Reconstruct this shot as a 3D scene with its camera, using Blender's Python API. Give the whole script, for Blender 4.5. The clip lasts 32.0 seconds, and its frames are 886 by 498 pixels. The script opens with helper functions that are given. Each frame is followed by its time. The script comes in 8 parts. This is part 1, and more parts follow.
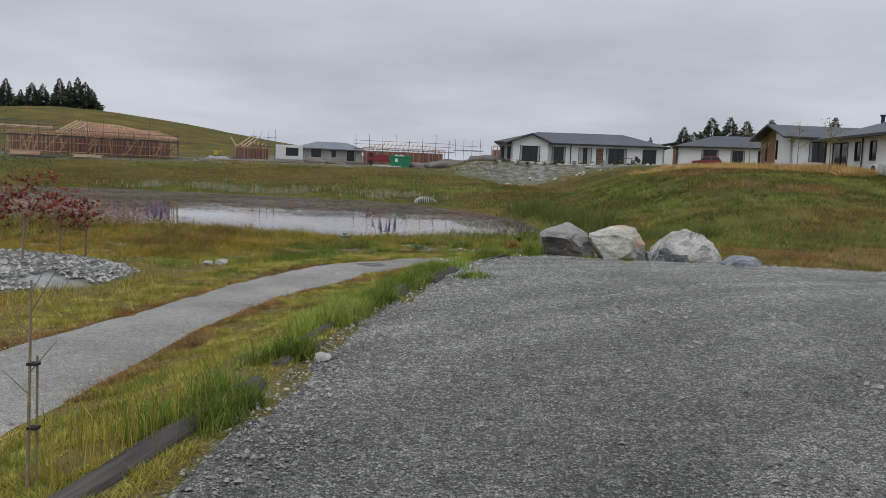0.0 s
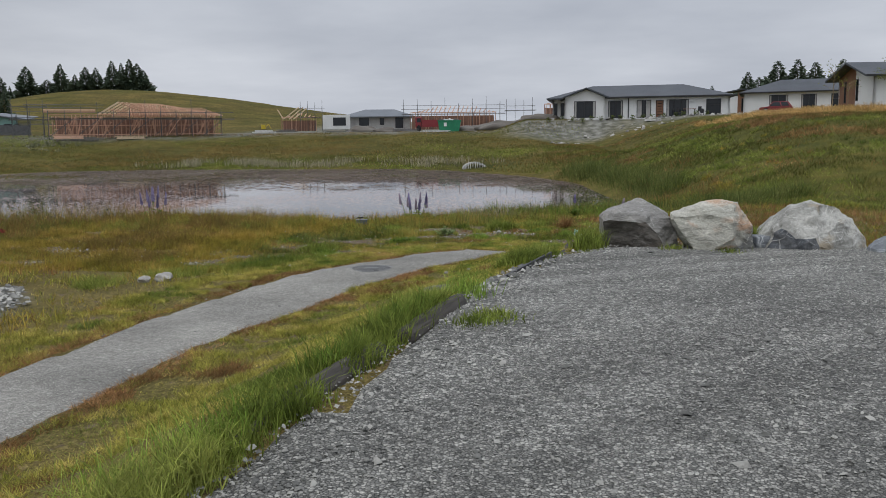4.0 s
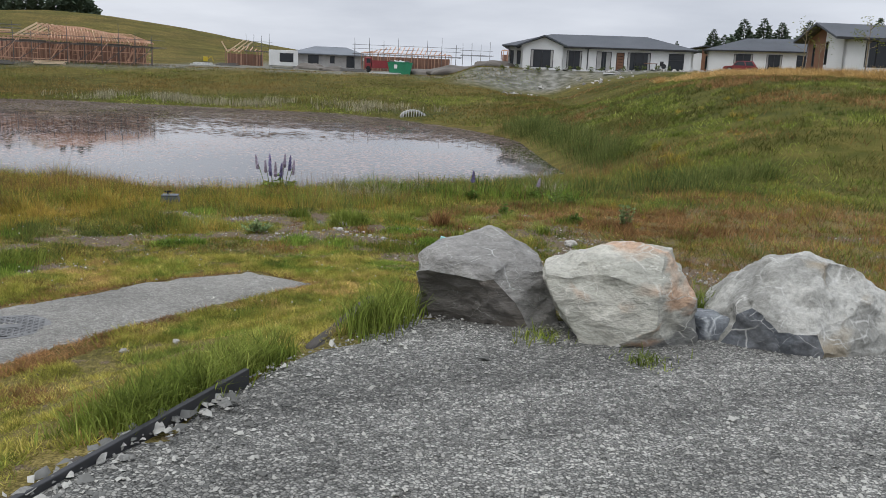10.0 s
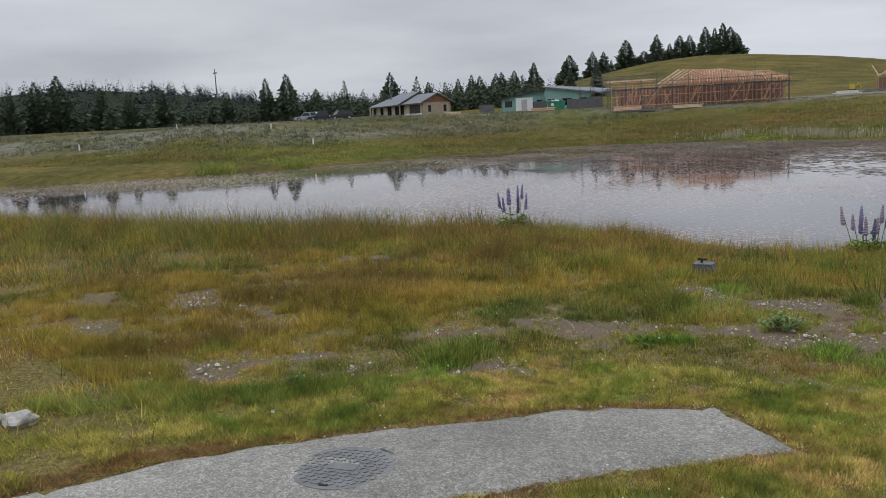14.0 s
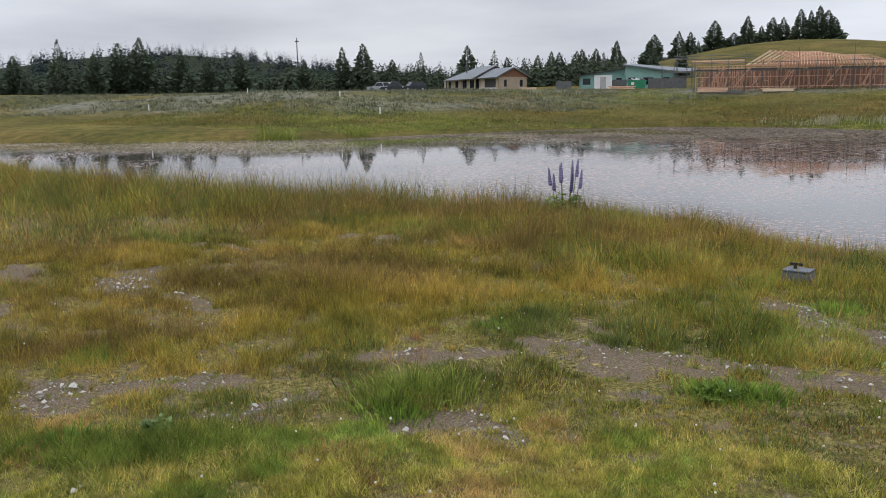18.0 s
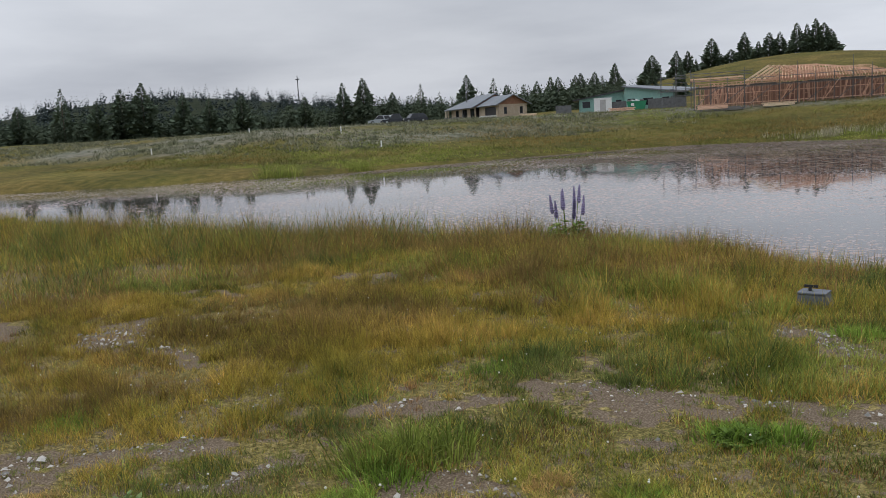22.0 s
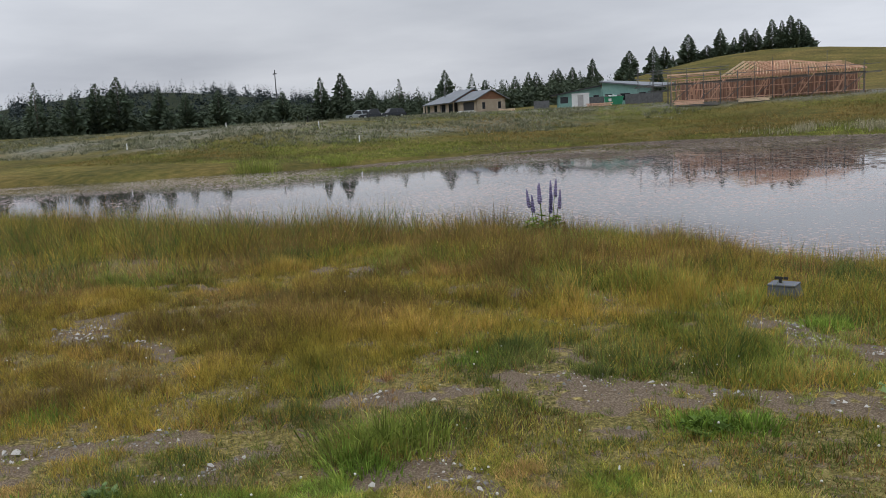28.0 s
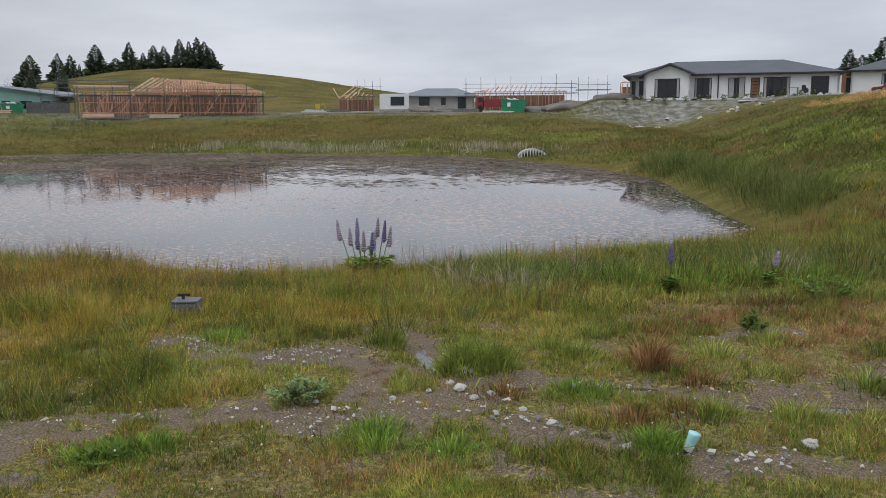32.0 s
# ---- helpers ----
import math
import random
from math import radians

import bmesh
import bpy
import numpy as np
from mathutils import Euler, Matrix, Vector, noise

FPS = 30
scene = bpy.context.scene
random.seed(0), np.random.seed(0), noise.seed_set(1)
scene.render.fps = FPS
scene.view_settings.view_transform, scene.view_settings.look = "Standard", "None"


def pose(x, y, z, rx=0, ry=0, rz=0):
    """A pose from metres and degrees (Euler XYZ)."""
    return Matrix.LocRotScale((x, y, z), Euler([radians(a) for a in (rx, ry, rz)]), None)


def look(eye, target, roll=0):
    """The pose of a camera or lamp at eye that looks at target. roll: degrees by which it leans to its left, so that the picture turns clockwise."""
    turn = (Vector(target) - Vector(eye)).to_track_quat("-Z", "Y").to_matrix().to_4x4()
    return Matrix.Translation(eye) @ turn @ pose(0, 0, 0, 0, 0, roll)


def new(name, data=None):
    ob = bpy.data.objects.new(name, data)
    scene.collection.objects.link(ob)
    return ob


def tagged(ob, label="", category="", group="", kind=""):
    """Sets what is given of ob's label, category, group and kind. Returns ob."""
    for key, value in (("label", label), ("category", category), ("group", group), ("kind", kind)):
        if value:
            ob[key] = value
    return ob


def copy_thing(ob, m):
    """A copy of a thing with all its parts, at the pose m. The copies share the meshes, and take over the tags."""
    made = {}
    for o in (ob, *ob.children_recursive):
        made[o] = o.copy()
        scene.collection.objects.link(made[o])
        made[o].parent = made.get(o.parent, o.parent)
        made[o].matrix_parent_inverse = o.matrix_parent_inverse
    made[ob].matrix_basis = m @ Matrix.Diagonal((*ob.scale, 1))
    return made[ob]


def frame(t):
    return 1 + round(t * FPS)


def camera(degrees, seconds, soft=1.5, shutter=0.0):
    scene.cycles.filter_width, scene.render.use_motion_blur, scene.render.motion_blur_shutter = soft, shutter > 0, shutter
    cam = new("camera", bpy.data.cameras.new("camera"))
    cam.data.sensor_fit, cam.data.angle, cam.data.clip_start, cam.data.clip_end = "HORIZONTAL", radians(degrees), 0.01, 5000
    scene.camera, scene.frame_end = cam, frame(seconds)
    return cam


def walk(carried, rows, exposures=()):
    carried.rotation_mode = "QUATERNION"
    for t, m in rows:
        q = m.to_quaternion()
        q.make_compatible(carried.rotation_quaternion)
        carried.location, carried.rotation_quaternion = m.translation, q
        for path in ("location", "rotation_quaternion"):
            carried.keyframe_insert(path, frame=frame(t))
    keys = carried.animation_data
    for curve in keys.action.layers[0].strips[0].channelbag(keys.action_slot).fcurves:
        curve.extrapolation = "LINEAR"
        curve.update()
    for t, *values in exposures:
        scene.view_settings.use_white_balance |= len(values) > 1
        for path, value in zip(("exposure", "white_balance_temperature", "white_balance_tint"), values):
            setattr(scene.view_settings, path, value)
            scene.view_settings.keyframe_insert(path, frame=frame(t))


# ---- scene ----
cam = camera(56.25, 32.0, soft=0.75)
PATH = [
    (0, (0.297, 0.545, 1.567), (0.2563, 2.5374, 1.3972), 2.39),
    (0.5, (0.336, 0.94, 1.579), (0.3824, 2.9333, 1.4158), 2.45),
    (1, (0.417, 1.455, 1.573), (0.5109, 3.45, 1.4622), 1.16),
    (1.5, (0.483, 2.004, 1.564), (0.5874, 3.9986, 1.4515), 0.96),
    (2, (0.589, 2.55, 1.561), (0.6821, 4.5439, 1.44), -1.07),
    (2.5, (0.64, 3.083, 1.573), (0.7106, 5.0779, 1.4445), -0.39),
    (3, (0.64, 3.616, 1.603), (0.6139, 5.6017, 1.3673), 0.10),
    (3.5, (0.643, 4.128, 1.622), (0.4799, 6.104, 1.3626), -0.16),
    (5.5, (0.944, 5.981, 1.67), (0.7776, 7.9555, 1.4), -1.87),
    (6, (1.083, 6.367, 1.686), (1.0998, 8.3426, 1.3728), 0.26),
    (6.5, (1.163, 6.807, 1.688), (1.2256, 8.7768, 1.3462), 0.71),
    (7, (1.305, 7.23, 1.713), (1.4327, 9.1957, 1.3693), 1.41),
    (7.5, (1.462, 7.654, 1.739), (1.5742, 9.6199, 1.3895), 2.96),
    (8, (1.617, 8.093, 1.774), (1.7304, 10.0591, 1.427), 3.06),
    (8.5, (1.83, 8.503, 1.793), (1.9371, 10.4693, 1.4425), 3.49),
    (9, (1.932, 8.935, 1.78), (2.0204, 10.9008, 1.4202), 3.20),
    (9.5, (2.015, 9.358, 1.793), (2.0542, 11.3233, 1.4262), 3.02),
    (10, (2.095, 9.821, 1.812), (2.0186, 11.7817, 1.423), 2.31),
    (10.5, (2.13, 10.24, 1.831), (2.0323, 12.1999, 1.4453), 1.63),
    (11, (2.204, 10.643, 1.85), (2.0449, 12.6035, 1.4872), 0.74),
    (11.5, (2.287, 11.032, 1.863), (1.9485, 12.9685, 1.4971), 0.06),
    (12, (2.38, 11.394, 1.895), (2.0009, 13.3259, 1.5438), -0.05),
    (12.5, (2.515, 11.766, 1.9), (1.9021, 13.6444, 1.5888), -0.74),
    (13, (2.505, 12.073, 1.883), (1.5658, 13.8111, 1.5741), -1.74),
    (13.5, (2.457, 12.377, 1.888), (1.2526, 13.9439, 1.5812), -2.54),
    (14, (2.429, 12.705, 1.912), (1.0261, 14.0982, 1.6122), -2.82),
    (14.5, (2.305, 12.969, 1.903), (0.7727, 14.2398, 1.7104), -1.30),
    (16.5, (1.466, 14.342, 1.669), (-0.0052, 15.6856, 1.4981), 0.75),
    (17, (1.273, 14.607, 1.602), (-0.2203, 15.9195, 1.3857), 0.80),
    (17.5, (1.173, 14.764, 1.594), (-0.3373, 16.0446, 1.3147), -0.22),
    (18, (1.13, 14.892, 1.589), (-0.383, 16.1519, 1.2387), -0.57),
    (18.5, (0.991, 15.068, 1.563), (-0.5088, 16.3448, 1.2136), -0.25),
    (19, (0.9, 15.155, 1.579), (-0.6002, 16.4304, 1.2279), -0.18),
    (19.5, (0.88, 15.185, 1.579), (-0.63, 16.446, 1.2183), -0.13),
    (20, (0.92, 15.2, 1.599), (-0.6198, 16.4253, 1.2391), -2.45),
    (20.5, (0.95, 15.187, 1.607), (-0.5956, 16.4179, 1.295), -3.67),
    (21, (0.941, 15.208, 1.616), (-0.5994, 16.4527, 1.3376), -3.63),
    (21.5, (0.928, 15.211, 1.616), (-0.6085, 16.4598, 1.3347), -3.53),
    (22, (0.934, 15.206, 1.611), (-0.5986, 16.4597, 1.3308), -3.32),
    (22.5, (0.943, 15.192, 1.605), (-0.5948, 16.4381, 1.3192), -3.01),
    (23, (0.949, 15.188, 1.605), (-0.6032, 16.4161, 1.3194), -3.13),
    (23.5, (0.952, 15.194, 1.608), (-0.6156, 16.4038, 1.3271), -3.24),
    (24, (0.958, 15.198, 1.607), (-0.6087, 16.4088, 1.3261), -3.28),
    (24.5, (0.965, 15.202, 1.6), (-0.6013, 16.4132, 1.3158), -3.13),
    (26.5, (0.984, 15.196, 1.6), (-0.5669, 16.4253, 1.3132), -3.42),
    (27, (0.986, 15.195, 1.602), (-0.5501, 16.4422, 1.3141), -3.37),
    (27.5, (0.989, 15.185, 1.605), (-0.5191, 16.4664, 1.3162), -3.29),
    (28, (0.988, 15.192, 1.6), (-0.5106, 16.4829, 1.3054), -3.25),
    (28.5, (0.988, 15.195, 1.599), (-0.496, 16.5031, 1.3062), -2.79),
    (29, (1.001, 15.199, 1.604), (-0.4212, 16.5737, 1.3092), -2.16),
    (29.5, (1.023, 15.216, 1.612), (-0.2119, 16.761, 1.3158), -1.29),
    (30, (1.047, 15.212, 1.631), (-0.0096, 16.8843, 1.3352), -0.65),
    (30.5, (1.082, 15.22, 1.64), (0.2541, 17.0164, 1.343), -0.00),
    (31, (1.126, 15.221, 1.645), (0.5256, 17.1055, 1.35), 0.17),
    (31.5, (1.136, 15.238, 1.647), (0.715, 17.1703, 1.3511), -0.32),
    (32, (1.147, 15.253, 1.646), (0.7958, 17.1985, 1.3451), -0.22),
]
EXPOSURES = [(0, -0.18), (3, -0.2), (6, 0.0), (7, 0.16), (9, 0.14), (10, 0.12), (12, 0.05), (14, -0.04), (17, 0.0), (18, 0.22), (19, 0.3), (20, 0.32), (21, 0.04), (23, 0.0), (32, 0.03)]
walk(cam, [(t, look(eye, target, roll)) for t, eye, target, roll in PATH], EXPOSURES)

# ---- sky and light: a closed, bright overcast sky ----
world = bpy.data.worlds.new("overcast_sky")
scene.world = world
world.use_nodes = True
wn, wl = world.node_tree.nodes, world.node_tree.links
wn.clear()
w_out = wn.new("ShaderNodeOutputWorld")
w_bg = wn.new("ShaderNodeBackground")
w_bg.inputs["Strength"].default_value = 1.0
w_sky = wn.new("ShaderNodeTexSky")
w_sky.sky_type = "NISHITA"
w_sky.sun_disc = False
w_sky.sun_elevation = radians(48)
w_sky.sun_rotation = radians(-60)
w_sky.air_density, w_sky.dust_density = 1.5, 4.0
w_dim = wn.new("ShaderNodeVectorMath")
w_dim.operation = "SCALE"
w_dim.inputs["Scale"].default_value = 0.06
wl.new(w_sky.outputs[0], w_dim.inputs[0])
w_tc = wn.new("ShaderNodeTexCoord")
w_sep = wn.new("ShaderNodeSeparateXYZ")
wl.new(w_tc.outputs["Generated"], w_sep.inputs[0])
# cloud sheet seen from below: the direction divided by its height
w_h = wn.new("ShaderNodeMath")
w_h.operation = "MAXIMUM"
w_h.inputs[1].default_value = 0.0
wl.new(w_sep.outputs["Z"], w_h.inputs[0])
w_add = wn.new("ShaderNodeMath")
w_add.operation = "ADD"
w_add.inputs[1].default_value = 0.12
wl.new(w_h.outputs[0], w_add.inputs[0])
w_div = wn.new("ShaderNodeVectorMath")
w_div.operation = "DIVIDE"
w_cmb = wn.new("ShaderNodeCombineXYZ")
for axis in ("X", "Y", "Z"):
    wl.new(w_add.outputs[0], w_cmb.inputs[axis])
wl.new(w_tc.outputs["Generated"], w_div.inputs[0])
wl.new(w_cmb.outputs[0], w_div.inputs[1])
w_noise = wn.new("ShaderNodeTexNoise")
w_noise.inputs["Scale"].default_value = 0.55
w_noise.inputs["Detail"].default_value = 6.0
w_noise.inputs["Roughness"].default_value = 0.52
wl.new(w_div.outputs[0], w_noise.inputs["Vector"])
w_ramp = wn.new("ShaderNodeValToRGB")
w_ramp.color_ramp.elements[0].position, w_ramp.color_ramp.elements[0].color = 0.33, (0.505, 0.545, 0.63, 1)
w_ramp.color_ramp.elements[1].position, w_ramp.color_ramp.elements[1].color = 0.68, (0.73, 0.77, 0.85, 1)
wl.new(w_noise.outputs["Fac"], w_ramp.inputs[0])
# the overcast dome is about two to three times as bright overhead as at the horizon
w_lift = wn.new("ShaderNodeMapRange")
w_lift.inputs["From Min"].default_value, w_lift.inputs["From Max"].default_value = 0.25, 1.0
w_lift.inputs["To Min"].default_value, w_lift.inputs["To Max"].default_value = 1.0, 2.1
wl.new(w_h.outputs[0], w_lift.inputs["Value"])
w_mul = wn.new("ShaderNodeVectorMath")
w_mul.operation = "SCALE"
wl.new(w_ramp.outputs[0], w_mul.inputs[0])
wl.new(w_lift.outputs[0], w_mul.inputs["Scale"])
w_mix = wn.new("ShaderNodeMix")
w_mix.data_type = "RGBA"
w_mix.inputs["Factor"].default_value = 0.92
wl.new(w_dim.outputs[0], w_mix.inputs[6])
# thicker, greyer cloud towards the north-west
w_dot = wn.new("ShaderNodeVectorMath")
w_dot.operation = "DOT_PRODUCT"
w_dot.inputs[1].default_value = (-0.8, 0.6, 0.0)
wl.new(w_tc.outputs["Generated"], w_dot.inputs[0])
w_thick = wn.new("ShaderNodeMapRange")
w_thick.interpolation_type = "SMOOTHSTEP"
w_thick.inputs["From Min"].default_value, w_thick.inputs["From Max"].default_value = 0.86, 1.0
w_thick.inputs["To Min"].default_value, w_thick.inputs["To Max"].default_value = 1.0, 0.85
wl.new(w_dot.outputs["Value"], w_thick.inputs["Value"])
w_grey = wn.new("ShaderNodeVectorMath")
w_grey.operation = "SCALE"
wl.new(w_mul.outputs[0], w_grey.inputs[0])
wl.new(w_thick.outputs[0], w_grey.inputs["Scale"])
wl.new(w_grey.outputs[0], w_mix.inputs[7])
wl.new(w_mix.outputs[2], w_bg.inputs["Color"])
wl.new(w_bg.outputs[0], w_out.inputs["Surface"])

sun = new("sun", bpy.data.lights.new("sun", "SUN"))
sun.data.energy, sun.data.angle, sun.data.color = 0.9, radians(35), (1.0, 0.97, 0.93)
sun.matrix_world = look((0, 0, 60), (25, 30, 0))


# ---- materials ----
def material(name, low, high, rough=0.8, grain=30.0, patch=2.0, bump=0.3, metal=0.0, island=0.0, random=0.0, size=0.01, spec=0.4, third=None):
    """Two colours mixed by coarse and fine noise, with fine relief; island or random: how far single pieces differ."""
    m = bpy.data.materials.new(name)
    m.use_nodes = True
    n, l = m.node_tree.nodes, m.node_tree.links
    b = n["Principled BSDF"]
    b.inputs["Roughness"].default_value, b.inputs["Metallic"].default_value = rough, metal
    b.inputs["Specular IOR Level"].default_value = spec
    geo = n.new("ShaderNodeNewGeometry")
    tex = []
    for scale, detail in ((patch, 4.0), (grain, 5.0)):
        t = n.new("ShaderNodeTexNoise")
        t.inputs["Scale"].default_value, t.inputs["Detail"].default_value = scale, detail
        l.new(geo.outputs["Position"], t.inputs["Vector"])
        tex.append(t)
    add = n.new("ShaderNodeMath")
    add.operation = "MULTIPLY_ADD"
    add.inputs[1].default_value = 0.55
    l.new(tex[0].outputs["Fac"], add.inputs[0])
    half = n.new("ShaderNodeMath")
    half.operation = "MULTIPLY"
    half.inputs[1].default_value = 0.45
    l.new(tex[1].outputs["Fac"], half.inputs[0])
    l.new(half.outputs[0], add.inputs[2])
    value = add.outputs[0]
    if island or random:
        if island:
            source = geo.outputs["Random Per Island"]
        else:
            source = n.new("ShaderNodeObjectInfo").outputs["Random"]
        off = n.new("ShaderNodeMath")
        off.operation = "SUBTRACT"
        off.inputs[1].default_value = 0.5
        l.new(source, off.inputs[0])
        add2 = n.new("ShaderNodeMath")
        add2.operation = "MULTIPLY_ADD"
        add2.inputs[1].default_value = max(island, random)
        l.new(off.outputs[0], add2.inputs[0])
        l.new(value, add2.inputs[2])
        value = add2.outputs[0]
    ramp = n.new("ShaderNodeValToRGB")
    e = ramp.color_ramp.elements
    e[0].position, e[0].color = 0.28, (*low, 1)
    e[1].position, e[1].color = 0.72, (*high, 1)
    if third:
        mid = e.new(0.5)
        mid.color = (*third, 1)
    l.new(value, ramp.inputs[0])
    l.new(ramp.outputs[0], b.inputs["Base Color"])
    if bump:
        bp = n.new("ShaderNodeBump")
        bp.inputs["Strength"].default_value, bp.inputs["Distance"].default_value = bump, size
        l.new(tex[1].outputs["Fac"], bp.inputs["Height"])
        l.new(bp.outputs[0], b.inputs["Normal"])
    return m


def blade_material(name, low, high, third, gloss=0.55, patch=0.9, vary=0.42):
    """Grass: tones drift in patches over the ground, each blade a little off them, and light shines through."""
    m = bpy.data.materials.new(name)
    m.use_nodes = True
    n, l = m.node_tree.nodes, m.node_tree.links
    b = n["Principled BSDF"]
    b.inputs["Roughness"].default_value, b.inputs["Specular IOR Level"].default_value = gloss, 0.06
    geo = n.new("ShaderNodeNewGeometry")
    spots = n.new("ShaderNodeTexNoise")
    spots.inputs["Scale"].default_value, spots.inputs["Detail"].default_value, spots.inputs["Roughness"].default_value = patch, 5.0, 0.62
    l.new(geo.outputs["Position"], spots.inputs["Vector"])
    wide = n.new("ShaderNodeMapRange")
    wide.inputs["From Min"].default_value, wide.inputs["From Max"].default_value = 0.36, 0.64
    wide.inputs["To Min"].default_value, wide.inputs["To Max"].default_value = 0.0, 0.62
    l.new(spots.outputs["Fac"], wide.inputs["Value"])
    own = n.new("ShaderNodeMath")
    own.operation = "MULTIPLY_ADD"
    own.inputs[1].default_value = 0.38
    l.new(geo.outputs["Random Per Island"], own.inputs[0])
    l.new(wide.outputs[0], own.inputs[2])
    ramp = n.new("ShaderNodeValToRGB")
    e = ramp.color_ramp.elements
    e[0].position, e[0].color = 0.08, (*low, 1)
    e[1].position, e[1].color = 0.92, (*high, 1)
    e.new(0.5).color = (*third, 1)
    l.new(own.outputs[0], ramp.inputs[0])
    fine = n.new("ShaderNodeTexNoise")
    fine.inputs["Scale"].default_value, fine.inputs["Detail"].default_value = 9.0, 3.0
    l.new(geo.outputs["Position"], fine.inputs["Vector"])
    tone = n.new("ShaderNodeMapRange")
    tone.inputs["From Min"].default_value, tone.inputs["From Max"].default_value = 0.3, 0.7
    tone.inputs["To Min"].default_value, tone.inputs["To Max"].default_value = 0.62, 1.35
    l.new(fine.outputs["Fac"], tone.inputs["Value"])
    scaled = n.new("ShaderNodeVectorMath")
    scaled.operation = "SCALE"
    l.new(ramp.outputs[0], scaled.inputs[0])
    each = n.new("ShaderNodeMath")
    each.operation = "MULTIPLY"
    each.inputs[1].default_value = 7.31
    l.new(geo.outputs["Random Per Island"], each.inputs[0])
    part_of = n.new("ShaderNodeMath")
    part_of.operation = "FRACT"
    l.new(each.outputs[0], part_of.inputs[0])
    spread = n.new("ShaderNodeMapRange")
    spread.inputs["To Min"].default_value, spread.inputs["To Max"].default_value = 1 - vary, 1 + vary
    l.new(part_of.outputs[0], spread.inputs["Value"])
    both = n.new("ShaderNodeMath")
    both.operation = "MULTIPLY"
    l.new(tone.outputs[0], both.inputs[0])
    l.new(spread.outputs[0], both.inputs[1])
    l.new(both.outputs[0], scaled.inputs["Scale"])
    l.new(scaled.outputs[0], b.inputs["Base Color"])
    thin = n.new("ShaderNodeBsdfTranslucent")
    mix = n.new("ShaderNodeMixShader")
    mix.inputs[0].default_value = 0.35
    l.new(scaled.outputs[0], thin.inputs["Color"])
    l.new(b.outputs[0], mix.inputs[1])
    l.new(thin.outputs[0], mix.inputs[2])
    l.new(mix.outputs[0], n["Material Output"].inputs["Surface"])
    return m


M_MOWN = blade_material("mown_grass", (0.19, 0.205, 0.038), (0.68, 0.54, 0.18), (0.40, 0.375, 0.078), patch=2.2)
M_LUSH = blade_material("lush_grass", (0.095, 0.135, 0.026), (0.39, 0.41, 0.11), (0.215, 0.265, 0.052))
M_MEADOW = blade_material("meadow_grass", (0.22, 0.20, 0.04), (0.57, 0.375, 0.105), (0.39, 0.305, 0.058))
M_FRESH = blade_material("fresh_grass", (0.10, 0.17, 0.03), (0.36, 0.46, 0.10), (0.20, 0.30, 0.05))
M_RUST = blade_material("rusty_seed_grass", (0.15, 0.08, 0.036), (0.47, 0.27, 0.13), (0.28, 0.16, 0.066))
M_SORREL = blade_material("brown_sorrel_grass", (0.13, 0.092, 0.032), (0.37, 0.245, 0.09), (0.24, 0.165, 0.057))
M_DARKG = blade_material("dark_rush", (0.075, 0.10, 0.03), (0.25, 0.26, 0.085), (0.14, 0.175, 0.05))
M_OLIVE = blade_material("olive_bank_grass", (0.07, 0.082, 0.021), (0.22, 0.185, 0.062), (0.125, 0.13, 0.034), patch=0.35, vary=0.25)
M_STRAW = blade_material("straw_tussock", (0.32, 0.20, 0.075), (0.78, 0.56, 0.26), (0.56, 0.38, 0.15))
M_PALE = blade_material("pale_dry_grass", (0.24, 0.22, 0.14), (0.50, 0.45, 0.32), (0.36, 0.33, 0.22))
M_LEAFY = blade_material("lupin_leaf", (0.08, 0.14, 0.03), (0.27, 0.36, 0.09), (0.15, 0.23, 0.05))
M_PURPLE = material("lupin_flower", (0.10, 0.085, 0.18), (0.27, 0.23, 0.38), 0.7, 60, 8, 0.3, random=0.5)
M_MAUVE = material("faded_lupin_flower", (0.22, 0.18, 0.24), (0.42, 0.35, 0.42), 0.7, 60, 8, 0.3, random=0.5)
M_REDLEAF = blade_material("red_shrub_leaf", (0.15, 0.035, 0.03), (0.38, 0.14, 0.09), (0.26, 0.07, 0.05))
M_NEEDLE = material("conifer_needles", (0.062, 0.085, 0.058), (0.125, 0.16, 0.105), 0.9, 6, 0.4, 0.4, island=0.3, spec=0.08)
M_FARNEEDLE = material("distant_conifer", (0.052, 0.069, 0.047), (0.09, 0.112, 0.072), 0.9, 2, 0.05, 0.2, island=0.2, spec=0.04)
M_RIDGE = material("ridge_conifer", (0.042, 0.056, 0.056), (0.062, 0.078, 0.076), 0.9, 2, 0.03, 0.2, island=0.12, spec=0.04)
M_BARK = material("bark", (0.05, 0.04, 0.03), (0.16, 0.13, 0.10), 0.9, 30, 4, 0.5)
M_PEBBLE = material("crushed_greywacke", (0.15, 0.149, 0.137), (0.42, 0.41, 0.37), 0.85, 90, 6, 0.25, island=0.95, spec=0.2, third=(0.25, 0.246, 0.224))
M_BIGPEB = material("pale_stones", (0.15, 0.145, 0.13), (0.43, 0.41, 0.37), 0.8, 40, 6, 0.3, island=1.0)
M_TIMBER = material("weathered_timber", (0.028, 0.025, 0.023), (0.135, 0.122, 0.108), 0.85, 9, 2.5, 0.8, size=0.02, spec=0.15)
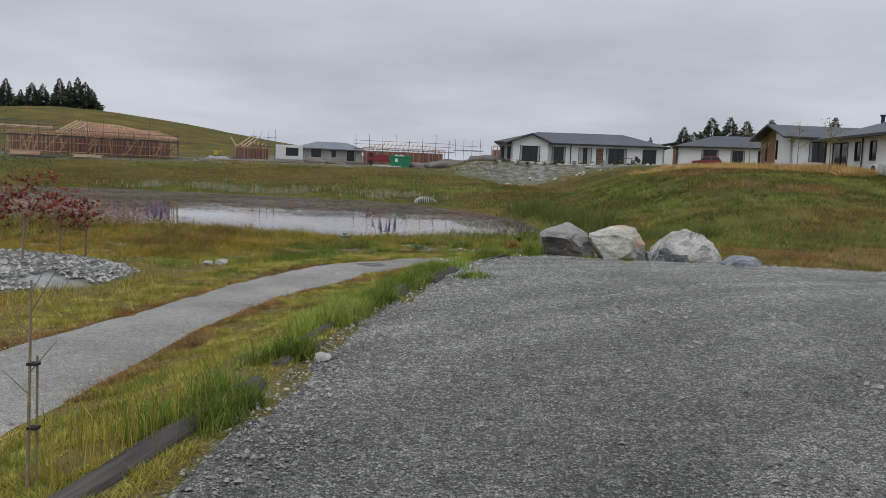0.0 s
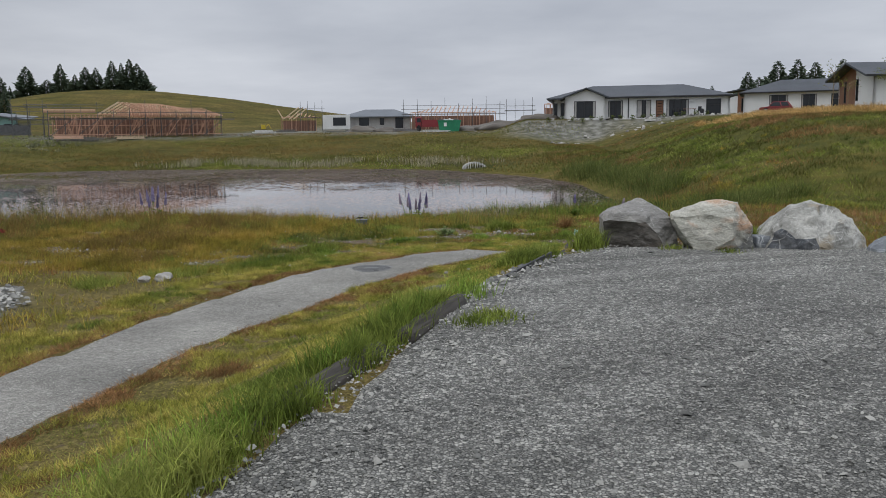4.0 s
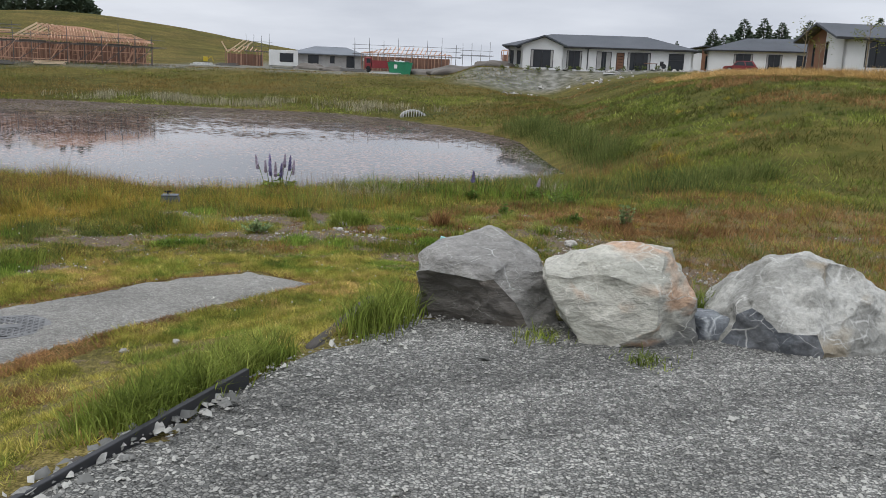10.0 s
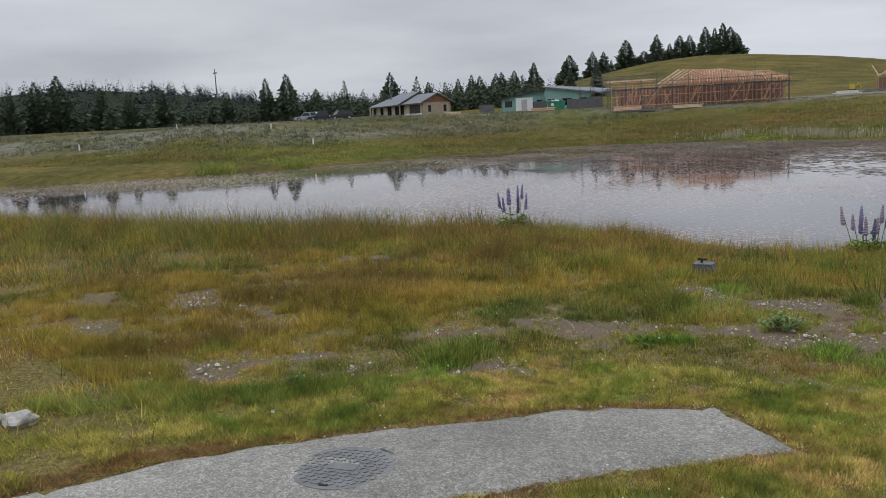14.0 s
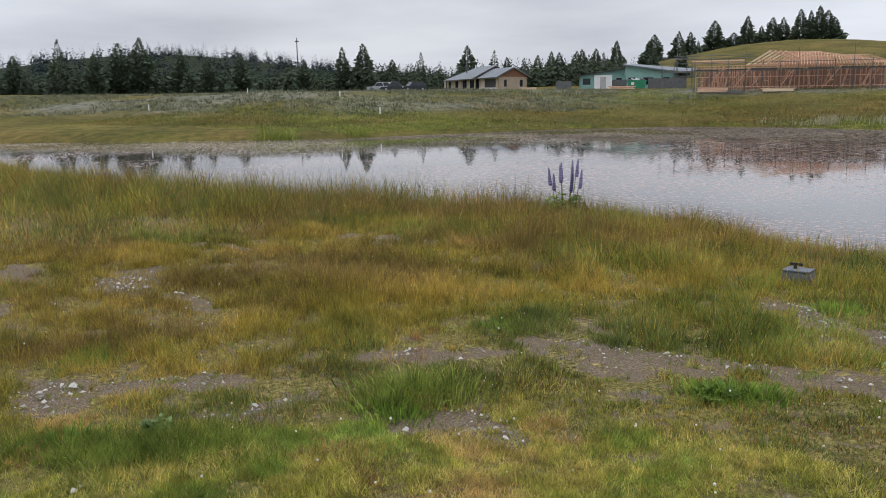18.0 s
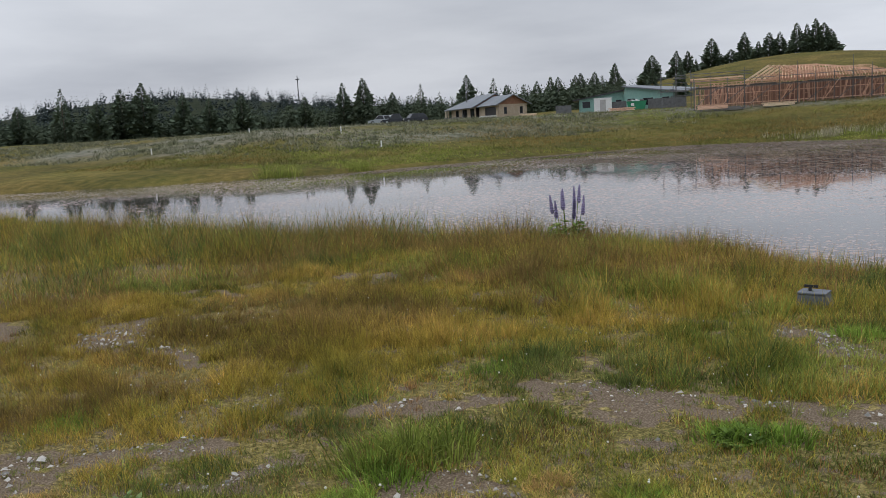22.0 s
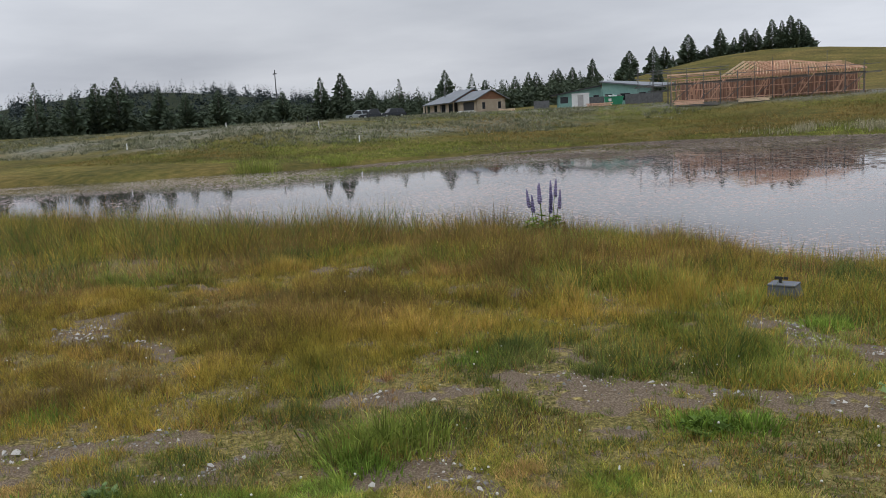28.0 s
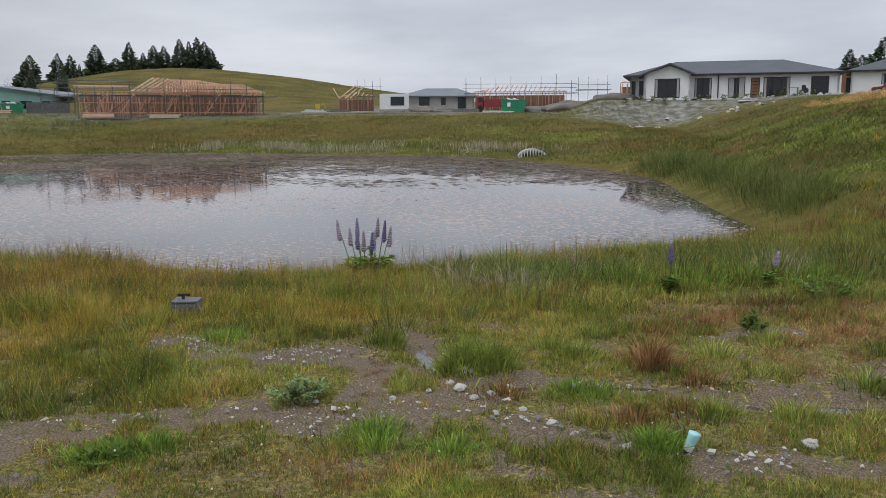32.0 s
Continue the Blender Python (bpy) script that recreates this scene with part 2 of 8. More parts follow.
# grain drawn out along the log
tn, tl = M_TIMBER.node_tree.nodes, M_TIMBER.node_tree.links
t_tc, t_mp = tn.new("ShaderNodeTexCoord"), tn.new("ShaderNodeMapping")
t_mp.inputs["Scale"].default_value = (0.35, 6.0, 6.0)
tl.new(t_tc.outputs["Object"], t_mp.inputs[0])
for t_node in [q for q in tn if q.type == "TEX_NOISE"]:
    tl.new(t_mp.outputs[0], t_node.inputs["Vector"])
M_WHITEWALL = material("white_brick_paint", (0.66, 0.66, 0.65), (0.80, 0.80, 0.79), 0.7, 10, 0.5, 0.2)
M_TILE = material("charcoal_metal_roof", (0.04, 0.046, 0.054), (0.085, 0.093, 0.105), 0.65, 6, 0.4, 0.2, random=0.15)
M_GREYROOF = material("grey_roofing", (0.11, 0.125, 0.14), (0.19, 0.205, 0.225), 0.6, 6, 0.4, 0.2)
M_TRIM = material("charcoal_trim", (0.018, 0.018, 0.02), (0.04, 0.04, 0.043), 0.5, 20, 2, 0.1)
M_GLASS = material("dark_window_glass", (0.010, 0.012, 0.014), (0.026, 0.029, 0.033), 0.05, 1, 0.2, 0.0, spec=0.4)
M_CEDAR = material("cedar_cladding", (0.15, 0.065, 0.035), (0.28, 0.14, 0.075), 0.6, 20, 1.5, 0.3)
M_PALEPINE = material("pale_pine_truss", (0.60, 0.44, 0.29), (0.82, 0.64, 0.45), 0.75, 12, 1.0, 0.2, random=0.5)
M_PINE = material("new_pine_framing", (0.50, 0.28, 0.185), (0.74, 0.47, 0.33), 0.75, 12, 1.0, 0.2, random=0.5)
M_REDWRAP = material("reddish_timber_wall", (0.15, 0.08, 0.058), (0.29, 0.165, 0.118), 0.8, 6, 0.5, 0.3)
M_SCAFF = material("galvanised_scaffold", (0.07, 0.072, 0.075), (0.17, 0.17, 0.17), 0.6, 20, 3, 0.1, metal=0.3)
M_STUD = material("reddish_pine_stud", (0.30, 0.17, 0.115), (0.55, 0.34, 0.235), 0.75, 12, 1.0, 0.2, random=0.8)
M_PLANK = material("grey_scaffold_plank", (0.09, 0.09, 0.09), (0.20, 0.19, 0.18), 0.8, 15, 2, 0.2)
M_MINT = material("green_building_wrap", (0.20, 0.38, 0.33), (0.33, 0.52, 0.45), 0.6, 5, 0.4, 0.1)
M_STONEWALL = material("beige_stone_cladding", (0.36, 0.29, 0.21), (0.62, 0.54, 0.43), 0.85, 5, 1.2, 0.5, random=0.4)
M_CONCRETE = material("concrete", (0.30, 0.29, 0.28), (0.47, 0.46, 0.44), 0.85, 20, 1.5, 0.3)
M_GREENSKIP = material("green_skip_paint", (0.01, 0.14, 0.065), (0.03, 0.26, 0.13), 0.5, 10, 1, 0.1)
M_REDPAINT = material("dull_red_paint", (0.16, 0.018, 0.022), (0.27, 0.04, 0.045), 0.45, 10, 1, 0.1)
M_WHITE = material("white_panel", (0.60, 0.60, 0.58), (0.78, 0.78, 0.76), 0.5, 8, 0.6, 0.1)
M_RUBBER = material("tyre_rubber", (0.012, 0.012, 0.012), (0.03, 0.03, 0.03), 0.85, 40, 5, 0.2)
M_CARDARK = material("dark_car_paint", (0.02, 0.024, 0.03), (0.05, 0.055, 0.065), 0.25, 8, 0.6, 0.0)
M_CARSILVER = material("silver_car_paint", (0.24, 0.27, 0.28), (0.36, 0.39, 0.40), 0.3, 8, 0.6, 0.0)
M_YELLOW = material("yellow_paint", (0.45, 0.33, 0.02), (0.66, 0.50, 0.06), 0.5, 10, 1, 0.1)
M_GREYPLASTIC = material("grey_plastic", (0.07, 0.08, 0.095), (0.14, 0.15, 0.17), 0.6, 40, 8, 0.2)
M_CASTIRON = material("cast_iron", (0.11, 0.112, 0.112), (0.24, 0.24, 0.235), 0.6, 60, 8, 0.3, metal=0.2)
M_CYAN = material("pale_cyan_paper", (0.30, 0.60, 0.60), (0.42, 0.72, 0.71), 0.6, 60, 10, 0.05)
M_WEED = material("pond_weed", (0.06, 0.045, 0.03), (0.20, 0.148, 0.115), 0.8, 6, 0.35, 0.3, island=0.6, spec=0.12)
M_SAPLEAF = blade_material("sapling_leaf", (0.14, 0.17, 0.03), (0.36, 0.38, 0.10), (0.25, 0.28, 0.06))
M_STEM = material("thin_stem", (0.13, 0.10, 0.06), (0.34, 0.27, 0.17), 0.8, 40, 5, 0.2)
M_MOUND = material("loose_gravel_mound", (0.085, 0.074, 0.062), (0.20, 0.18, 0.155), 0.9, 8, 0.6, 0.6, size=0.05)
M_CLOVER = material("white_clover_head", (0.50, 0.48, 0.40), (0.75, 0.74, 0.66), 0.8, 60, 10, 0.1)
M_SAGE = blade_material("sage_leaf", (0.17, 0.25, 0.10), (0.36, 0.46, 0.22), (0.26, 0.35, 0.15), vary=0.25)
M_SILVERSHRUB = blade_material("silvery_groundcover", (0.10, 0.11, 0.06), (0.32, 0.31, 0.23), (0.18, 0.185, 0.115))


def rock_material(name, dark, light, stain, vein, vein_scale, vein_width, rough=0.75, streak=(1.0, 1.0, 1.0), fresh=None, edge=0.12, much=0.49, ridge=0.0):
    """Layered rock: two greys in patches, a coloured stain, pale quartz veins along cell edges, pitted relief."""
    m = bpy.data.materials.new(name)
    m.use_nodes = True
    n, l = m.node_tree.nodes, m.node_tree.links
    b = n["Principled BSDF"]
    b.inputs["Roughness"].default_value = rough
    b.inputs["Specular IOR Level"].default_value = 0.35
    tc = n.new("ShaderNodeTexCoord")
    mp = n.new("ShaderNodeMapping")
    mp.inputs["Scale"].default_value = streak
    mp.inputs["Rotation"].default_value = (0.3, 0.5, 0.2)
    l.new(tc.outputs["Object"], mp.inputs[0])

    def noise_node(scale, detail, rough_=0.55, warp=0.0):
        t = n.new("ShaderNodeTexNoise")
        t.inputs["Scale"].default_value, t.inputs["Detail"].default_value = scale, detail
        t.inputs["Roughness"].default_value, t.inputs["Distortion"].default_value = rough_, warp
        l.new(mp.outputs[0], t.inputs["Vector"])
        return t

    def mix(a, c, fac):
        x = n.new("ShaderNodeMix")
        x.data_type = "RGBA"
        for value, slot in ((a, 6), (c, 7)):
            if isinstance(value, tuple):
                x.inputs[slot].default_value = (*value, 1)
            else:
                l.new(value, x.inputs[slot])
        l.new(fac, x.inputs["Factor"])
        return x.outputs[2]

    def steps(source, a, c):
        r = n.new("ShaderNodeMapRange")
        r.inputs["From Min"].default_value, r.inputs["From Max"].default_value = a, c
        l.new(source, r.inputs["Value"])
        return r.outputs[0]

    big, fine, tint = noise_node(2.6, 5, 0.6, 0.6), noise_node(34, 8, 0.65), noise_node(1.7, 4, 0.5, 0.8)
    colour = mix(dark, light, steps(big.outputs["Fac"], 0.5 - edge, 0.5 + edge))
    colour = mix(colour, stain, steps(tint.outputs["Fac"], much, much + 0.1))
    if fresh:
        # a darker tone low on one side, with a noisy edge
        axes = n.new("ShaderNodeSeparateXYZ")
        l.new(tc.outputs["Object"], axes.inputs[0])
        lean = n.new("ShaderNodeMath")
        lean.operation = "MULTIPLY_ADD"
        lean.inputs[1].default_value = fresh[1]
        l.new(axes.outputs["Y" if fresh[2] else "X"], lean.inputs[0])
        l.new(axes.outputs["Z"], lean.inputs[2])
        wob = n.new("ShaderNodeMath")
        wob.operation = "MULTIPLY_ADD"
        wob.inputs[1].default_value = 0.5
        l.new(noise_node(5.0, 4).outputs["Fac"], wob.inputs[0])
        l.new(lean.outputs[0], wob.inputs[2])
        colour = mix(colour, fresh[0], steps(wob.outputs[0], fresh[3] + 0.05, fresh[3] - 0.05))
    warp = n.new("ShaderNodeVectorMath")
    warp.operation = "MULTIPLY_ADD"
    warp.inputs[1].default_value = (0.16, 0.16, 0.16)
    l.new(noise_node(3.0, 4).outputs["Color"], warp.inputs[0])
    l.new(mp.outputs[0], warp.inputs[2])
    lines = None
    for scale, width in ((vein_scale, vein_width), (vein_scale * 2.7, vein_width * 1.1)):
        v = n.new("ShaderNodeTexVoronoi")
        v.feature = "DISTANCE_TO_EDGE"
        v.inputs["Scale"].default_value = scale
        l.new(warp.outputs[0], v.inputs["Vector"])
        s = steps(v.outputs["Distance"], width, 0.0)
        gate = n.new("ShaderNodeMath")
        gate.operation = "MULTIPLY"
        l.new(s, gate.inputs[0])
        l.new(steps(noise_node(4.5 if lines is None else 7.0, 3).outputs["Fac"], 0.48, 0.6), gate.inputs[1])
        if lines is None:
            lines = gate.outputs[0]
        else:
            top = n.new("ShaderNodeMath")
            top.operation = "MAXIMUM"
            l.new(lines, top.inputs[0])
            l.new(gate.outputs[0], top.inputs[1])
            lines = top.outputs[0]
    if ridge:
        # chipped ridges are paler
        shape = n.new("ShaderNodeNewGeometry")
        chip = n.new("ShaderNodeMath")
        chip.operation = "MULTIPLY"
        l.new(steps(shape.outputs["Pointiness"], 0.53, 0.62), chip.inputs[0])
        l.new(steps(noise_node(9.0, 4).outputs["Fac"], 0.62 - 0.22 * ridge, 0.68 - 0.12 * ridge), chip.inputs[1])
        top = n.new("ShaderNodeMath")
        top.operation = "MAXIMUM"
        l.new(lines, top.inputs[0])
        l.new(chip.outputs[0], top.inputs[1])
        lines = top.outputs[0]
    colour = mix(colour, vein, lines)
    grain = n.new("ShaderNodeMapRange")
    grain.inputs["From Min"].default_value, grain.inputs["From Max"].default_value = 0.3, 0.7
    grain.inputs["To Min"].default_value, grain.inputs["To Max"].default_value = 0.72, 1.2
    l.new(fine.outputs["Fac"], grain.inputs["Value"])
    scaled = n.new("ShaderNodeVectorMath")
    scaled.operation = "SCALE"
    l.new(colour, scaled.inputs[0])
    l.new(grain.outputs[0], scaled.inputs["Scale"])
    l.new(scaled.outputs[0], b.inputs["Base Color"])
    bp = n.new("ShaderNodeBump")
    bp.inputs["Strength"].default_value, bp.inputs["Distance"].default_value = 0.9, 0.02
    l.new(fine.outputs["Fac"], bp.inputs["Height"])
    crack = n.new("ShaderNodeTexVoronoi")
    crack.inputs["Scale"].default_value = 7.0
    l.new(warp.outputs[0], crack.inputs["Vector"])
    bp2 = n.new("ShaderNodeBump")
    bp2.inputs["Strength"].default_value, bp2.inputs["Distance"].default_value = 0.6, 0.03
    l.new(crack.outputs["Distance"], bp2.inputs["Height"])
    l.new(bp.outputs[0], bp2.inputs["Normal"])
    l.new(bp2.outputs[0], b.inputs["Normal"])
    return m


M_ROCK = {
    "slate": rock_material("slate_grey_rock", (0.235, 0.226, 0.208), (0.37, 0.355, 0.325), (0.26, 0.25, 0.23), (0.52, 0.52, 0.49), 2.9, 0.014, streak=(0.8, 1.0, 1.5), ridge=0.8),
    # brown broken slate, with some of the undercut's shade put into the colour
    "slate_broken": rock_material("fresh_shaded_slate_face", (0.115, 0.104, 0.09), (0.175, 0.16, 0.142), (0.145, 0.126, 0.105), (0.34, 0.33, 0.30), 3.4, 0.008, streak=(0.6, 1.0, 1.8), ridge=0.6),
    # fresh here sets a grey tone towards low z and high x
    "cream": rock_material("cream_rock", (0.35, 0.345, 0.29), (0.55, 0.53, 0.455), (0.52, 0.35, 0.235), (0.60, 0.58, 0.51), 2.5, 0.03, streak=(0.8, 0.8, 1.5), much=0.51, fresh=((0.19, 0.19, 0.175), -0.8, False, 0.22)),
    "mixed": rock_material("mottled_rock", (0.30, 0.295, 0.265), (0.50, 0.49, 0.445), (0.34, 0.29, 0.21), (0.62, 0.61, 0.57), 2.0, 0.03, edge=0.06, much=0.55, ridge=0.5),
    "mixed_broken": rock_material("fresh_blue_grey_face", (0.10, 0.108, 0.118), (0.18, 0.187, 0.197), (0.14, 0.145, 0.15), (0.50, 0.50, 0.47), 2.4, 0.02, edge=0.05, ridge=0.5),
    "blue": rock_material("blue_grey_rock", (0.15, 0.165, 0.18), (0.23, 0.245, 0.26), (0.27, 0.29, 0.30), (0.52, 0.54, 0.54), 3.0, 0.04),
}


def ground_material():
    """Grass floor, dry brown litter and bare stony soil, mixed by where each of them lies."""
    m = bpy.data.materials.new("meadow_floor")
    m.use_nodes = True
    n, l = m.node_tree.nodes, m.node_tree.links
    b = n["Principled BSDF"]
    b.inputs["Roughness"].default_value = 0.95
    b.inputs["Specular IOR Level"].default_value = 0.05
    geo = n.new("ShaderNodeNewGeometry")

    def noise_node(scale, detail):
        t = n.new("ShaderNodeTexNoise")
        t.inputs["Scale"].default_value, t.inputs["Detail"].default_value = scale, detail
        l.new(geo.outputs["Position"], t.inputs["Vector"])
        return t.outputs["Fac"]

    def ramp(source, *stops):
        r = n.new("ShaderNodeValToRGB")
        e = r.color_ramp.elements
        while len(e) < len(stops):
            e.new(0.5)
        for k, (p, c) in enumerate(stops):
            e[k].position, e[k].color = p, (*c, 1)
        l.new(source, r.inputs[0])
        return r.outputs[0]

    def mix(a, c, fac):
        x = n.new("ShaderNodeMix")
        x.data_type = "RGBA"
        l.new(a, x.inputs[6])
        l.new(c, x.inputs[7])
        l.new(fac, x.inputs["Factor"])
        return x.outputs[2]

    zone = n.new("ShaderNodeAttribute")
    zone.attribute_name = "zone"
    sep = n.new("ShaderNodeSeparateColor")
    l.new(zone.outputs["Color"], sep.inputs[0])
    coarse, mid, fine = noise_node(0.12, 6), noise_node(1.3, 6), noise_node(85, 5)
    blend = n.new("ShaderNodeMath")
    blend.operation = "MULTIPLY_ADD"
    blend.inputs[1].default_value = 0.5
    l.new(mid, blend.inputs[0])
    half = n.new("ShaderNodeMath")
    half.operation = "MULTIPLY"
    half.inputs[1].default_value = 0.5
    l.new(coarse, half.inputs[0])
    l.new(half.outputs[0], blend.inputs[2])
    green = ramp(blend.outputs[0], (0.36, (0.05, 0.058, 0.015)), (0.5, (0.092, 0.09, 0.022)), (0.64, (0.15, 0.125, 0.036)))
    brown = ramp(blend.outputs[0], (0.38, (0.085, 0.064, 0.024)), (0.5, (0.15, 0.104, 0.036)), (0.64, (0.235, 0.16, 0.058)))
    soil = ramp(fine, (0.32, (0.08, 0.058, 0.038)), (0.5, (0.138, 0.104, 0.072)), (0.68, (0.235, 0.19, 0.14)))
    gravel = ramp(mid, (0.36, (0.12, 0.12, 0.11)), (0.5, (0.20, 0.20, 0.185)), (0.64, (0.31, 0.31, 0.295)))
    colour = mix(green, brown, sep.outputs["Green"])
    thatch = ramp(noise_node(26.0, 4), (0.36, (0.075, 0.062, 0.026)), (0.5, (0.165, 0.135, 0.05)), (0.66, (0.30, 0.24, 0.10)))
    near = n.new("ShaderNodeMath")
    near.operation = "MULTIPLY"
    near.use_clamp = True
    near.inputs[1].default_value = 2.2
    l.new(sep.outputs["Red"], near.inputs[0])
    colour = mix(colour, thatch, near.outputs[0])
    grit = n.new("ShaderNodeMapRange")
    grit.inputs["From Min"].default_value, grit.inputs["From Max"].default_value = 0.32, 0.68
    grit.inputs["To Min"].default_value, grit.inputs["To Max"].default_value = 0.45, 1.45
    l.new(fine, grit.inputs["Value"])
    shaken = n.new("ShaderNodeVectorMath")
    shaken.operation = "SCALE"
    l.new(colour, shaken.inputs[0])
    l.new(grit.outputs[0], shaken.inputs["Scale"])
    colour = shaken.outputs[0]
    # bare soil breaks through in ragged patches
    rag = noise_node(8.0, 7)
    lift = n.new("ShaderNodeMath")
    lift.operation = "MULTIPLY_ADD"
    lift.inputs[1].default_value = 1.5
    l.new(rag, lift.inputs[0])
    l.new(sep.outputs["Red"], lift.inputs[2])
    ragged = n.new("ShaderNodeMapRange")
    ragged.inputs["From Min"].default_value, ragged.inputs["From Max"].default_value = 1.12, 1.24
    l.new(lift.outputs[0], ragged.inputs["Value"])
    colour = mix(colour, soil, ragged.outputs[0])
    # floor of the woods, the trees' shade put into its near-black green
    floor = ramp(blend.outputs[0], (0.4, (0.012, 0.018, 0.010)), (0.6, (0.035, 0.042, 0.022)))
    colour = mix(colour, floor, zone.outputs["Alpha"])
    colour = mix(colour, gravel, sep.outputs["Blue"])
    l.new(colour, b.inputs["Base Color"])
    bp = n.new("ShaderNodeBump")
    bp.inputs["Strength"].default_value, bp.inputs["Distance"].default_value = 0.6, 0.006
    l.new(fine, bp.inputs["Height"])
    bp2 = n.new("ShaderNodeBump")
    bp2.inputs["Strength"].default_value, bp2.inputs["Distance"].default_value = 0.6, 0.25
    l.new(mid, bp2.inputs["Height"])
    l.new(bp.outputs[0], bp2.inputs["Normal"])
    l.new(bp2.outputs[0], b.inputs["Normal"])
    return m


def gravel_material(name, tones, cell, depth, gap_tone=0.3, mottle=0.3):
    """Loose crushed stone: each cell its own grey, with dark gaps between stones."""
    m = bpy.data.materials.new(name)
    m.use_nodes = True
    n, l = m.node_tree.nodes, m.node_tree.links
    b = n["Principled BSDF"]
    b.inputs["Roughness"].default_value = 0.85
    b.inputs["Specular IOR Level"].default_value = 0.3
    geo = n.new("ShaderNodeNewGeometry")
    last = None
    heights = []
    for k, scale in enumerate((cell, cell * 2.3)):
        v = n.new("ShaderNodeTexVoronoi")
        v.inputs["Scale"].default_value = scale
        l.new(geo.outputs["Position"], v.inputs["Vector"])
        heights.append(v.outputs["Distance"])
        sep = n.new("ShaderNodeSeparateColor")
        l.new(v.outputs["Color"], sep.inputs[0])
        r = n.new("ShaderNodeValToRGB")
        e = r.color_ramp.elements
        e.new(0.5)
        for q, (p, c) in enumerate(zip((0.0, 0.55, 1.0), tones)):
            e[q].position, e[q].color = p, (*c, 1)
        l.new(sep.outputs["Red"], r.inputs[0])
        if last is None:
            last = r.outputs[0]
        else:
            x = n.new("ShaderNodeMix")
            x.data_type = "RGBA"
            x.inputs["Factor"].default_value = 0.3
            l.new(last, x.inputs[6])
            l.new(r.outputs[0], x.inputs[7])
            last = x.outputs[2]
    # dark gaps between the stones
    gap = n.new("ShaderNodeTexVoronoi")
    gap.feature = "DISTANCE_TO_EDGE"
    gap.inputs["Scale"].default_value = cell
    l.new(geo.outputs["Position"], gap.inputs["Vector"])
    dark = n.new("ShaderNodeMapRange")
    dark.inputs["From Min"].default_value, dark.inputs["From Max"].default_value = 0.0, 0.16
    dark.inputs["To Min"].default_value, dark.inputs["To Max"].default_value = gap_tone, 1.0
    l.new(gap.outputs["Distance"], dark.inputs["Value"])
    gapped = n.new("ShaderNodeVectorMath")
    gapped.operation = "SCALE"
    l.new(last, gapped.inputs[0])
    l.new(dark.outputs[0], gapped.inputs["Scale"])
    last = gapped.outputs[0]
    t = n.new("ShaderNodeTexNoise")
    t.inputs["Scale"].default_value, t.inputs["Detail"].default_value = 0.7, 5.0
    l.new(geo.outputs["Position"], t.inputs["Vector"])
    mr = n.new("ShaderNodeMapRange")
    mr.inputs["From Min"].default_value, mr.inputs["From Max"].default_value = 0.3, 0.7
    mr.inputs["To Min"].default_value, mr.inputs["To Max"].default_value = 0.72, 1.22
    l.new(t.outputs["Fac"], mr.inputs["Value"])
    t2 = n.new("ShaderNodeTexNoise")
    t2.inputs["Scale"].default_value, t2.inputs["Detail"].default_value, t2.inputs["Roughness"].default_value = 9.0, 5.0, 0.7
    l.new(geo.outputs["Position"], t2.inputs["Vector"])
    mr2 = n.new("ShaderNodeMapRange")
    mr2.inputs["From Min"].default_value, mr2.inputs["From Max"].default_value = 0.32, 0.68
    mr2.inputs["To Min"].default_value, mr2.inputs["To Max"].default_value = 1 - mottle, 1 + mottle
    l.new(t2.outputs["Fac"], mr2.inputs["Value"])
    twice = n.new("ShaderNodeMath")
    twice.operation = "MULTIPLY"
    l.new(mr.outputs[0], twice.inputs[0])
    l.new(mr2.outputs[0], twice.inputs[1])
    sc = n.new("ShaderNodeVectorMath")
    sc.operation = "SCALE"
    l.new(last, sc.inputs[0])
    l.new(twice.outputs[0], sc.inputs["Scale"])
    l.new(sc.outputs[0], b.inputs["Base Color"])
    bp = n.new("ShaderNodeBump")
    bp.invert = True
    bp.inputs["Strength"].default_value, bp.inputs["Distance"].default_value = 0.9, depth
    l.new(heights[0], bp.inputs["Height"])
    l.new(bp.outputs[0], b.inputs["Normal"])
    return m


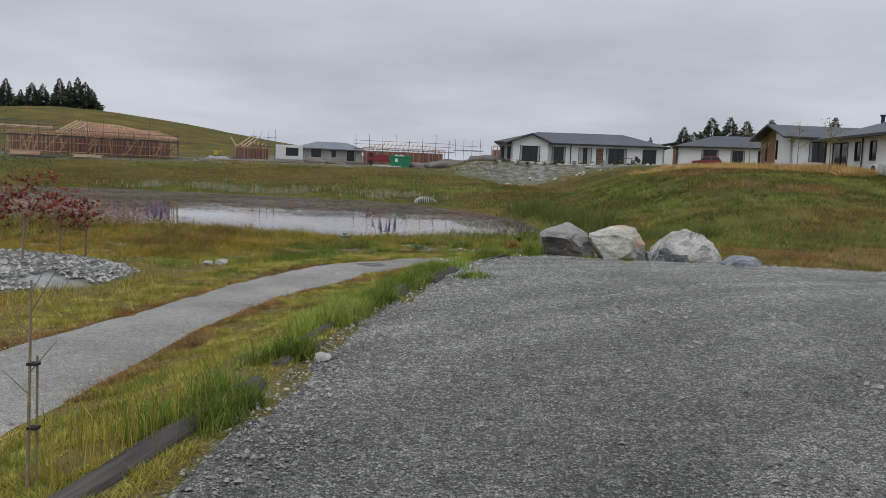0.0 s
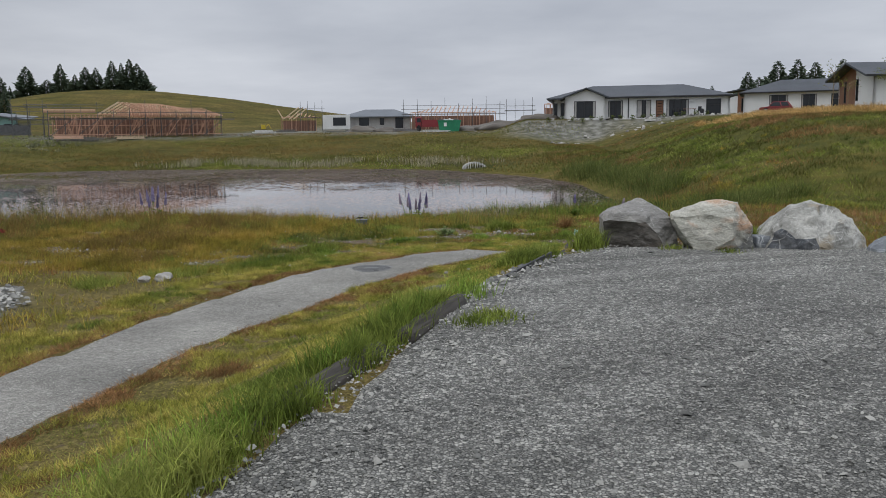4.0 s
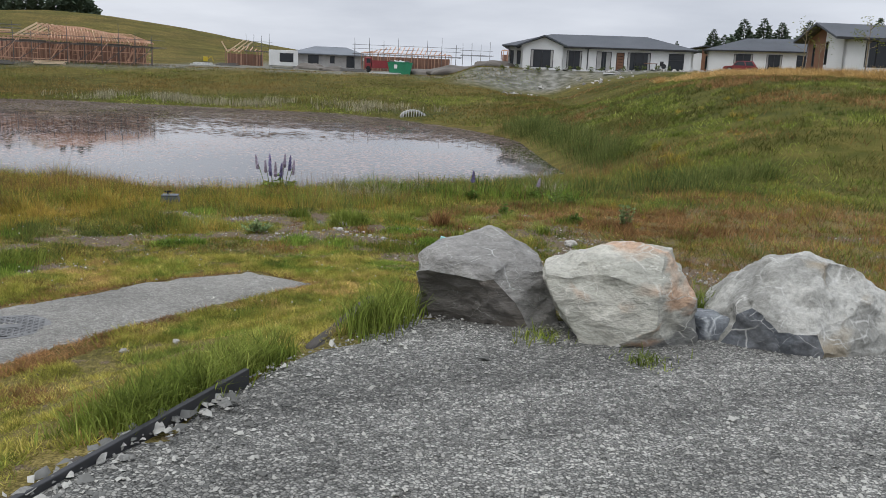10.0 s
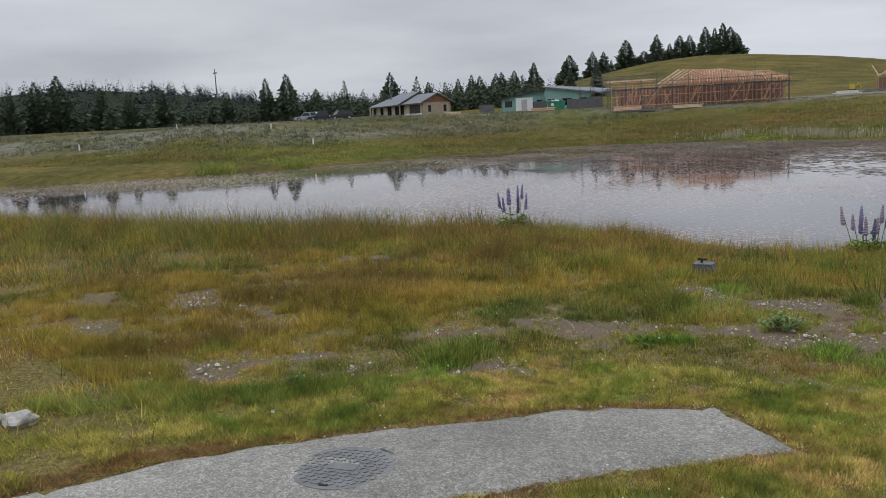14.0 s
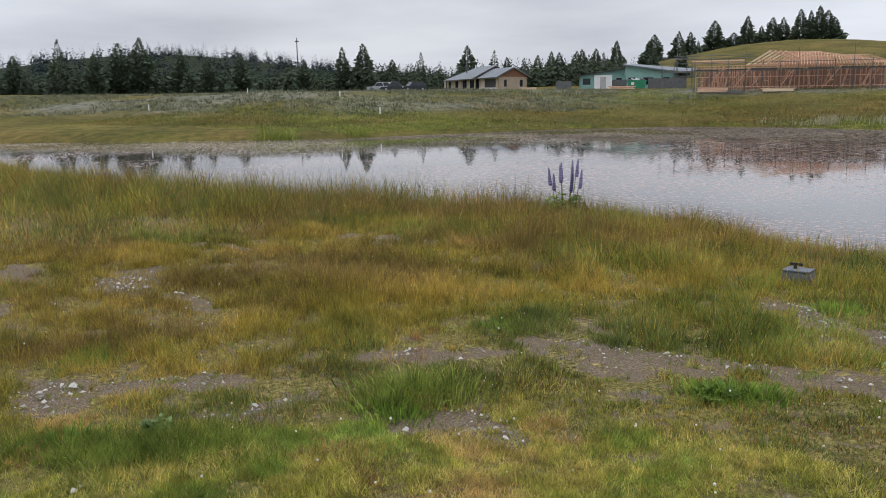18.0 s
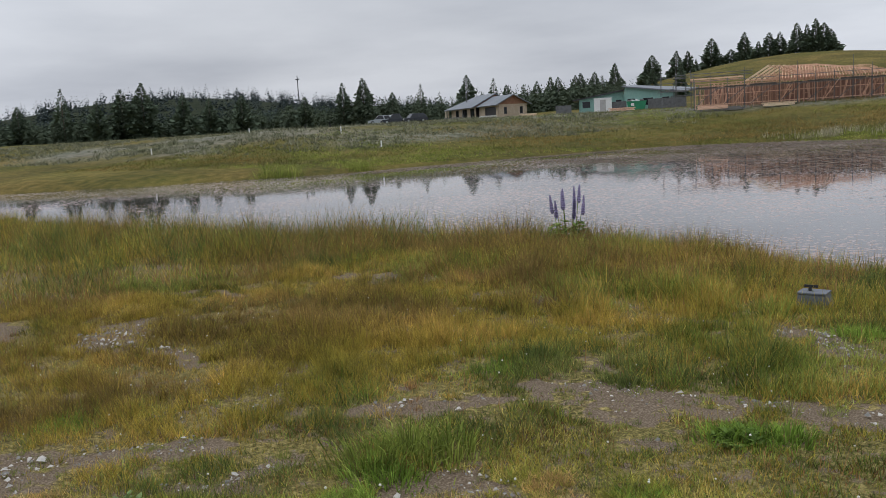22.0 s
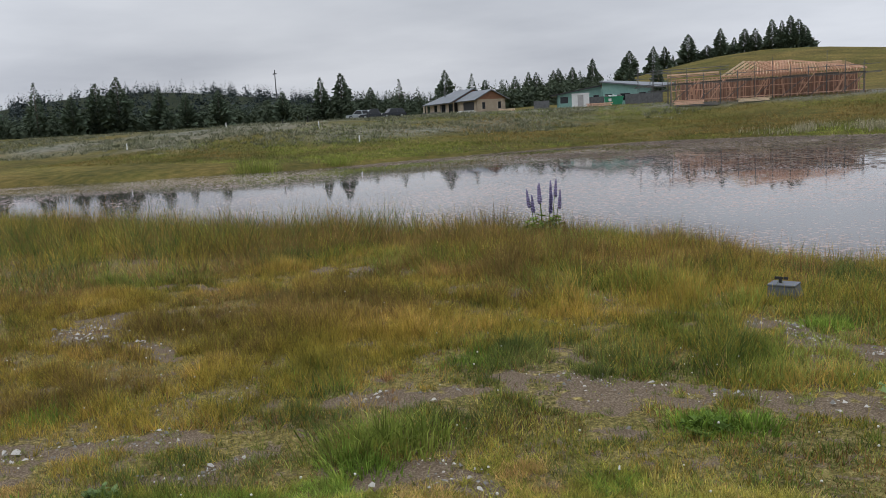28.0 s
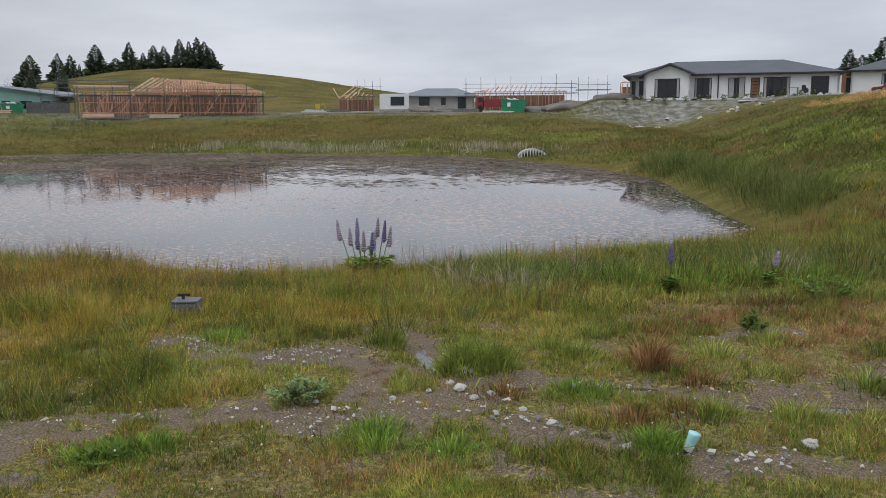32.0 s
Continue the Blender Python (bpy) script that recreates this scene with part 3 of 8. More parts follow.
def toned_by_place(m):
    """Darker towards low y and high x: a brightness match put into the colour."""
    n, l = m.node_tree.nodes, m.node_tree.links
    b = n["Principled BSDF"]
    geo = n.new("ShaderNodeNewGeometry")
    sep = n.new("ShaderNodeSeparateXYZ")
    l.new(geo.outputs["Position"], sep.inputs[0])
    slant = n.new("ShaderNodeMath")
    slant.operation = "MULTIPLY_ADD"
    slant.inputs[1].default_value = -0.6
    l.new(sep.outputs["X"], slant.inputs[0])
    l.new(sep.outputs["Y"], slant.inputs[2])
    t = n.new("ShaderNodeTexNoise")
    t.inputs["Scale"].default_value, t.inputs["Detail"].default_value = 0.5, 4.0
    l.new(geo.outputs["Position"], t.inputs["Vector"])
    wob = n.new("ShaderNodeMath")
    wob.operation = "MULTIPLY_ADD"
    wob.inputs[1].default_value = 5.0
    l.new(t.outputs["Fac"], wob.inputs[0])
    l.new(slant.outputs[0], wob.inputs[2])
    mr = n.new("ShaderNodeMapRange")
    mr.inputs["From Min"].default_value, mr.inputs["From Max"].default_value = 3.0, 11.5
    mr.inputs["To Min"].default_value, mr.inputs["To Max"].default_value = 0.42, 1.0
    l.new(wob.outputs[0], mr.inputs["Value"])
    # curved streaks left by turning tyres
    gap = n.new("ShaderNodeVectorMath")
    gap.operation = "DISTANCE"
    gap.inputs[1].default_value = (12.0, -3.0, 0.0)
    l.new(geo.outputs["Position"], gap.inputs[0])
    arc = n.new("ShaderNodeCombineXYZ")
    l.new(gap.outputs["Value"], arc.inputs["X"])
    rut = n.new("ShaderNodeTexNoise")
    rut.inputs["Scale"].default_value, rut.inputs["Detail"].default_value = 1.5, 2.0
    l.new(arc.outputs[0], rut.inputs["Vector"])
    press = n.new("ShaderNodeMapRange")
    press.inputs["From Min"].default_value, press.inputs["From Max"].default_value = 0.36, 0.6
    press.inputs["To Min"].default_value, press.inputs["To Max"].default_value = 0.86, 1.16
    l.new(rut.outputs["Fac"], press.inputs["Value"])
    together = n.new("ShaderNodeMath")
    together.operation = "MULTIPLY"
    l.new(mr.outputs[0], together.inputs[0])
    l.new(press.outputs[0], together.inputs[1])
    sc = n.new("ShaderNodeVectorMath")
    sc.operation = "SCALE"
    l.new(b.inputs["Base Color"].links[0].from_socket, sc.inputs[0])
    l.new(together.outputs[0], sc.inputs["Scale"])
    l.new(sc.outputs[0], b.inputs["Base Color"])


M_GROUND = ground_material()
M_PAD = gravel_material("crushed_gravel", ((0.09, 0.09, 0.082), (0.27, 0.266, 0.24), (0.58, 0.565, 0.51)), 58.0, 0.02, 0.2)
M_PATH = gravel_material("compacted_path", ((0.19, 0.182, 0.158), (0.31, 0.298, 0.265), (0.48, 0.462, 0.415)), 75.0, 0.01, 0.6, 0.12)
toned_by_place(M_PAD)
toned_by_place(M_PEBBLE)


def water_material(name, weed):
    """Still, slightly cloudy water; weed: flecks of floating weed in drifts."""
    m = bpy.data.materials.new(name)
    m.use_nodes = True
    n, l = m.node_tree.nodes, m.node_tree.links
    b = n["Principled BSDF"]
    b.inputs["Roughness"].default_value = 0.03
    b.inputs["IOR"].default_value = 1.75
    geo = n.new("ShaderNodeNewGeometry")

    def noise_node(scale, detail, rough=0.5):
        t = n.new("ShaderNodeTexNoise")
        t.inputs["Scale"].default_value, t.inputs["Detail"].default_value, t.inputs["Roughness"].default_value = scale, detail, rough
        l.new(geo.outputs["Position"], t.inputs["Vector"])
        return t.outputs["Fac"]

    def steps(source, a, c, low=0.0, high=1.0):
        r = n.new("ShaderNodeMapRange")
        r.inputs["From Min"].default_value, r.inputs["From Max"].default_value = a, c
        r.inputs["To Min"].default_value, r.inputs["To Max"].default_value = low, high
        l.new(source, r.inputs["Value"])
        return r.outputs[0]

    bp = n.new("ShaderNodeBump")
    bp.inputs["Distance"].default_value = 0.03
    l.new(steps(noise_node(0.12, 3.0), 0.42, 0.62, 0.01, 0.07), bp.inputs["Strength"])
    l.new(noise_node(5.0, 4.0), bp.inputs["Height"])
    l.new(bp.outputs[0], b.inputs["Normal"])
    b.inputs["Base Color"].default_value = (0.06, 0.055, 0.052, 1)
    if weed:
        drift = steps(noise_node(0.09, 4.0, 0.55), 0.36, 0.54, 0.0, 0.10)
        fleck = n.new("ShaderNodeMath")
        fleck.operation = "ADD"
        l.new(noise_node(6.5, 5.0, 0.6), fleck.inputs[0])
        l.new(drift, fleck.inputs[1])
        cover = steps(fleck.outputs[0], 0.60, 0.66, 0.0, 0.75)
        leaf = n.new("ShaderNodeBsdfPrincipled")
        leaf.inputs["Base Color"].default_value = (0.36, 0.27, 0.24, 1)
        leaf.inputs["Roughness"].default_value = 0.45
        mix = n.new("ShaderNodeMixShader")
        l.new(cover, mix.inputs[0])
        l.new(b.outputs[0], mix.inputs[1])
        l.new(leaf.outputs[0], mix.inputs[2])
        l.new(mix.outputs[0], n["Material Output"].inputs["Surface"])
    return m


M_WATER = water_material("pond_water", True)
M_PUDDLE = water_material("puddle_water", False)


# ---- helpers for building ----
def mesh_object(name, verts, faces, mat, smooth=False, parent=None):
    me = bpy.data.meshes.new(name)
    me.from_pydata([tuple(v) for v in verts], [], faces)
    me.materials.append(mat)
    if smooth:
        me.polygons.foreach_set("use_smooth", [True] * len(me.polygons))
    me.update()
    ob = new(name, me)
    ob.parent = parent
    return ob


def part(name, bm, mat, parent=None, label="", smooth=False):
    """Links a bmesh as one mesh object under a thing or a part."""
    me = bpy.data.meshes.new(name)
    bmesh.ops.recalc_face_normals(bm, faces=bm.faces)
    bm.to_mesh(me)
    bm.free()
    me.materials.append(mat)
    if smooth:
        me.polygons.foreach_set("use_smooth", [True] * len(me.polygons))
    ob = new(name, me)
    ob.parent = parent
    return tagged(ob, label)


def thing(name, x, y, z, turn, label, category, group="", kind=""):
    ob = new(name)
    ob.empty_display_size = 0.2
    ob.matrix_basis = pose(x, y, z, 0, 0, turn)
    return tagged(ob, label, category, group, kind)


def box(bm, x0, x1, y0, y1, z0, z1, bevel=0.0):
    made = bmesh.ops.create_cube(bm, size=1.0, matrix=Matrix.Translation(((x0 + x1) / 2, (y0 + y1) / 2, (z0 + z1) / 2)) @ Matrix.Diagonal((x1 - x0, y1 - y0, z1 - z0, 1)))
    if bevel:
        edges = list({e for v in made["verts"] for e in v.link_edges})
        bmesh.ops.bevel(bm, geom=edges, offset=bevel, segments=2, affect="EDGES", profile=0.5)
    return bm


def boxes(*rows, bevel=0.0):
    bm = bmesh.new()
    for row in rows:
        box(bm, *row, bevel=bevel)
    return bm


def bar(bm, a, b, wide, deep=None):
    """A squared bar from a to b."""
    a, b = Vector(a), Vector(b)
    turn = (b - a).to_track_quat("Z", "Y").to_matrix().to_4x4()
    m = Matrix.Translation((a + b) / 2) @ turn @ Matrix.Diagonal((wide, deep or wide, (b - a).length, 1))
    bmesh.ops.create_cube(bm, size=1.0, matrix=m)
    return bm


def tube(bm, a, b, r0, r1=None, sides=8):
    a, b = Vector(a), Vector(b)
    turn = (b - a).to_track_quat("Z", "Y").to_matrix().to_4x4()
    bmesh.ops.create_cone(bm, cap_ends=True, segments=sides, radius1=r0, radius2=r0 if r1 is None else r1, depth=(b - a).length, matrix=Matrix.Translation((a + b) / 2) @ turn)
    return bm


def solid(verts, faces):
    bm = bmesh.new()
    vs = [bm.verts.new(v) for v in verts]
    for f in faces:
        bm.faces.new([vs[i] for i in f])
    return bm


# ---- the lie of the land ----
WATER_Z = -0.6


def water_level(y):
    """The plan's heights lean by two thirds of a degree against the level of the water."""
    return WATER_Z + 0.012 * (y - 73)


SHORE = [(-95, 10), (-60, 15), (-31.4, 20.8), (-26, 22.0), (-20.8, 22.8), (-14.7, 24.2), (-10.3, 26.8), (-7, 27.2), (-4, 26.4), (-2, 27.6), (0.7, 29.2),
         (2.7, 30.6), (4.2, 32.0), (5.8, 33.6), (6.6, 36.2), (5.9, 41), (4.7, 52.5), (1.9, 59.3), (-3.6, 67.5), (-9, 72), (-20, 73.2), (-31, 74.2), (-39, 72.5),
         (-45, 62), (-49.5, 47), (-58, 38), (-68, 29.6), (-95, 22)]
PAD = [(-1.3, -8), (-1.0, 2), (-0.78, 5.7), (-0.58, 7.3), (-0.06, 9.6), (0.17, 11.0), (0.53, 12.35), (0.95, 13.7), (1.6, 15.2), (2.7, 15.4), (3.6, 15.35),
       (4.8, 15.15), (5.5, 14.8), (6.6, 14.6), (8.0, 14.3), (16, 12.5), (16, -8)]
PATH_FAR = [(-3.4, -4), (-3.75, 4), (-3.62, 7.5), (-3.32, 9.4), (-2.98, 12.0), (-2.3, 14.9), (-1.64, 16.15), (-0.9, 17.25), (-0.16, 17.85)]
PATH_NEAR = [(-1.9, -4), (-2.3, 4), (-2.3, 6.6), (-2.23, 9.0), (-2.02, 11.1), (-1.2, 13.95), (-0.62, 15.3), (-0.05, 16.5), (0.68, 17.4)]
ROAD = PATH_FAR + PATH_NEAR[::-1]


PUDDLES = [(-0.12, 21.5, 0.75, 0.10, -69), (0.65, 20.8, 0.22, 0.1, 20), (1.5, 20.88, 0.3, 0.09, 0), (2.2, 20.66, 0.13, 0.13, 0), (2.7, 20.66, 0.42, 0.14, 4), (4.3, 19.9, 0.72, 0.19, -41), (4.25, 17.65, 0.24, 0.45, 0), (5.8, 19.3, 0.8, 0.24, -10)]


def signed(poly, x, y):
    """Distance to a closed outline: positive outside, negative inside."""
    best = np.full(np.shape(x), 1e9)
    inside = np.zeros(np.shape(x), bool)
    for (ax, ay), (bx, by) in zip(poly, poly[1:] + poly[:1]):
        dx, dy = bx - ax, by - ay
        k = np.clip(((x - ax) * dx + (y - ay) * dy) / (dx * dx + dy * dy), 0, 1)
        best = np.minimum(best, np.hypot(x - ax - k * dx, y - ay - k * dy))
        cross = (ay > y) != (by > y)
        inside ^= cross & (x < (bx - ax) * (y - ay) / (by - ay + 1e-12) + ax)
    return np.where(inside, -best, best)


def ss(v):
    v = np.clip(v, 0, 1)
    return v * v * (3 - 2 * v)


def lattice(i, j, seed):
    h = np.sin(i * 127.1 + j * 311.7 + seed * 74.7) * 43758.5453
    return h - np.floor(h)


def vnoise(x, y, size, seed=0):
    """Smooth value noise, 0 to 1."""
    u, v = np.asarray(x) / size, np.asarray(y) / size
    i, j = np.floor(u), np.floor(v)
    a, b = ss(u - i), ss(v - j)
    return (lattice(i, j, seed) * (1 - a) + lattice(i + 1, j, seed) * a) * (1 - b) + (lattice(i, j + 1, seed) * (1 - a) + lattice(i + 1, j + 1, seed) * a) * b


def fbm(x, y, size, seed=0):
    return 0.55 * vnoise(x, y, size, seed) + 0.3 * vnoise(x, y, size / 2.3, seed + 5) + 0.15 * vnoise(x, y, size / 5.1, seed + 9)


def pad_height(y):
    return np.interp(y, [-8, 0, 6, 10, 12.5, 15.2], [0.0, 0.10, 0.30, 0.43, 0.38, 0.27])


def height(x, y):
    x, y = np.asarray(x, float), np.asarray(y, float)
    d = signed(SHORE, x, y)
    do = np.maximum(d, 0)
    south = -0.6 + 0.38 * (1 - np.exp(-do / 2.5)) + 0.013 * np.minimum(do, 12)
    far = -0.6 + 0.35 * (1 - np.exp(-do / 2.0)) + 3.0 * ss(do / 40) + 0.6 * ss((do - 30) / 60) + 0.012 * np.clip(do - 70, 0, 200)
    east = -0.1 + 2.85 * ss((y - 20 + 0.1 * x) / 34) * ss((x - 3.5) / 12) + 0.026 * np.clip(y - 54, 0, 200) + 0.02 * np.clip(x - 16, 0, 60) * ss((y - 40) / 40)
    east = east - 1.05 * ss((y - 52) / 22) * ss((x - 5) / 5) * (1 - ss((x - 12) / 9))
    near_y = np.interp(x, [-95, -60, -31, -20, -10, -4, 0, 5.6, 9, 40], [15, 17, 22, 24, 28, 27.5, 30, 34, 30, 22])
    ws = 1 - ss((y - near_y + 2) / 8)
    we = ss((x + 1) / 9) * ss((y - 14) / 16)
    far = far * (1 - we) + east * we
    h = south * ws + far * (1 - ws)
    h = -0.6 + (h + 0.6) * (1 - np.exp(-do / 1.0))
    h = np.where(d < 0, -0.6 + np.maximum(0.35 * d, -1.3), h)
    # the gravelled terrace with its soft fall to the grass
    dp = signed(PAD, x, y)
    k = 1 - ss(dp / 1.7)
    h = h * (1 - k) + pad_height(y) * k
    for px, py, rx, ry, turn in PUDDLES:
        c, s = math.cos(radians(turn)), math.sin(radians(turn))
        h = h - 0.09 * np.exp(-((((x - px) * c + (y - py) * s) / rx) ** 2) - ((-(x - px) * s + (y - py) * c) / ry) ** 2)
    # planted bed beside the path
    bed = np.hypot((x + 6.7) / 2.3, (y - 12.2) / 2.0)
    h = h + 0.16 * (1 - ss((bed - 0.6) / 0.45))
    # grassy hill and the wooded ridge behind the far bank
    u, v = (x + 150) * 0.896 + (y - 293) * 0.443, -(x + 150) * 0.443 + (y - 293) * 0.896
    h = h + 15.5 * np.exp(-((u - 5) ** 2) / (2 * np.where(u < 5, 42.0, 62.0) ** 2)) * np.exp(-(v**2) / (2 * 62.0**2))
    h = h + 19 * np.exp(-(((x + 545) / 150) ** 2) - ((y - 230) / 110) ** 2) + 16 * ss((np.hypot(x, y) - 320) / 500) * ss((-x - 60) / 150)
    # levelled yard of the house above the far bank
    k = ss((x + 3) / 5) * ss((y - 96) / 9) * ss((132 - y) / 8) * ss((34 - x) / 5)
    h = np.maximum(h, h * (1 - k) + 4.0 * k)
    # humps
    rough = np.clip(do / 6, 0, 1) * (dp > 1.5)
    h = h + (fbm(x, y, 7, 3) - 0.5) * 0.35 * np.clip(do / 25, 0, 1) * (dp > 2) * (ws < 0.5) + (fbm(x, y, 1.4, 8) - 0.5) * 0.07 * rough
    return h


# bare stony soil: bands of (half width, line), and the wet hollow behind the boulders
SOIL_BANDS = [(0.17, [(-3.1, 19.1), (-2.84, 19.25), (-2.2, 19.61), (-1.6, 19.92), (-1.13, 19.94)]), (0.27, [(-1.13, 19.94), (-0.49, 19.8), (0.0, 19.95)]), (0.42, [(0.0, 20.0), (0.38, 20.35)]),
              (0.2, [(-3.5, 18.0), (-3.2, 18.25), (-2.95, 18.6)]), (0.1, [(-2.95, 18.6), (-2.8, 19.1)]), (0.23, [(-3.85, 16.4), (-3.71, 16.69), (-3.45, 17.05)]), (0.14, [(-3.85, 15.95), (-4.2, 16.35)]),
              (0.1, [(-4.4, 17.0), (-4.3, 17.1)]), (0.11, [(-2.98, 16.66), (-2.93, 17.04)]), (0.3, [(-2.0, 21.35), (-1.54, 21.15), (-0.84, 21.4)]), (0.13, [(-2.4, 21.75), (-2.0, 21.4)]),
              (0.14, [(-3.65, 21.38), (-3.1, 21.62)]), (0.28, [(-0.84, 21.42), (-0.43, 21.1), (-0.33, 20.45), (0.1, 20.05)]), (0.13, [(-6.45, 16.75), (-6.3, 16.8)]), (0.11, [(-6.65, 17.38), (-6.15, 17.53), (-5.65, 17.76)]),
              (0.2, [(-10.1, 18.0), (-10.5, 17.6)]), (0.25, [(-12.4, 19.3), (-12.0, 19.4)]), (0.2, [(-8.4, 19.3), (-7.9, 19.42)]), (0.2, [(0.5, 20.8), (1.16, 20.8), (1.75, 20.85), (2.24, 20.6), (2.75, 20.65), (3.6, 20.3)]),
              (0.24, [(0.7, 19.9), (1.32, 19.74), (1.73, 19.5), (2.3, 19.65), (3.3, 19.5)]), (0.3, [(1.2, 18.9), (1.9, 18.8)]), (0.1, [(-1.9, 18.75), (-1.7, 18.82)]), (0.35, [(2.4, 18.5), (3.3, 18.6)]),
              (0.5, [(3.3, 19.5), (4.0, 18.6), (5.4, 18.2)]), (0.2, [(2.2, 22.4), (2.9, 22.6)])]


def line_gap(points, x, y):
    """Distance to an open line."""
    best = np.full(np.shape(x), 1e9)
    for (ax, ay), (bx, by) in zip(points, points[1:]):
        dx, dy = bx - ax, by - ay
        k = np.clip(((x - ax) * dx + (y - ay) * dy) / (dx * dx + dy * dy), 0, 1)
        best = np.minimum(best, np.hypot(x - ax - k * dx, y - ay - k * dy))
    return best


def wet(x, y, grow=1.0):
    """1 in a puddle, falling off round it."""
    a = np.zeros(np.shape(x))
    for px, py, rx, ry, turn in PUDDLES:
        c, s = math.cos(radians(turn)), math.sin(radians(turn))
        a = np.maximum(a, np.exp(-((((x - px) * c + (y - py) * s) / (rx * grow)) ** 2) - ((-(x - px) * s + (y - py) * c) / (ry * grow)) ** 2))
    return a


def bare_soil(x, y):
    """How bare the stony soil lies, 0 to 1: wandering bands and small breaks in the turf."""
    a = np.zeros(np.shape(x))
    u, v = x + (fbm(x, y, 0.45, 26) - 0.5) * 0.5, y + (fbm(x, y, 0.4, 27) - 0.5) * 0.42
    for half, points in SOIL_BANDS:
        a = np.maximum(a, ss((1.2 - line_gap(points, u, v) / (0.8 * half)) / 0.9))
    breaks = np.clip((fbm(x, y, 0.8, 25) - 0.63) * 7, 0, 0.7) * ss((y - 15.6) / 0.6) * ss((22.5 - y) / 1.0) * (signed(ROAD, x, y) > 0.5)
    a = np.maximum(np.maximum(a, breaks), 0.9 * wet(x, y, 1.6))
    return np.clip(a * 0.9 + (fbm(x, y, 0.17, 21) - 0.5) * 0.95, 0, 0.85)


def graded(start, stop, fine_from, fine_to, step, ratio=1.06):
    lines = list(np.arange(fine_from, fine_to + step / 2, step))
    s, v = step, fine_to
    while v < stop:
        s *= ratio
        v += s
        lines.append(v)
    s, v, low = step, fine_from, []
    while v > start:
        s *= ratio
        v -= s
        low.append(v)
    return np.array(low[::-1] + lines)


GX, GY = graded(-2600, 2600, -4.6, 3.6, 0.1, 1.06), graded(-2600, 2600, 15.4, 22.4, 0.1, 1.06)
XX, YY = np.meshgrid(GX, GY)
ZZ = height(XX, YY)
NX, NY = len(GX), len(GY)
ground_mesh = bpy.data.meshes.new("ground")
idx = np.arange(NX * NY).reshape(NY, NX)
quads = np.stack([idx[:-1, :-1], idx[:-1, 1:], idx[1:, 1:], idx[1:, :-1]], -1).reshape(-1, 4)
ground_mesh.vertices.add(NX * NY)
ground_mesh.vertices.foreach_set("co", np.stack([XX, YY, ZZ], -1).astype(np.float32).ravel())
ground_mesh.loops.add(quads.size)
ground_mesh.loops.foreach_set("vertex_index", quads.ravel().astype(np.int32))
ground_mesh.polygons.add(len(quads))
ground_mesh.polygons.foreach_set("loop_start", np.arange(0, quads.size, 4, dtype=np.int32))
ground_mesh.polygons.foreach_set("use_smooth", np.ones(len(quads), bool))
ground_mesh.update(calc_edges=True)
fx, fy = XX.ravel(), YY.ravel()
dist_shore = signed(SHORE, fx, fy)
soil = np.maximum(np.maximum(bare_soil(fx, fy), 0.3 * ss((fy - 15.2) / 0.6) * (fx > -14) * (fx < 9)), 0.22 * (fx > -8) * (fx < 2.5) * (fy > 0)) * (fy < 25)
west = ss((-fx - 48) / 15) * ss((dist_shore - 12) / 8) * ss((75 - dist_shore) / 20) * (fy > 20)
stony = west * np.clip((fbm(fx, fy, 9, 31) - 0.42) * 6, 0, 1) * 0.5
yard = ss((fy - 94 - 4 * fbm(fx, fy, 4, 36)) / 3) * ss((fx + 3) / 5) * ss((29 - fx) / 6) * ss((150 - fy) / 20) * np.clip(fbm(fx, fy, 3, 33) * 3 - 0.5, 0.2, 0.85) + 0.7 * ss((fy - 112) / 6) * ss((fx + 50) / 10) * ss((4 - fx) / 6)
bed = 1 - ss((np.hypot((fx + 6.7) / 2.3, (fy - 12.2) / 2.0) - 0.85) / 0.2)
site = ss((9 - line_gap([(-125, 88), (-100, 96), (-78, 103), (-62, 100), (-30, 116), (0, 112)], fx, fy) + 5 * (fbm(fx, fy, 5, 37) - 0.5)) / 3) * (fx < 4)
stony = np.maximum(np.maximum(np.maximum(stony, yard * 0.85), bed), 0.75 * site * np.clip(fbm(fx, fy, 3, 38) * 2.4 - 0.35, 0, 1))
brown = np.clip((0.35 + 1.3 * (fbm(fx, fy, 6, 41) - 0.5)) * (1 - 0.3 * ss((fy - 40) / 10) * ss((125 - fy) / 10)) + 0.45 * ss((fx - 3) / 5) * ss((30 - fy) / 8) * (fy < 40) - 0.6 * ss((fx - 3) / 5) * ss((fy - 23) / 6) * (fy < 70) + 0.35 * ss((-fx - 2) / 6) * (fy < 27) + 0.2 * ss((fy - 120) / 60), 0, 1) * (1 - 0.35 * ss((fy - 150) / 40))
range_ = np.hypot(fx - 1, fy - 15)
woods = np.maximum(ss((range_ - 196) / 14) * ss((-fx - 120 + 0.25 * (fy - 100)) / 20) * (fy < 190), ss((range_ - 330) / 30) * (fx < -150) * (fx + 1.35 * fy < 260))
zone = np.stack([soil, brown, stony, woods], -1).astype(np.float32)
zone_attr = ground_mesh.color_attributes.new("zone", "FLOAT_COLOR", "POINT")
zone_attr.data.foreach_set("color", zone.ravel())
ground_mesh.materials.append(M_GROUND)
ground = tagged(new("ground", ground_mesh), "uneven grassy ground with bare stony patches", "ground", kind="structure")


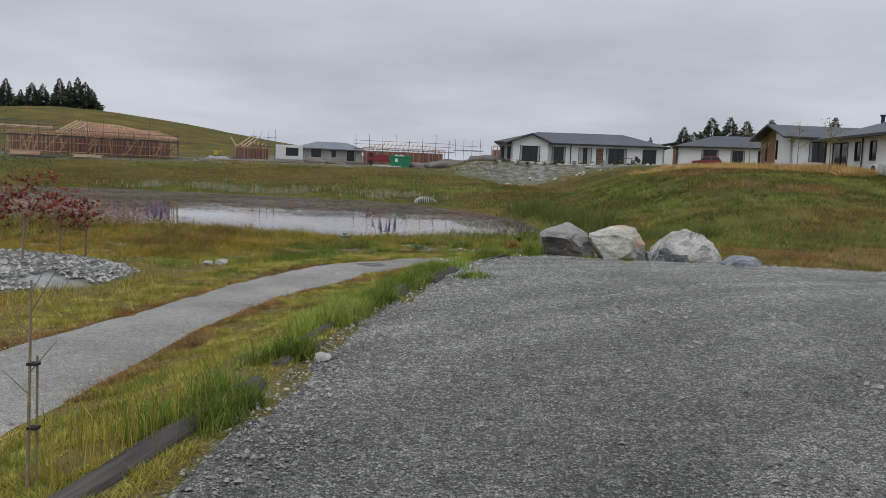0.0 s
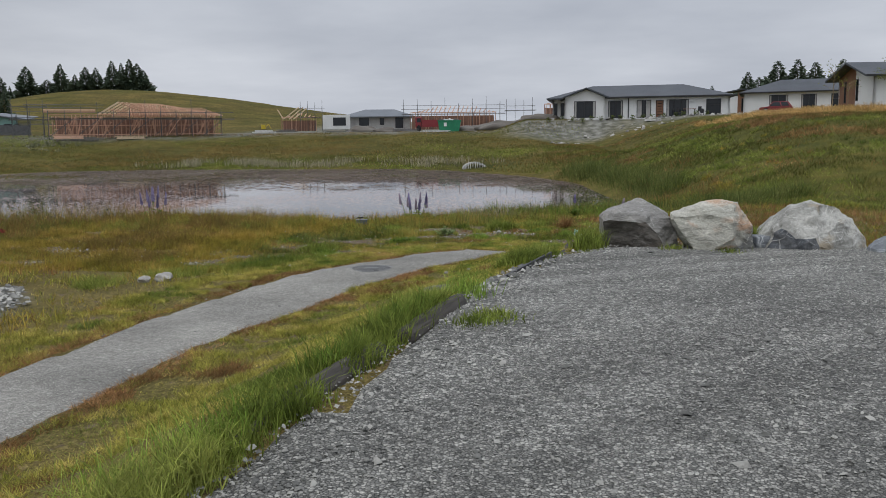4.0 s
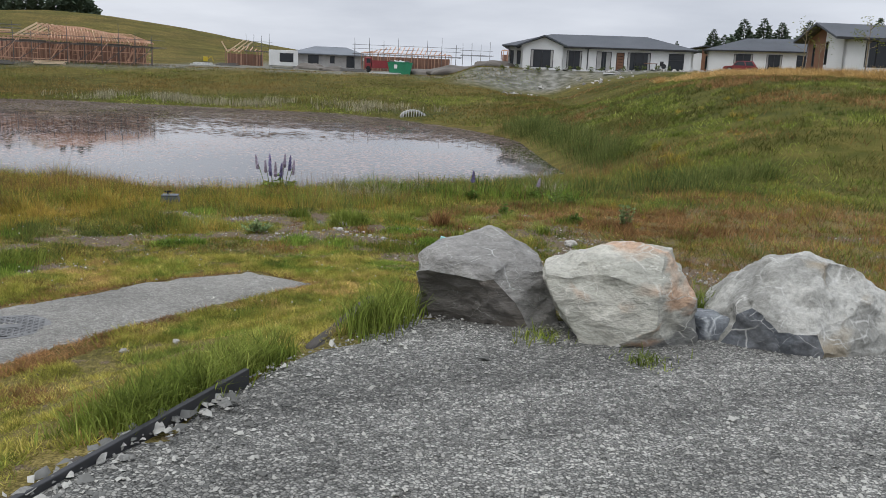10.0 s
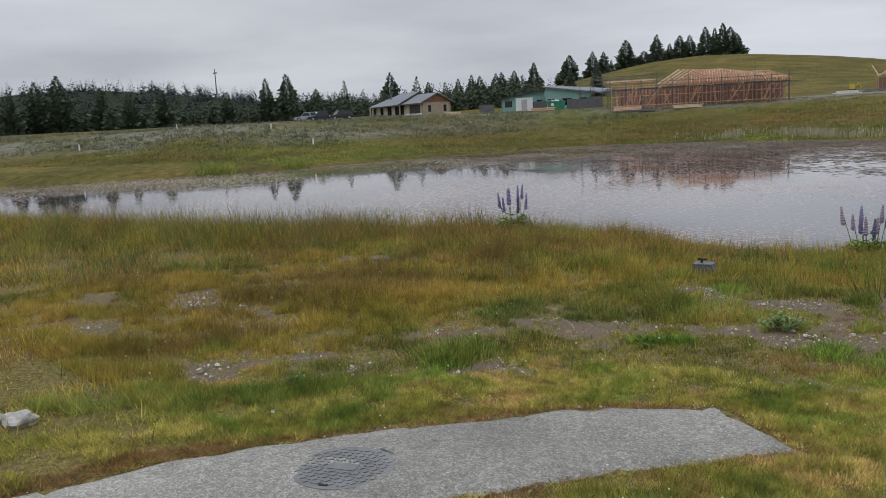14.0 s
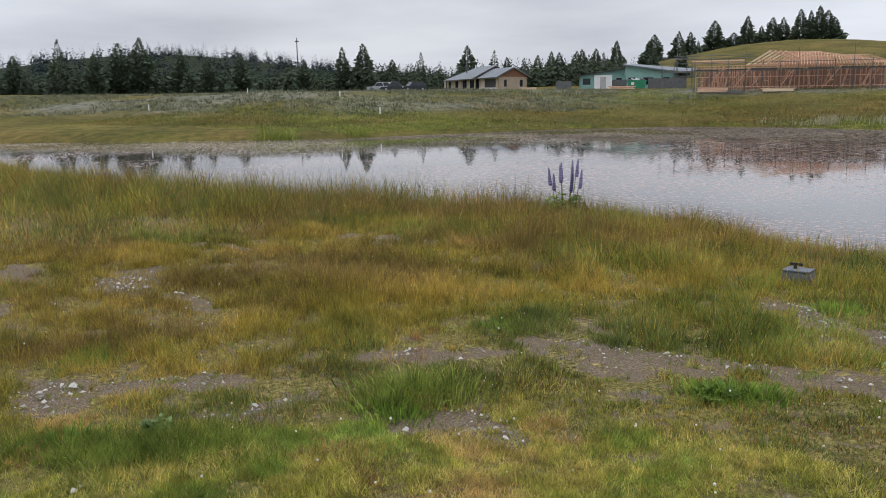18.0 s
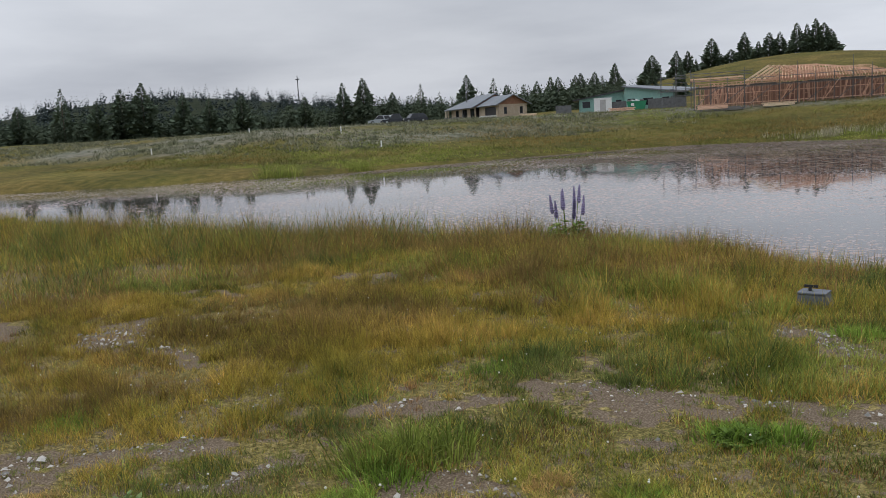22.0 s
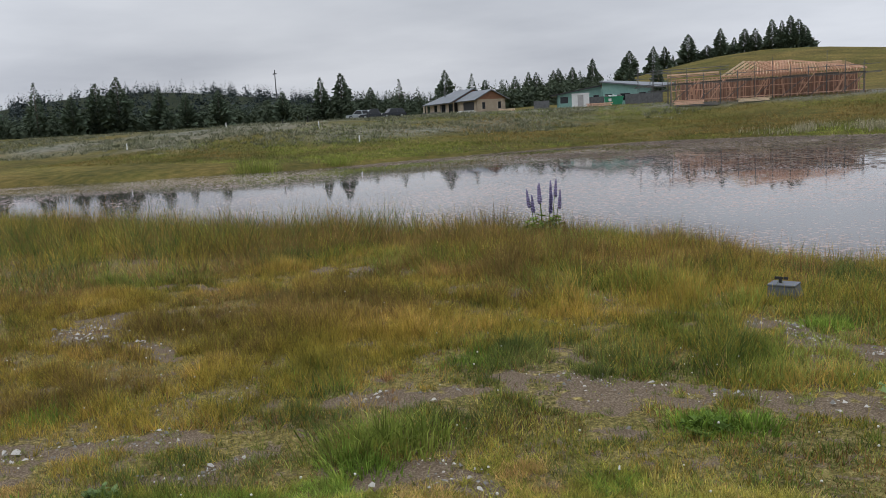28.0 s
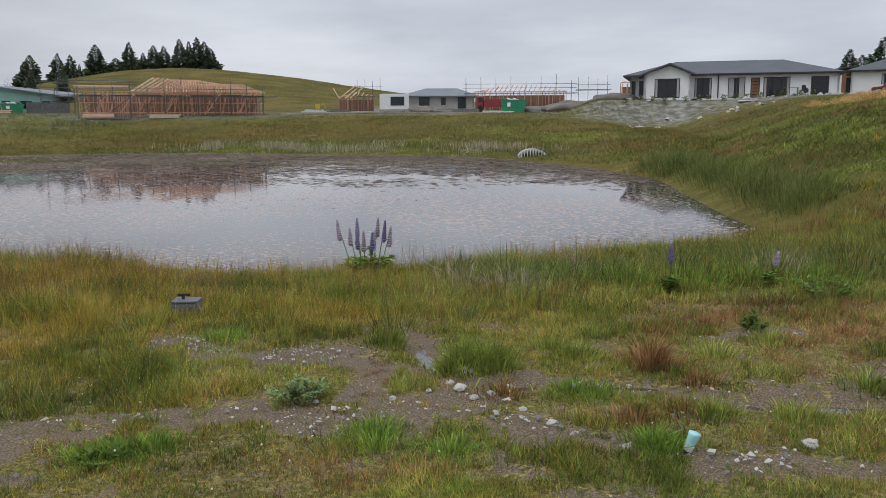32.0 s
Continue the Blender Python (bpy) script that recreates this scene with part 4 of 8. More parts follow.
def lay(name, outline, step, lift, mat, label, category):
    """A sheet over the ground inside an outline, with a ragged edge that dips into the soil."""
    xs, ys = [p[0] for p in outline], [p[1] for p in outline]
    bm = bmesh.new()
    vs = [bm.verts.new((px, py, 0)) for px, py in outline]
    face = bm.faces.new(vs)
    bmesh.ops.triangulate(bm, faces=[face])
    for axis, low, high in ((0, min(xs), max(xs)), (1, min(ys), max(ys))):
        for c in np.arange(low + step, high, step):
            no = (1, 0, 0) if axis == 0 else (0, 1, 0)
            bmesh.ops.bisect_plane(bm, geom=bm.verts[:] + bm.edges[:] + bm.faces[:], plane_co=(c, 0, 0) if axis == 0 else (0, c, 0), plane_no=no, dist=0.0005)
    co = np.array([v.co[:] for v in bm.verts])
    d = -signed(outline, co[:, 0], co[:, 1])
    z = height(co[:, 0], co[:, 1]) + lift * ss(d / 0.12) - 0.012 * (1 - ss(d / 0.06))
    wob = (np.stack([fbm(co[:, 0], co[:, 1], 0.22, 3), fbm(co[:, 0], co[:, 1], 0.22, 4)], -1) - 0.5) * 0.03 * (1 - ss(d / 0.3))[:, None]
    for v, zz, w in zip(bm.verts, z, wob):
        v.co.x, v.co.y, v.co.z = v.co.x + w[0], v.co.y + w[1], zz
    return tagged(part(name, bm, mat, smooth=True), label, category, kind="structure")


lay("gravel_yard", [(max(px, -1.3), max(py, -7)) for px, py in PAD[:-2]] + [(16, 12.5), (16, -7)], 0.5, 0.02, M_PAD, "grey crushed gravel parking area", "gravel")
lay("footpath", ROAD, 0.22, 0.022, M_PATH, "pale compacted gravel footpath ending in the grass", "path")

# ---- the pond ----
water = mesh_object("water", [(px, py, water_level(py)) for px, py in
                              [(-94, 9), (-60, 13), (-20, 21), (-10, 25), (0, 26.5), (8, 33), (8, 38), (6.5, 55), (-2, 69.5), (-12, 75), (-38, 75.5), (-47, 64), (-53, 46), (-70, 30), (-94, 24)]],
                    [list(range(15))], M_WATER)
tagged(water, "still shallow pond reflecting the grey sky", "pond", kind="structure")


# ---- scattering of blades, stones and flakes ----
rng = np.random.default_rng(7)


def bulk(name, verts, sizes, loops, mat, label, category, smooth=False):
    me = bpy.data.meshes.new(name)
    me.vertices.add(len(verts))
    me.vertices.foreach_set("co", np.asarray(verts, np.float32).ravel())
    me.loops.add(len(loops))
    me.loops.foreach_set("vertex_index", np.asarray(loops, np.int32))
    me.polygons.add(len(sizes))
    me.polygons.foreach_set("loop_start", np.r_[0, np.cumsum(sizes)[:-1]].astype(np.int32))
    if smooth:
        me.polygons.foreach_set("use_smooth", np.ones(len(sizes), bool))
    me.update(calc_edges=True)
    me.materials.append(mat)
    return tagged(new(name, me), label, category, kind="stuff")


def blade_arrays(x, y, tall, wide, lean, sink=0.004, way=None):
    """Bent, tapered blades of grass, five corners each."""
    n = len(x)
    z = height(x, y) - sink
    a, b = rng.uniform(0, 2 * np.pi, n), rng.uniform(0, 2 * np.pi, n)
    if way is not None:
        b = way + rng.normal(0, 0.6, n)
    sx, sy = np.cos(a) * wide / 2, np.sin(a) * wide / 2
    lx, ly = np.cos(b) * lean * tall, np.sin(b) * lean * tall
    base = np.stack([x, y, z], -1)
    side = np.stack([sx, sy, 0 * sx], -1)
    mid = base + np.stack([lx * 0.3, ly * 0.3, tall * 0.58], -1)
    tip = base + np.stack([lx, ly, tall * np.sqrt(np.clip(1 - 0.5 * lean**2, 0.3, 1))], -1)
    return np.stack([base - side, base + side, mid + side * 0.8, mid - side * 0.8, tip], 1).reshape(-1, 3)


def blades(name, x, y, tall, wide, lean, mat, label, category="grass", way=None, short=False):
    v = blade_arrays(x, y, tall, wide, lean, way=way)
    n = len(x)
    if short:
        v = v.reshape(-1, 5, 3)[:, (0, 1, 4)].reshape(-1, 3)
        return bulk(name, v, np.full(n, 3), np.arange(3 * n), mat, label, category)
    loops = (np.array([0, 1, 2, 3, 3, 2, 4])[None] + 5 * np.arange(n)[:, None]).ravel()
    return bulk(name, v, np.tile([4, 3], n), loops, mat, label, category)


def scatter(n, x0, x1, y0, y1, keep):
    x, y = rng.uniform(x0, x1, n), rng.uniform(y0, y1, n)
    k = rng.uniform(0, 1, n) < keep(x, y)
    return x[k], y[k]


def clumped(x, y, per, spread):
    """Several blades round each root."""
    x, y = np.repeat(x, per), np.repeat(y, per)
    return x + rng.normal(0, spread, len(x)), y + rng.normal(0, spread, len(y))


def off_hard(x, y, gap=0.03):
    return (signed(PAD, x, y) > gap) & (signed(ROAD, x, y) > gap) & (signed(SHORE, x, y) > -0.25) & (wet(x, y) < 0.32)


def near_road(x, y):
    return signed(ROAD, x, y)


def mown(x, y):
    strip = (x > np.interp(y, [-4, 12, 18], [-2.6, -2.2, 0.0]) - 0.1) & (y < 18.0)
    return np.maximum(strip * 1.0, 1 - ss((near_road(x, y) - 0.7) / 0.5)) * (y < 18.6)


# short mown grass beside the path, patched with clover green and dead brown, creeping over the path's edge
gx, gy = scatter(1350000, -6.5, 2.2, 2.0, 18.8, lambda x, y: (signed(PAD, x, y) > 0.03) * (signed(ROAD, x, y) > 0.06 - 0.16 * fbm(x, y, 0.25, 65)) * mown(x, y) * np.clip((fbm(x, y, 0.3, 61) - 0.28) * 4, 0.15, 1) * np.where(y > 12.5, 1.0, 0.7) * (1 - 0.6 * bare_soil(x, y)))
pick = 0.5 + 1.5 * (fbm(gx, gy, 0.7, 60) - 0.5) + rng.normal(0, 0.08, len(gx)) + 0.15 * (near_road(gx, gy) < 0.25)
clump = np.clip((fbm(gx, gy, 0.3, 61) - 0.28) * 4, 0.35, 1.3)
for low, high, mat, label in ((-9, 0.27, M_LUSH, "short green grass and clover along the path"), (0.27, 0.84, M_MOWN, "short yellow-green mown grass along the path"), (0.84, 9, M_RUST, "dead brown patches in the mown grass")):
    k = (pick >= low) & (pick < high)
    blades("mown_grass", gx[k], gy[k], rng.uniform(0.022, 0.06, k.sum()) * clump[k], rng.uniform(0.004, 0.008, k.sum()), rng.uniform(0.4, 1.2, k.sum()), mat, label, short=True)
# the flat between the gravel and the pond: patches of kinds of grass, with bare soil between


def spot(x, y, px, py, r):
    return np.exp(-(((x - px) ** 2 + (y - py) ** 2) / r**2))


def lawn(x, y):
    """Close yellow-green turf that runs on from the path's end."""
    rim = np.interp(x, [-4.5, -2.7, -2.0, -0.5, 0.4, 1.5, 3.0], [15.2, 16.8, 18.3, 18.85, 19.2, 19.1, 18.0])
    return ss((rim - y + 0.7 * (fbm(x, y, 0.7, 51) - 0.5)) / 0.35)


def long_belt(x, y):
    """Long dark green seeding grass between the bands of soil."""
    d = line_gap([(-3.9, 19.35), (-3.0, 19.85), (-2.3, 20.35), (-1.5, 20.45)], x + 0.3 * (fbm(x, y, 0.5, 52) - 0.5), y + 0.3 * (fbm(x, y, 0.5, 53) - 0.5))
    return ss((0.62 - d) / 0.3)


def tall_zone(x, y):
    d = signed(SHORE, x, y)
    belt = ss((d + 0.3) / 0.5) * (1 - ss((d - 4.2 + 1.6 * ss((x - 1) / 4)) / 2.2))
    return np.clip(belt, 0, 1) * (y < 36)


def brown_patch(x, y):
    """Red-brown tall grass west of the path's end."""
    return ss((-x - 3.6) / 1.3) * ss((y - 14.6 + 0.35 * (x + 5)) / 1.2)


def kind_of_grass(x, y):
    """0 fresh green, 1 green, 2 dark green, 3 yellow-green turf, 4 ochre, 5 rust, 6 red-brown."""
    n = len(x)
    west = ss((-x - 2.7) / 1.3) * (1 - 0.75 * ss((y - 20.3) / 1.6))
    red = ss((x - 1.0) / 0.8) * ss((y - 20.8) / 0.5) * (1 - ss((y - 23.8) / 0.8)) + 0.8 * ss((x - 3.2) / 1.5) * (y < 24) + 0.75 * ss((-x - 3.6) / 2) * (y < 15.5) + 0.5 * ss((-x - 5) / 4)
    fresh = sum(spot(x, y, px, py, r) for px, py, r in ((-3.04, 15.95, 0.3), (-1.45, 19.15, 0.22), (-2.0, 21.85, 0.25), (1.55, 19.66, 0.16), (-0.1, 19.6, 0.25), (-1.2, 19.3, 0.2), (1.1, 20.6, 0.25), (0.4, 19.45, 0.3), (-3.5, 19.2, 0.25), (-4.6, 16.6, 0.3), (-2.3, 17.35, 0.2)))
    mix = [fbm(x, y, size, seed) for size, seed in ((0.9, 201), (1.3, 202), (1.0, 203), (0.7, 204), (1.2, 205), (0.8, 206), (1.0, 207))]
    brown = brown_patch(x, y)
    bias = (-0.34 + 0.9 * fresh + 0.2 * ss((x - 0.5) / 2) * ss((y - 23) / 1.5), 0.09 - 0.15 * west, -0.12 + 0.30 * long_belt(x, y) + 0.2 * ss((-x - 6) / 4) + 0.1 * ss((y - 21.5) / 2) * ss((x + 5) / 2),
            -0.2 + 0.75 * lawn(x, y), -0.03 + 0.47 * west * (1 - 0.55 * ss((-x - 6) / 4)) + 0.25 * spot(x, y, -4.2, 19.0, 0.6) - 0.15 * ss((x - 0.5) / 2), -0.20 + 0.56 * red - 0.3 * brown, -0.6 + 0.84 * brown)
    score = np.stack([1.25 * m + b + rng.normal(0, 0.2, n) for m, b in zip(mix, bias)])
    return np.argmax(score, 0)


KINDS = ((M_FRESH, "fresh bright green grass"), (M_LUSH, "green meadow grass"), (M_DARKG, "dark green meadow grass"), (M_MOWN, "short yellow-green turf"), (M_MEADOW, "ochre seeding meadow grass"), (M_RUST, "rust-red sorrel and dry grass"), (M_SORREL, "red-brown seeding grass"))


def sward(name, gx, gy, tall, wide, lean):
    kind = kind_of_grass(gx, gy)
    tall = tall * np.array([1.0, 1.0, 1.1, 0.95, 1.05, 0.9, 1.25])[kind]
    for q, (mat, label) in enumerate(KINDS):
        k = kind == q
        blades(name, gx[k], gy[k], tall[k], wide[k], lean[k], mat, label, short=True)


gx, gy = scatter(1350000, -9.5, 5.5, 15.3, 26.5, lambda x, y: np.clip(1.15 - (y - 15.4) / 11, 0.32, 1) * np.clip((fbm(x, y, 0.26, 59) - 0.25) * 3.4, 0.3, 1))
ok = off_hard(gx, gy, 0.05) & (signed(PAD, gx, gy) > 0.3) & (rng.uniform(0, 1, len(gx)) > 0.8 * mown(gx, gy) * (1 - lawn(gx, gy)))
gx, gy = gx[ok], gy[ok]
bare = bare_soil(gx, gy)
ok = rng.uniform(0, 1, len(gx)) < np.clip(1.15 - 2.2 * bare, 0.06, 1)
gx, gy, bare = gx[ok], gy[ok], bare[ok]
clump = np.clip((fbm(gx, gy, 0.26, 59) - 0.15) * 2.4, 0.4, 1.35) * np.clip((fbm(gx, gy, 0.9, 57) - 0.1) * 1.9, 0.55, 1.3)
base = 0.075 + 0.04 * ss((-gx - 2.8) / 1.5) + 0.06 * long_belt(gx, gy) + 0.12 * tall_zone(gx, gy) + 0.02 * ss((gy - 20.5) / 2) - 0.02 * lawn(gx, gy) - 0.015 * ss((gx - 1) / 2) * (gy < 23) + 0.02 * brown_patch(gx, gy)
base = base * (1 - 0.6 * spot(gx, gy, -2.65, 22.3, 0.55))
sward("meadow_grass", gx, gy, base * clump * (1 - 0.75 * bare) * rng.uniform(0.35, 1.35, len(gx)), rng.uniform(0.0028, 0.006, len(gx)) * np.clip((gy - 10) / 6.5, 0.85, 2.2), rng.uniform(0.1, 0.95, len(gx)))
gx, gy = scatter(420000, -4.2, 2.2, 15.4, 19.6, lambda x, y: lawn(x, y) * (signed(ROAD, x, y) > 0.06) * (signed(PAD, x, y) > 0.3) * np.clip((fbm(x, y, 0.2, 55) - 0.2) * 3, 0.25, 1) * (bare_soil(x, y) < 0.5))
clump = np.clip((fbm(gx, gy, 0.2, 55) - 0.1) * 2.2, 0.45, 1.4)
pick = 0.5 + 1.5 * (fbm(gx, gy, 0.45, 56) - 0.5) + rng.normal(0, 0.1, len(gx))
for low, high, mat, label in ((-9, 0.36, M_FRESH, "fresh green clover turf by the path's end"), (0.36, 0.74, M_MOWN, "yellow-green turf by the path's end"), (0.74, 9, M_STRAW, "straw-coloured dry tips in the turf")):
    k = (pick >= low) & (pick < high)
    blades("turf", gx[k], gy[k], rng.uniform(0.02, 0.058, k.sum()) * clump[k], rng.uniform(0.003, 0.006, k.sum()), rng.uniform(0.3, 1.1, k.sum()), mat, label, short=True)
# coarser sward farther along the shore and west of the path
gx, gy = scatter(900000, -45, 9.5, 6, 36, lambda x, y: ((x < -9.3) | (x > 5.3) | (y > 26.3) | (y < 15.5)) * np.clip(1.25 - (-x - 5) / 36, 0.25, 1) * np.clip((fbm(x, y, 0.6, 62) - 0.26) * 3.4, 0.12, 1) * (np.hypot((x + 6.7) / 2.3, (y - 12.2) / 2.0) > 1.02))
ok = off_hard(gx, gy, 0.05) & (signed(PAD, gx, gy) > 0.3) & ((gx < -3) | (gy > 15)) & (rng.uniform(0, 1, len(gx)) > 0.9 * mown(gx, gy))
gx, gy = gx[ok], gy[ok]
clump = np.clip((fbm(gx, gy, 0.6, 62) - 0.2) * 2.4, 0.4, 1.3)
sward("shore_grass", gx, gy, (0.13 + (0.12 + 0.20 * ss((-gx - 6) / 6)) * tall_zone(gx, gy) + 0.06 * ss((-gx - 4) / 3) + 0.04 * brown_patch(gx, gy)) * clump * rng.uniform(0.35, 1.3, len(gx)), rng.uniform(0.007, 0.014, len(gx)), rng.uniform(0.15, 0.9, len(gx)))
# upright seed stalks standing over it, thickest in the ochre grass and along the water
gx, gy = scatter(120000, -30, 8, 15.8, 34, lambda x, y: np.clip((fbm(x, y, 0.9, 66) - 0.36) * 4, 0.05, 1) * np.clip(0.35 + 0.4 * ss((-x - 2.5) / 2) * (y < 22) + 0.8 * tall_zone(x, y) + 0.5 * long_belt(x, y), 0, 1) * np.clip(1.2 + (x + 4) / 18, 0.2, 1))
ok = off_hard(gx, gy, 0.3) & (mown(gx, gy) < 0.3) & (lawn(gx, gy) < 0.5) & (bare_soil(gx, gy) < 0.45)
gx, gy = gx[ok], gy[ok]
tall = (0.12 + 0.13 * tall_zone(gx, gy) + 0.07 * long_belt(gx, gy)) * rng.uniform(0.7, 1.6, len(gx))
wide = rng.uniform(0.0016, 0.003, len(gx)) * np.clip((gy - 10) / 6, 0.9, 2.4)
for q, (mat, label) in enumerate(((M_RUST, "thin reddish seed stalks over the meadow"), (M_MEADOW, "thin straw-brown seed stalks over the meadow"))):
    k = (np.arange(len(gx)) % 2 == q) & ((gx > -5) | (q == 0))
    blades("seed_stalks", gx[k], gy[k], tall[k], wide[k], rng.uniform(0.03, 0.4, k.sum()), mat, label, short=True)

gx, gy = scatter(60000, -32, 8, 18, 36, lambda x, y: np.clip((fbm(x, y, 1.1, 79) - 0.34) * 4, 0.08, 1))
d = signed(SHORE, gx, gy)
ok = (d > -0.4) & (d < 1.5)
gx, gy = gx[ok], gy[ok]
blades("shore_stalks", gx, gy, rng.uniform(0.28, 0.62, len(gx)), rng.uniform(0.004, 0.008, len(gx)), rng.uniform(0.05, 0.45, len(gx)), M_RUST, "tall thin seed stalks along the water's edge", short=True)

# lush fringe along the timber edging and round the boulders
edge = np.array(PAD[1:9])
seg = rng.integers(0, len(edge) - 1, 1500)
k = rng.uniform(0, 1, 1500)[:, None]
roots = edge[seg] * (1 - k) + edge[seg + 1] * k
dense = fbm(roots[:, 0], roots[:, 1], 0.8, 81) + np.where((roots[:, 1] > 12.6) & (roots[:, 1] < 14.0), 0.18, 0) - 0.3 * (roots[:, 1] > 14.1) > 0.54
roots = roots[dense] + np.c_[0.02 - np.abs(rng.normal(0.1, 0.12, dense.sum())), rng.normal(0, 0.05, dense.sum())]
gx, gy = clumped(roots[:, 0], roots[:, 1], 34, 0.045)
blades("fringe_grass", gx, gy, rng.uniform(0.05, 0.22, len(gx)) * np.repeat(rng.uniform(0.5, 1.15, len(roots)), 34), rng.uniform(0.004, 0.008, len(gx)), rng.uniform(0.2, 1.0, len(gx)), M_LUSH, "long bright green grass along the timber edging")
gx, gy = clumped(np.array([1.5, 1.58, 1.6, 1.45, 3.55, 3.62]), np.array([14.8, 14.95, 15.2, 14.68, 15.45, 15.4]), 260, 0.075)
blades("fringe_grass", gx, gy, rng.uniform(0.10, 0.34, len(gx)), rng.uniform(0.004, 0.009, len(gx)), rng.uniform(0.2, 0.9, len(gx)), M_LUSH, "long green grass against the boulders")
rush_spots = np.array([(-0.62, 8.0), (-0.7, 7.8), (-0.85, 7.5), (-0.92, 6.9), (-0.15, 9.9), (-0.42, 9.0), (-0.02, 10.3), (-1.1, 5.2), (-1.2, 4.7), (-0.9, 6.2), (0.32, 11.0), (0.2, 11.2)])
gx, gy = clumped(rush_spots[:, 0], rush_spots[:, 1], 130, 0.085)
blades("fringe_grass", gx, gy, rng.uniform(0.08, 0.27, len(gx)), rng.uniform(0.004, 0.007, len(gx)), rng.uniform(0.2, 0.9, len(gx)), M_FRESH, "long fresh green clumps of grass by the edging logs")
# weeds on the gravel
gx, gy = clumped(np.array([0.42, 0.5, 0.36, 0.55, 2.53, 3.1]), np.array([10.0, 10.15, 9.9, 10.05, 14.72, 14.3]), 150, 0.075)
blades("gravel_weed", gx, gy, rng.uniform(0.03, 0.12, len(gx)), rng.uniform(0.005, 0.009, len(gx)), rng.uniform(0.4, 0.9, len(gx)), M_LUSH, "small green weeds on the gravel")

# long bright grass between the mown strip and the meadow, dead grass along the path's edges
k = rng.uniform(0, 1, 60)
gx, gy = np.interp(k, [0, 0.35, 0.6, 1], [-4.6, -3.6, -2.95, -2.4]) + rng.normal(0, 0.12, 60), np.interp(k, [0, 0.35, 0.6, 1], [14.0, 15.3, 15.85, 16.7]) + rng.normal(0, 0.10, 60)
gx, gy = clumped(gx, gy, 110, 0.07)
blades("verge_grass", gx, gy, rng.uniform(0.05, 0.18, len(gx)), rng.uniform(0.004, 0.007, len(gx)), rng.uniform(0.3, 1.0, len(gx)), M_LUSH, "long bright green grass beside the mown strip", short=True)
gx, gy = scatter(420000, -4.3, 1.2, 6, 18.4, lambda x, y: (near_road(x, y) > -0.05) * (near_road(x, y) < 0.05 + 0.22 * fbm(x, y, 0.5, 74)) * np.clip(2.2 * fbm(x, y, 0.6, 75) - 0.5, 0.1, 1))
blades("dead_grass", gx, gy, rng.uniform(0.03, 0.06, len(gx)), rng.uniform(0.005, 0.010, len(gx)), rng.uniform(0.7, 1.4, len(gx)), M_RUST, "dead brown grass along the path's edge", short=True)

# rushes and sedge: far and near margins
def rush_bed(name, spots, per, spread, tall, mat, label):
    pts = np.array(spots, float)
    pts = pts[wet(pts[:, 0], pts[:, 1]) < 0.2]
    x, y = clumped(pts[:, 0], pts[:, 1], per, spread)
    dx, dy = x - np.repeat(pts[:, 0], per), y - np.repeat(pts[:, 1], per)
    out = np.clip(np.hypot(dx, dy) / (2 * spread), 0, 1)
    blades(name, x, y, rng.uniform(0.35, 1.0, len(x)) * tall * (1.1 - 0.45 * out), rng.uniform(0.004, 0.009, len(x)) * (1 + tall), np.clip(0.15 + 0.75 * out + rng.normal(0, 0.15, len(x)), 0, 1.1), mat, label, "rushes", np.arctan2(dy, dx))


rush_bed("rushes", [(4.3, 54), (3.8, 55.5), (4.7, 53)], 300, 0.45, 1.4, M_DARKG, "dark clump of rushes at the water's edge")
rush_bed("rushes", [(6.6 - 0.065 * k - 0.02 * max(0, k - 10), 37.5 + 0.8 * k) for k in range(24)], 190, 0.5, 0.95, M_DARKG, "dark rushes along the pond margin")
rush_bed("rushes", [(-52.2, 43), (-51.2, 43.6), (-50.6, 44.2)], 260, 0.45, 1.3, M_LUSH, "green clump of rushes on the far shore")
rush_bed("rushes", [(-48.8, 48.2), (-48.4, 48.9)], 220, 0.4, 1.0, M_LUSH, "small green clump of rushes on the far shore")
rush_bed("rushes", [(2.2, 25.6), (3.2, 25.9), (4.4, 26.3), (1.2, 25.4), (0.2, 25.2), (5.6, 27), (3.6, 27.3), (6.6, 27.6)], 330, 0.42, 0.6, M_DARKG, "dense green sedge near the pond")
rush_bed("grass_clump", [(-2.62, 17.55), (-2.52, 17.75), (-2.45, 17.95), (-2.66, 17.8)], 260, 0.13, 0.22, M_LUSH, "bushy green clump of long grass on the flat")
rush_bed("grass_clump", [(-2.5, 17.45), (-2.36, 17.5), (-3.08, 15.95)], 220, 0.09, 0.13, M_FRESH, "bright green clump of grass")
rush_bed("grass_clump", [(-3.42, 19.55), (-3.38, 19.65)], 200, 0.07, 0.17, M_DARKG, "dark green clump of grass among the long seeding grass")
rush_bed("grass_clump", [(-2.64, 19.6), (-2.52, 19.58)], 220, 0.06, 0.10, M_DARKG, "low dark green tuft on the bare soil")
rush_bed("grass_clump", [(0.2, 21.2), (0.32, 21.28), (0.27, 21.05), (0.42, 21.12)], 420, 0.11, 0.26, M_LUSH, "round green clump of grass beside the rill")
rush_bed("grass_clump", [(1.6, 21.28)], 300, 0.08, 0.34, M_RUST, "brown clump of upright rushes on the wet flat")
rush_bed("grass_clump", [(1.56, 19.66), (1.5, 19.7)], 330, 0.06, 0.15, M_FRESH, "bright green tuft beside the paper cup")
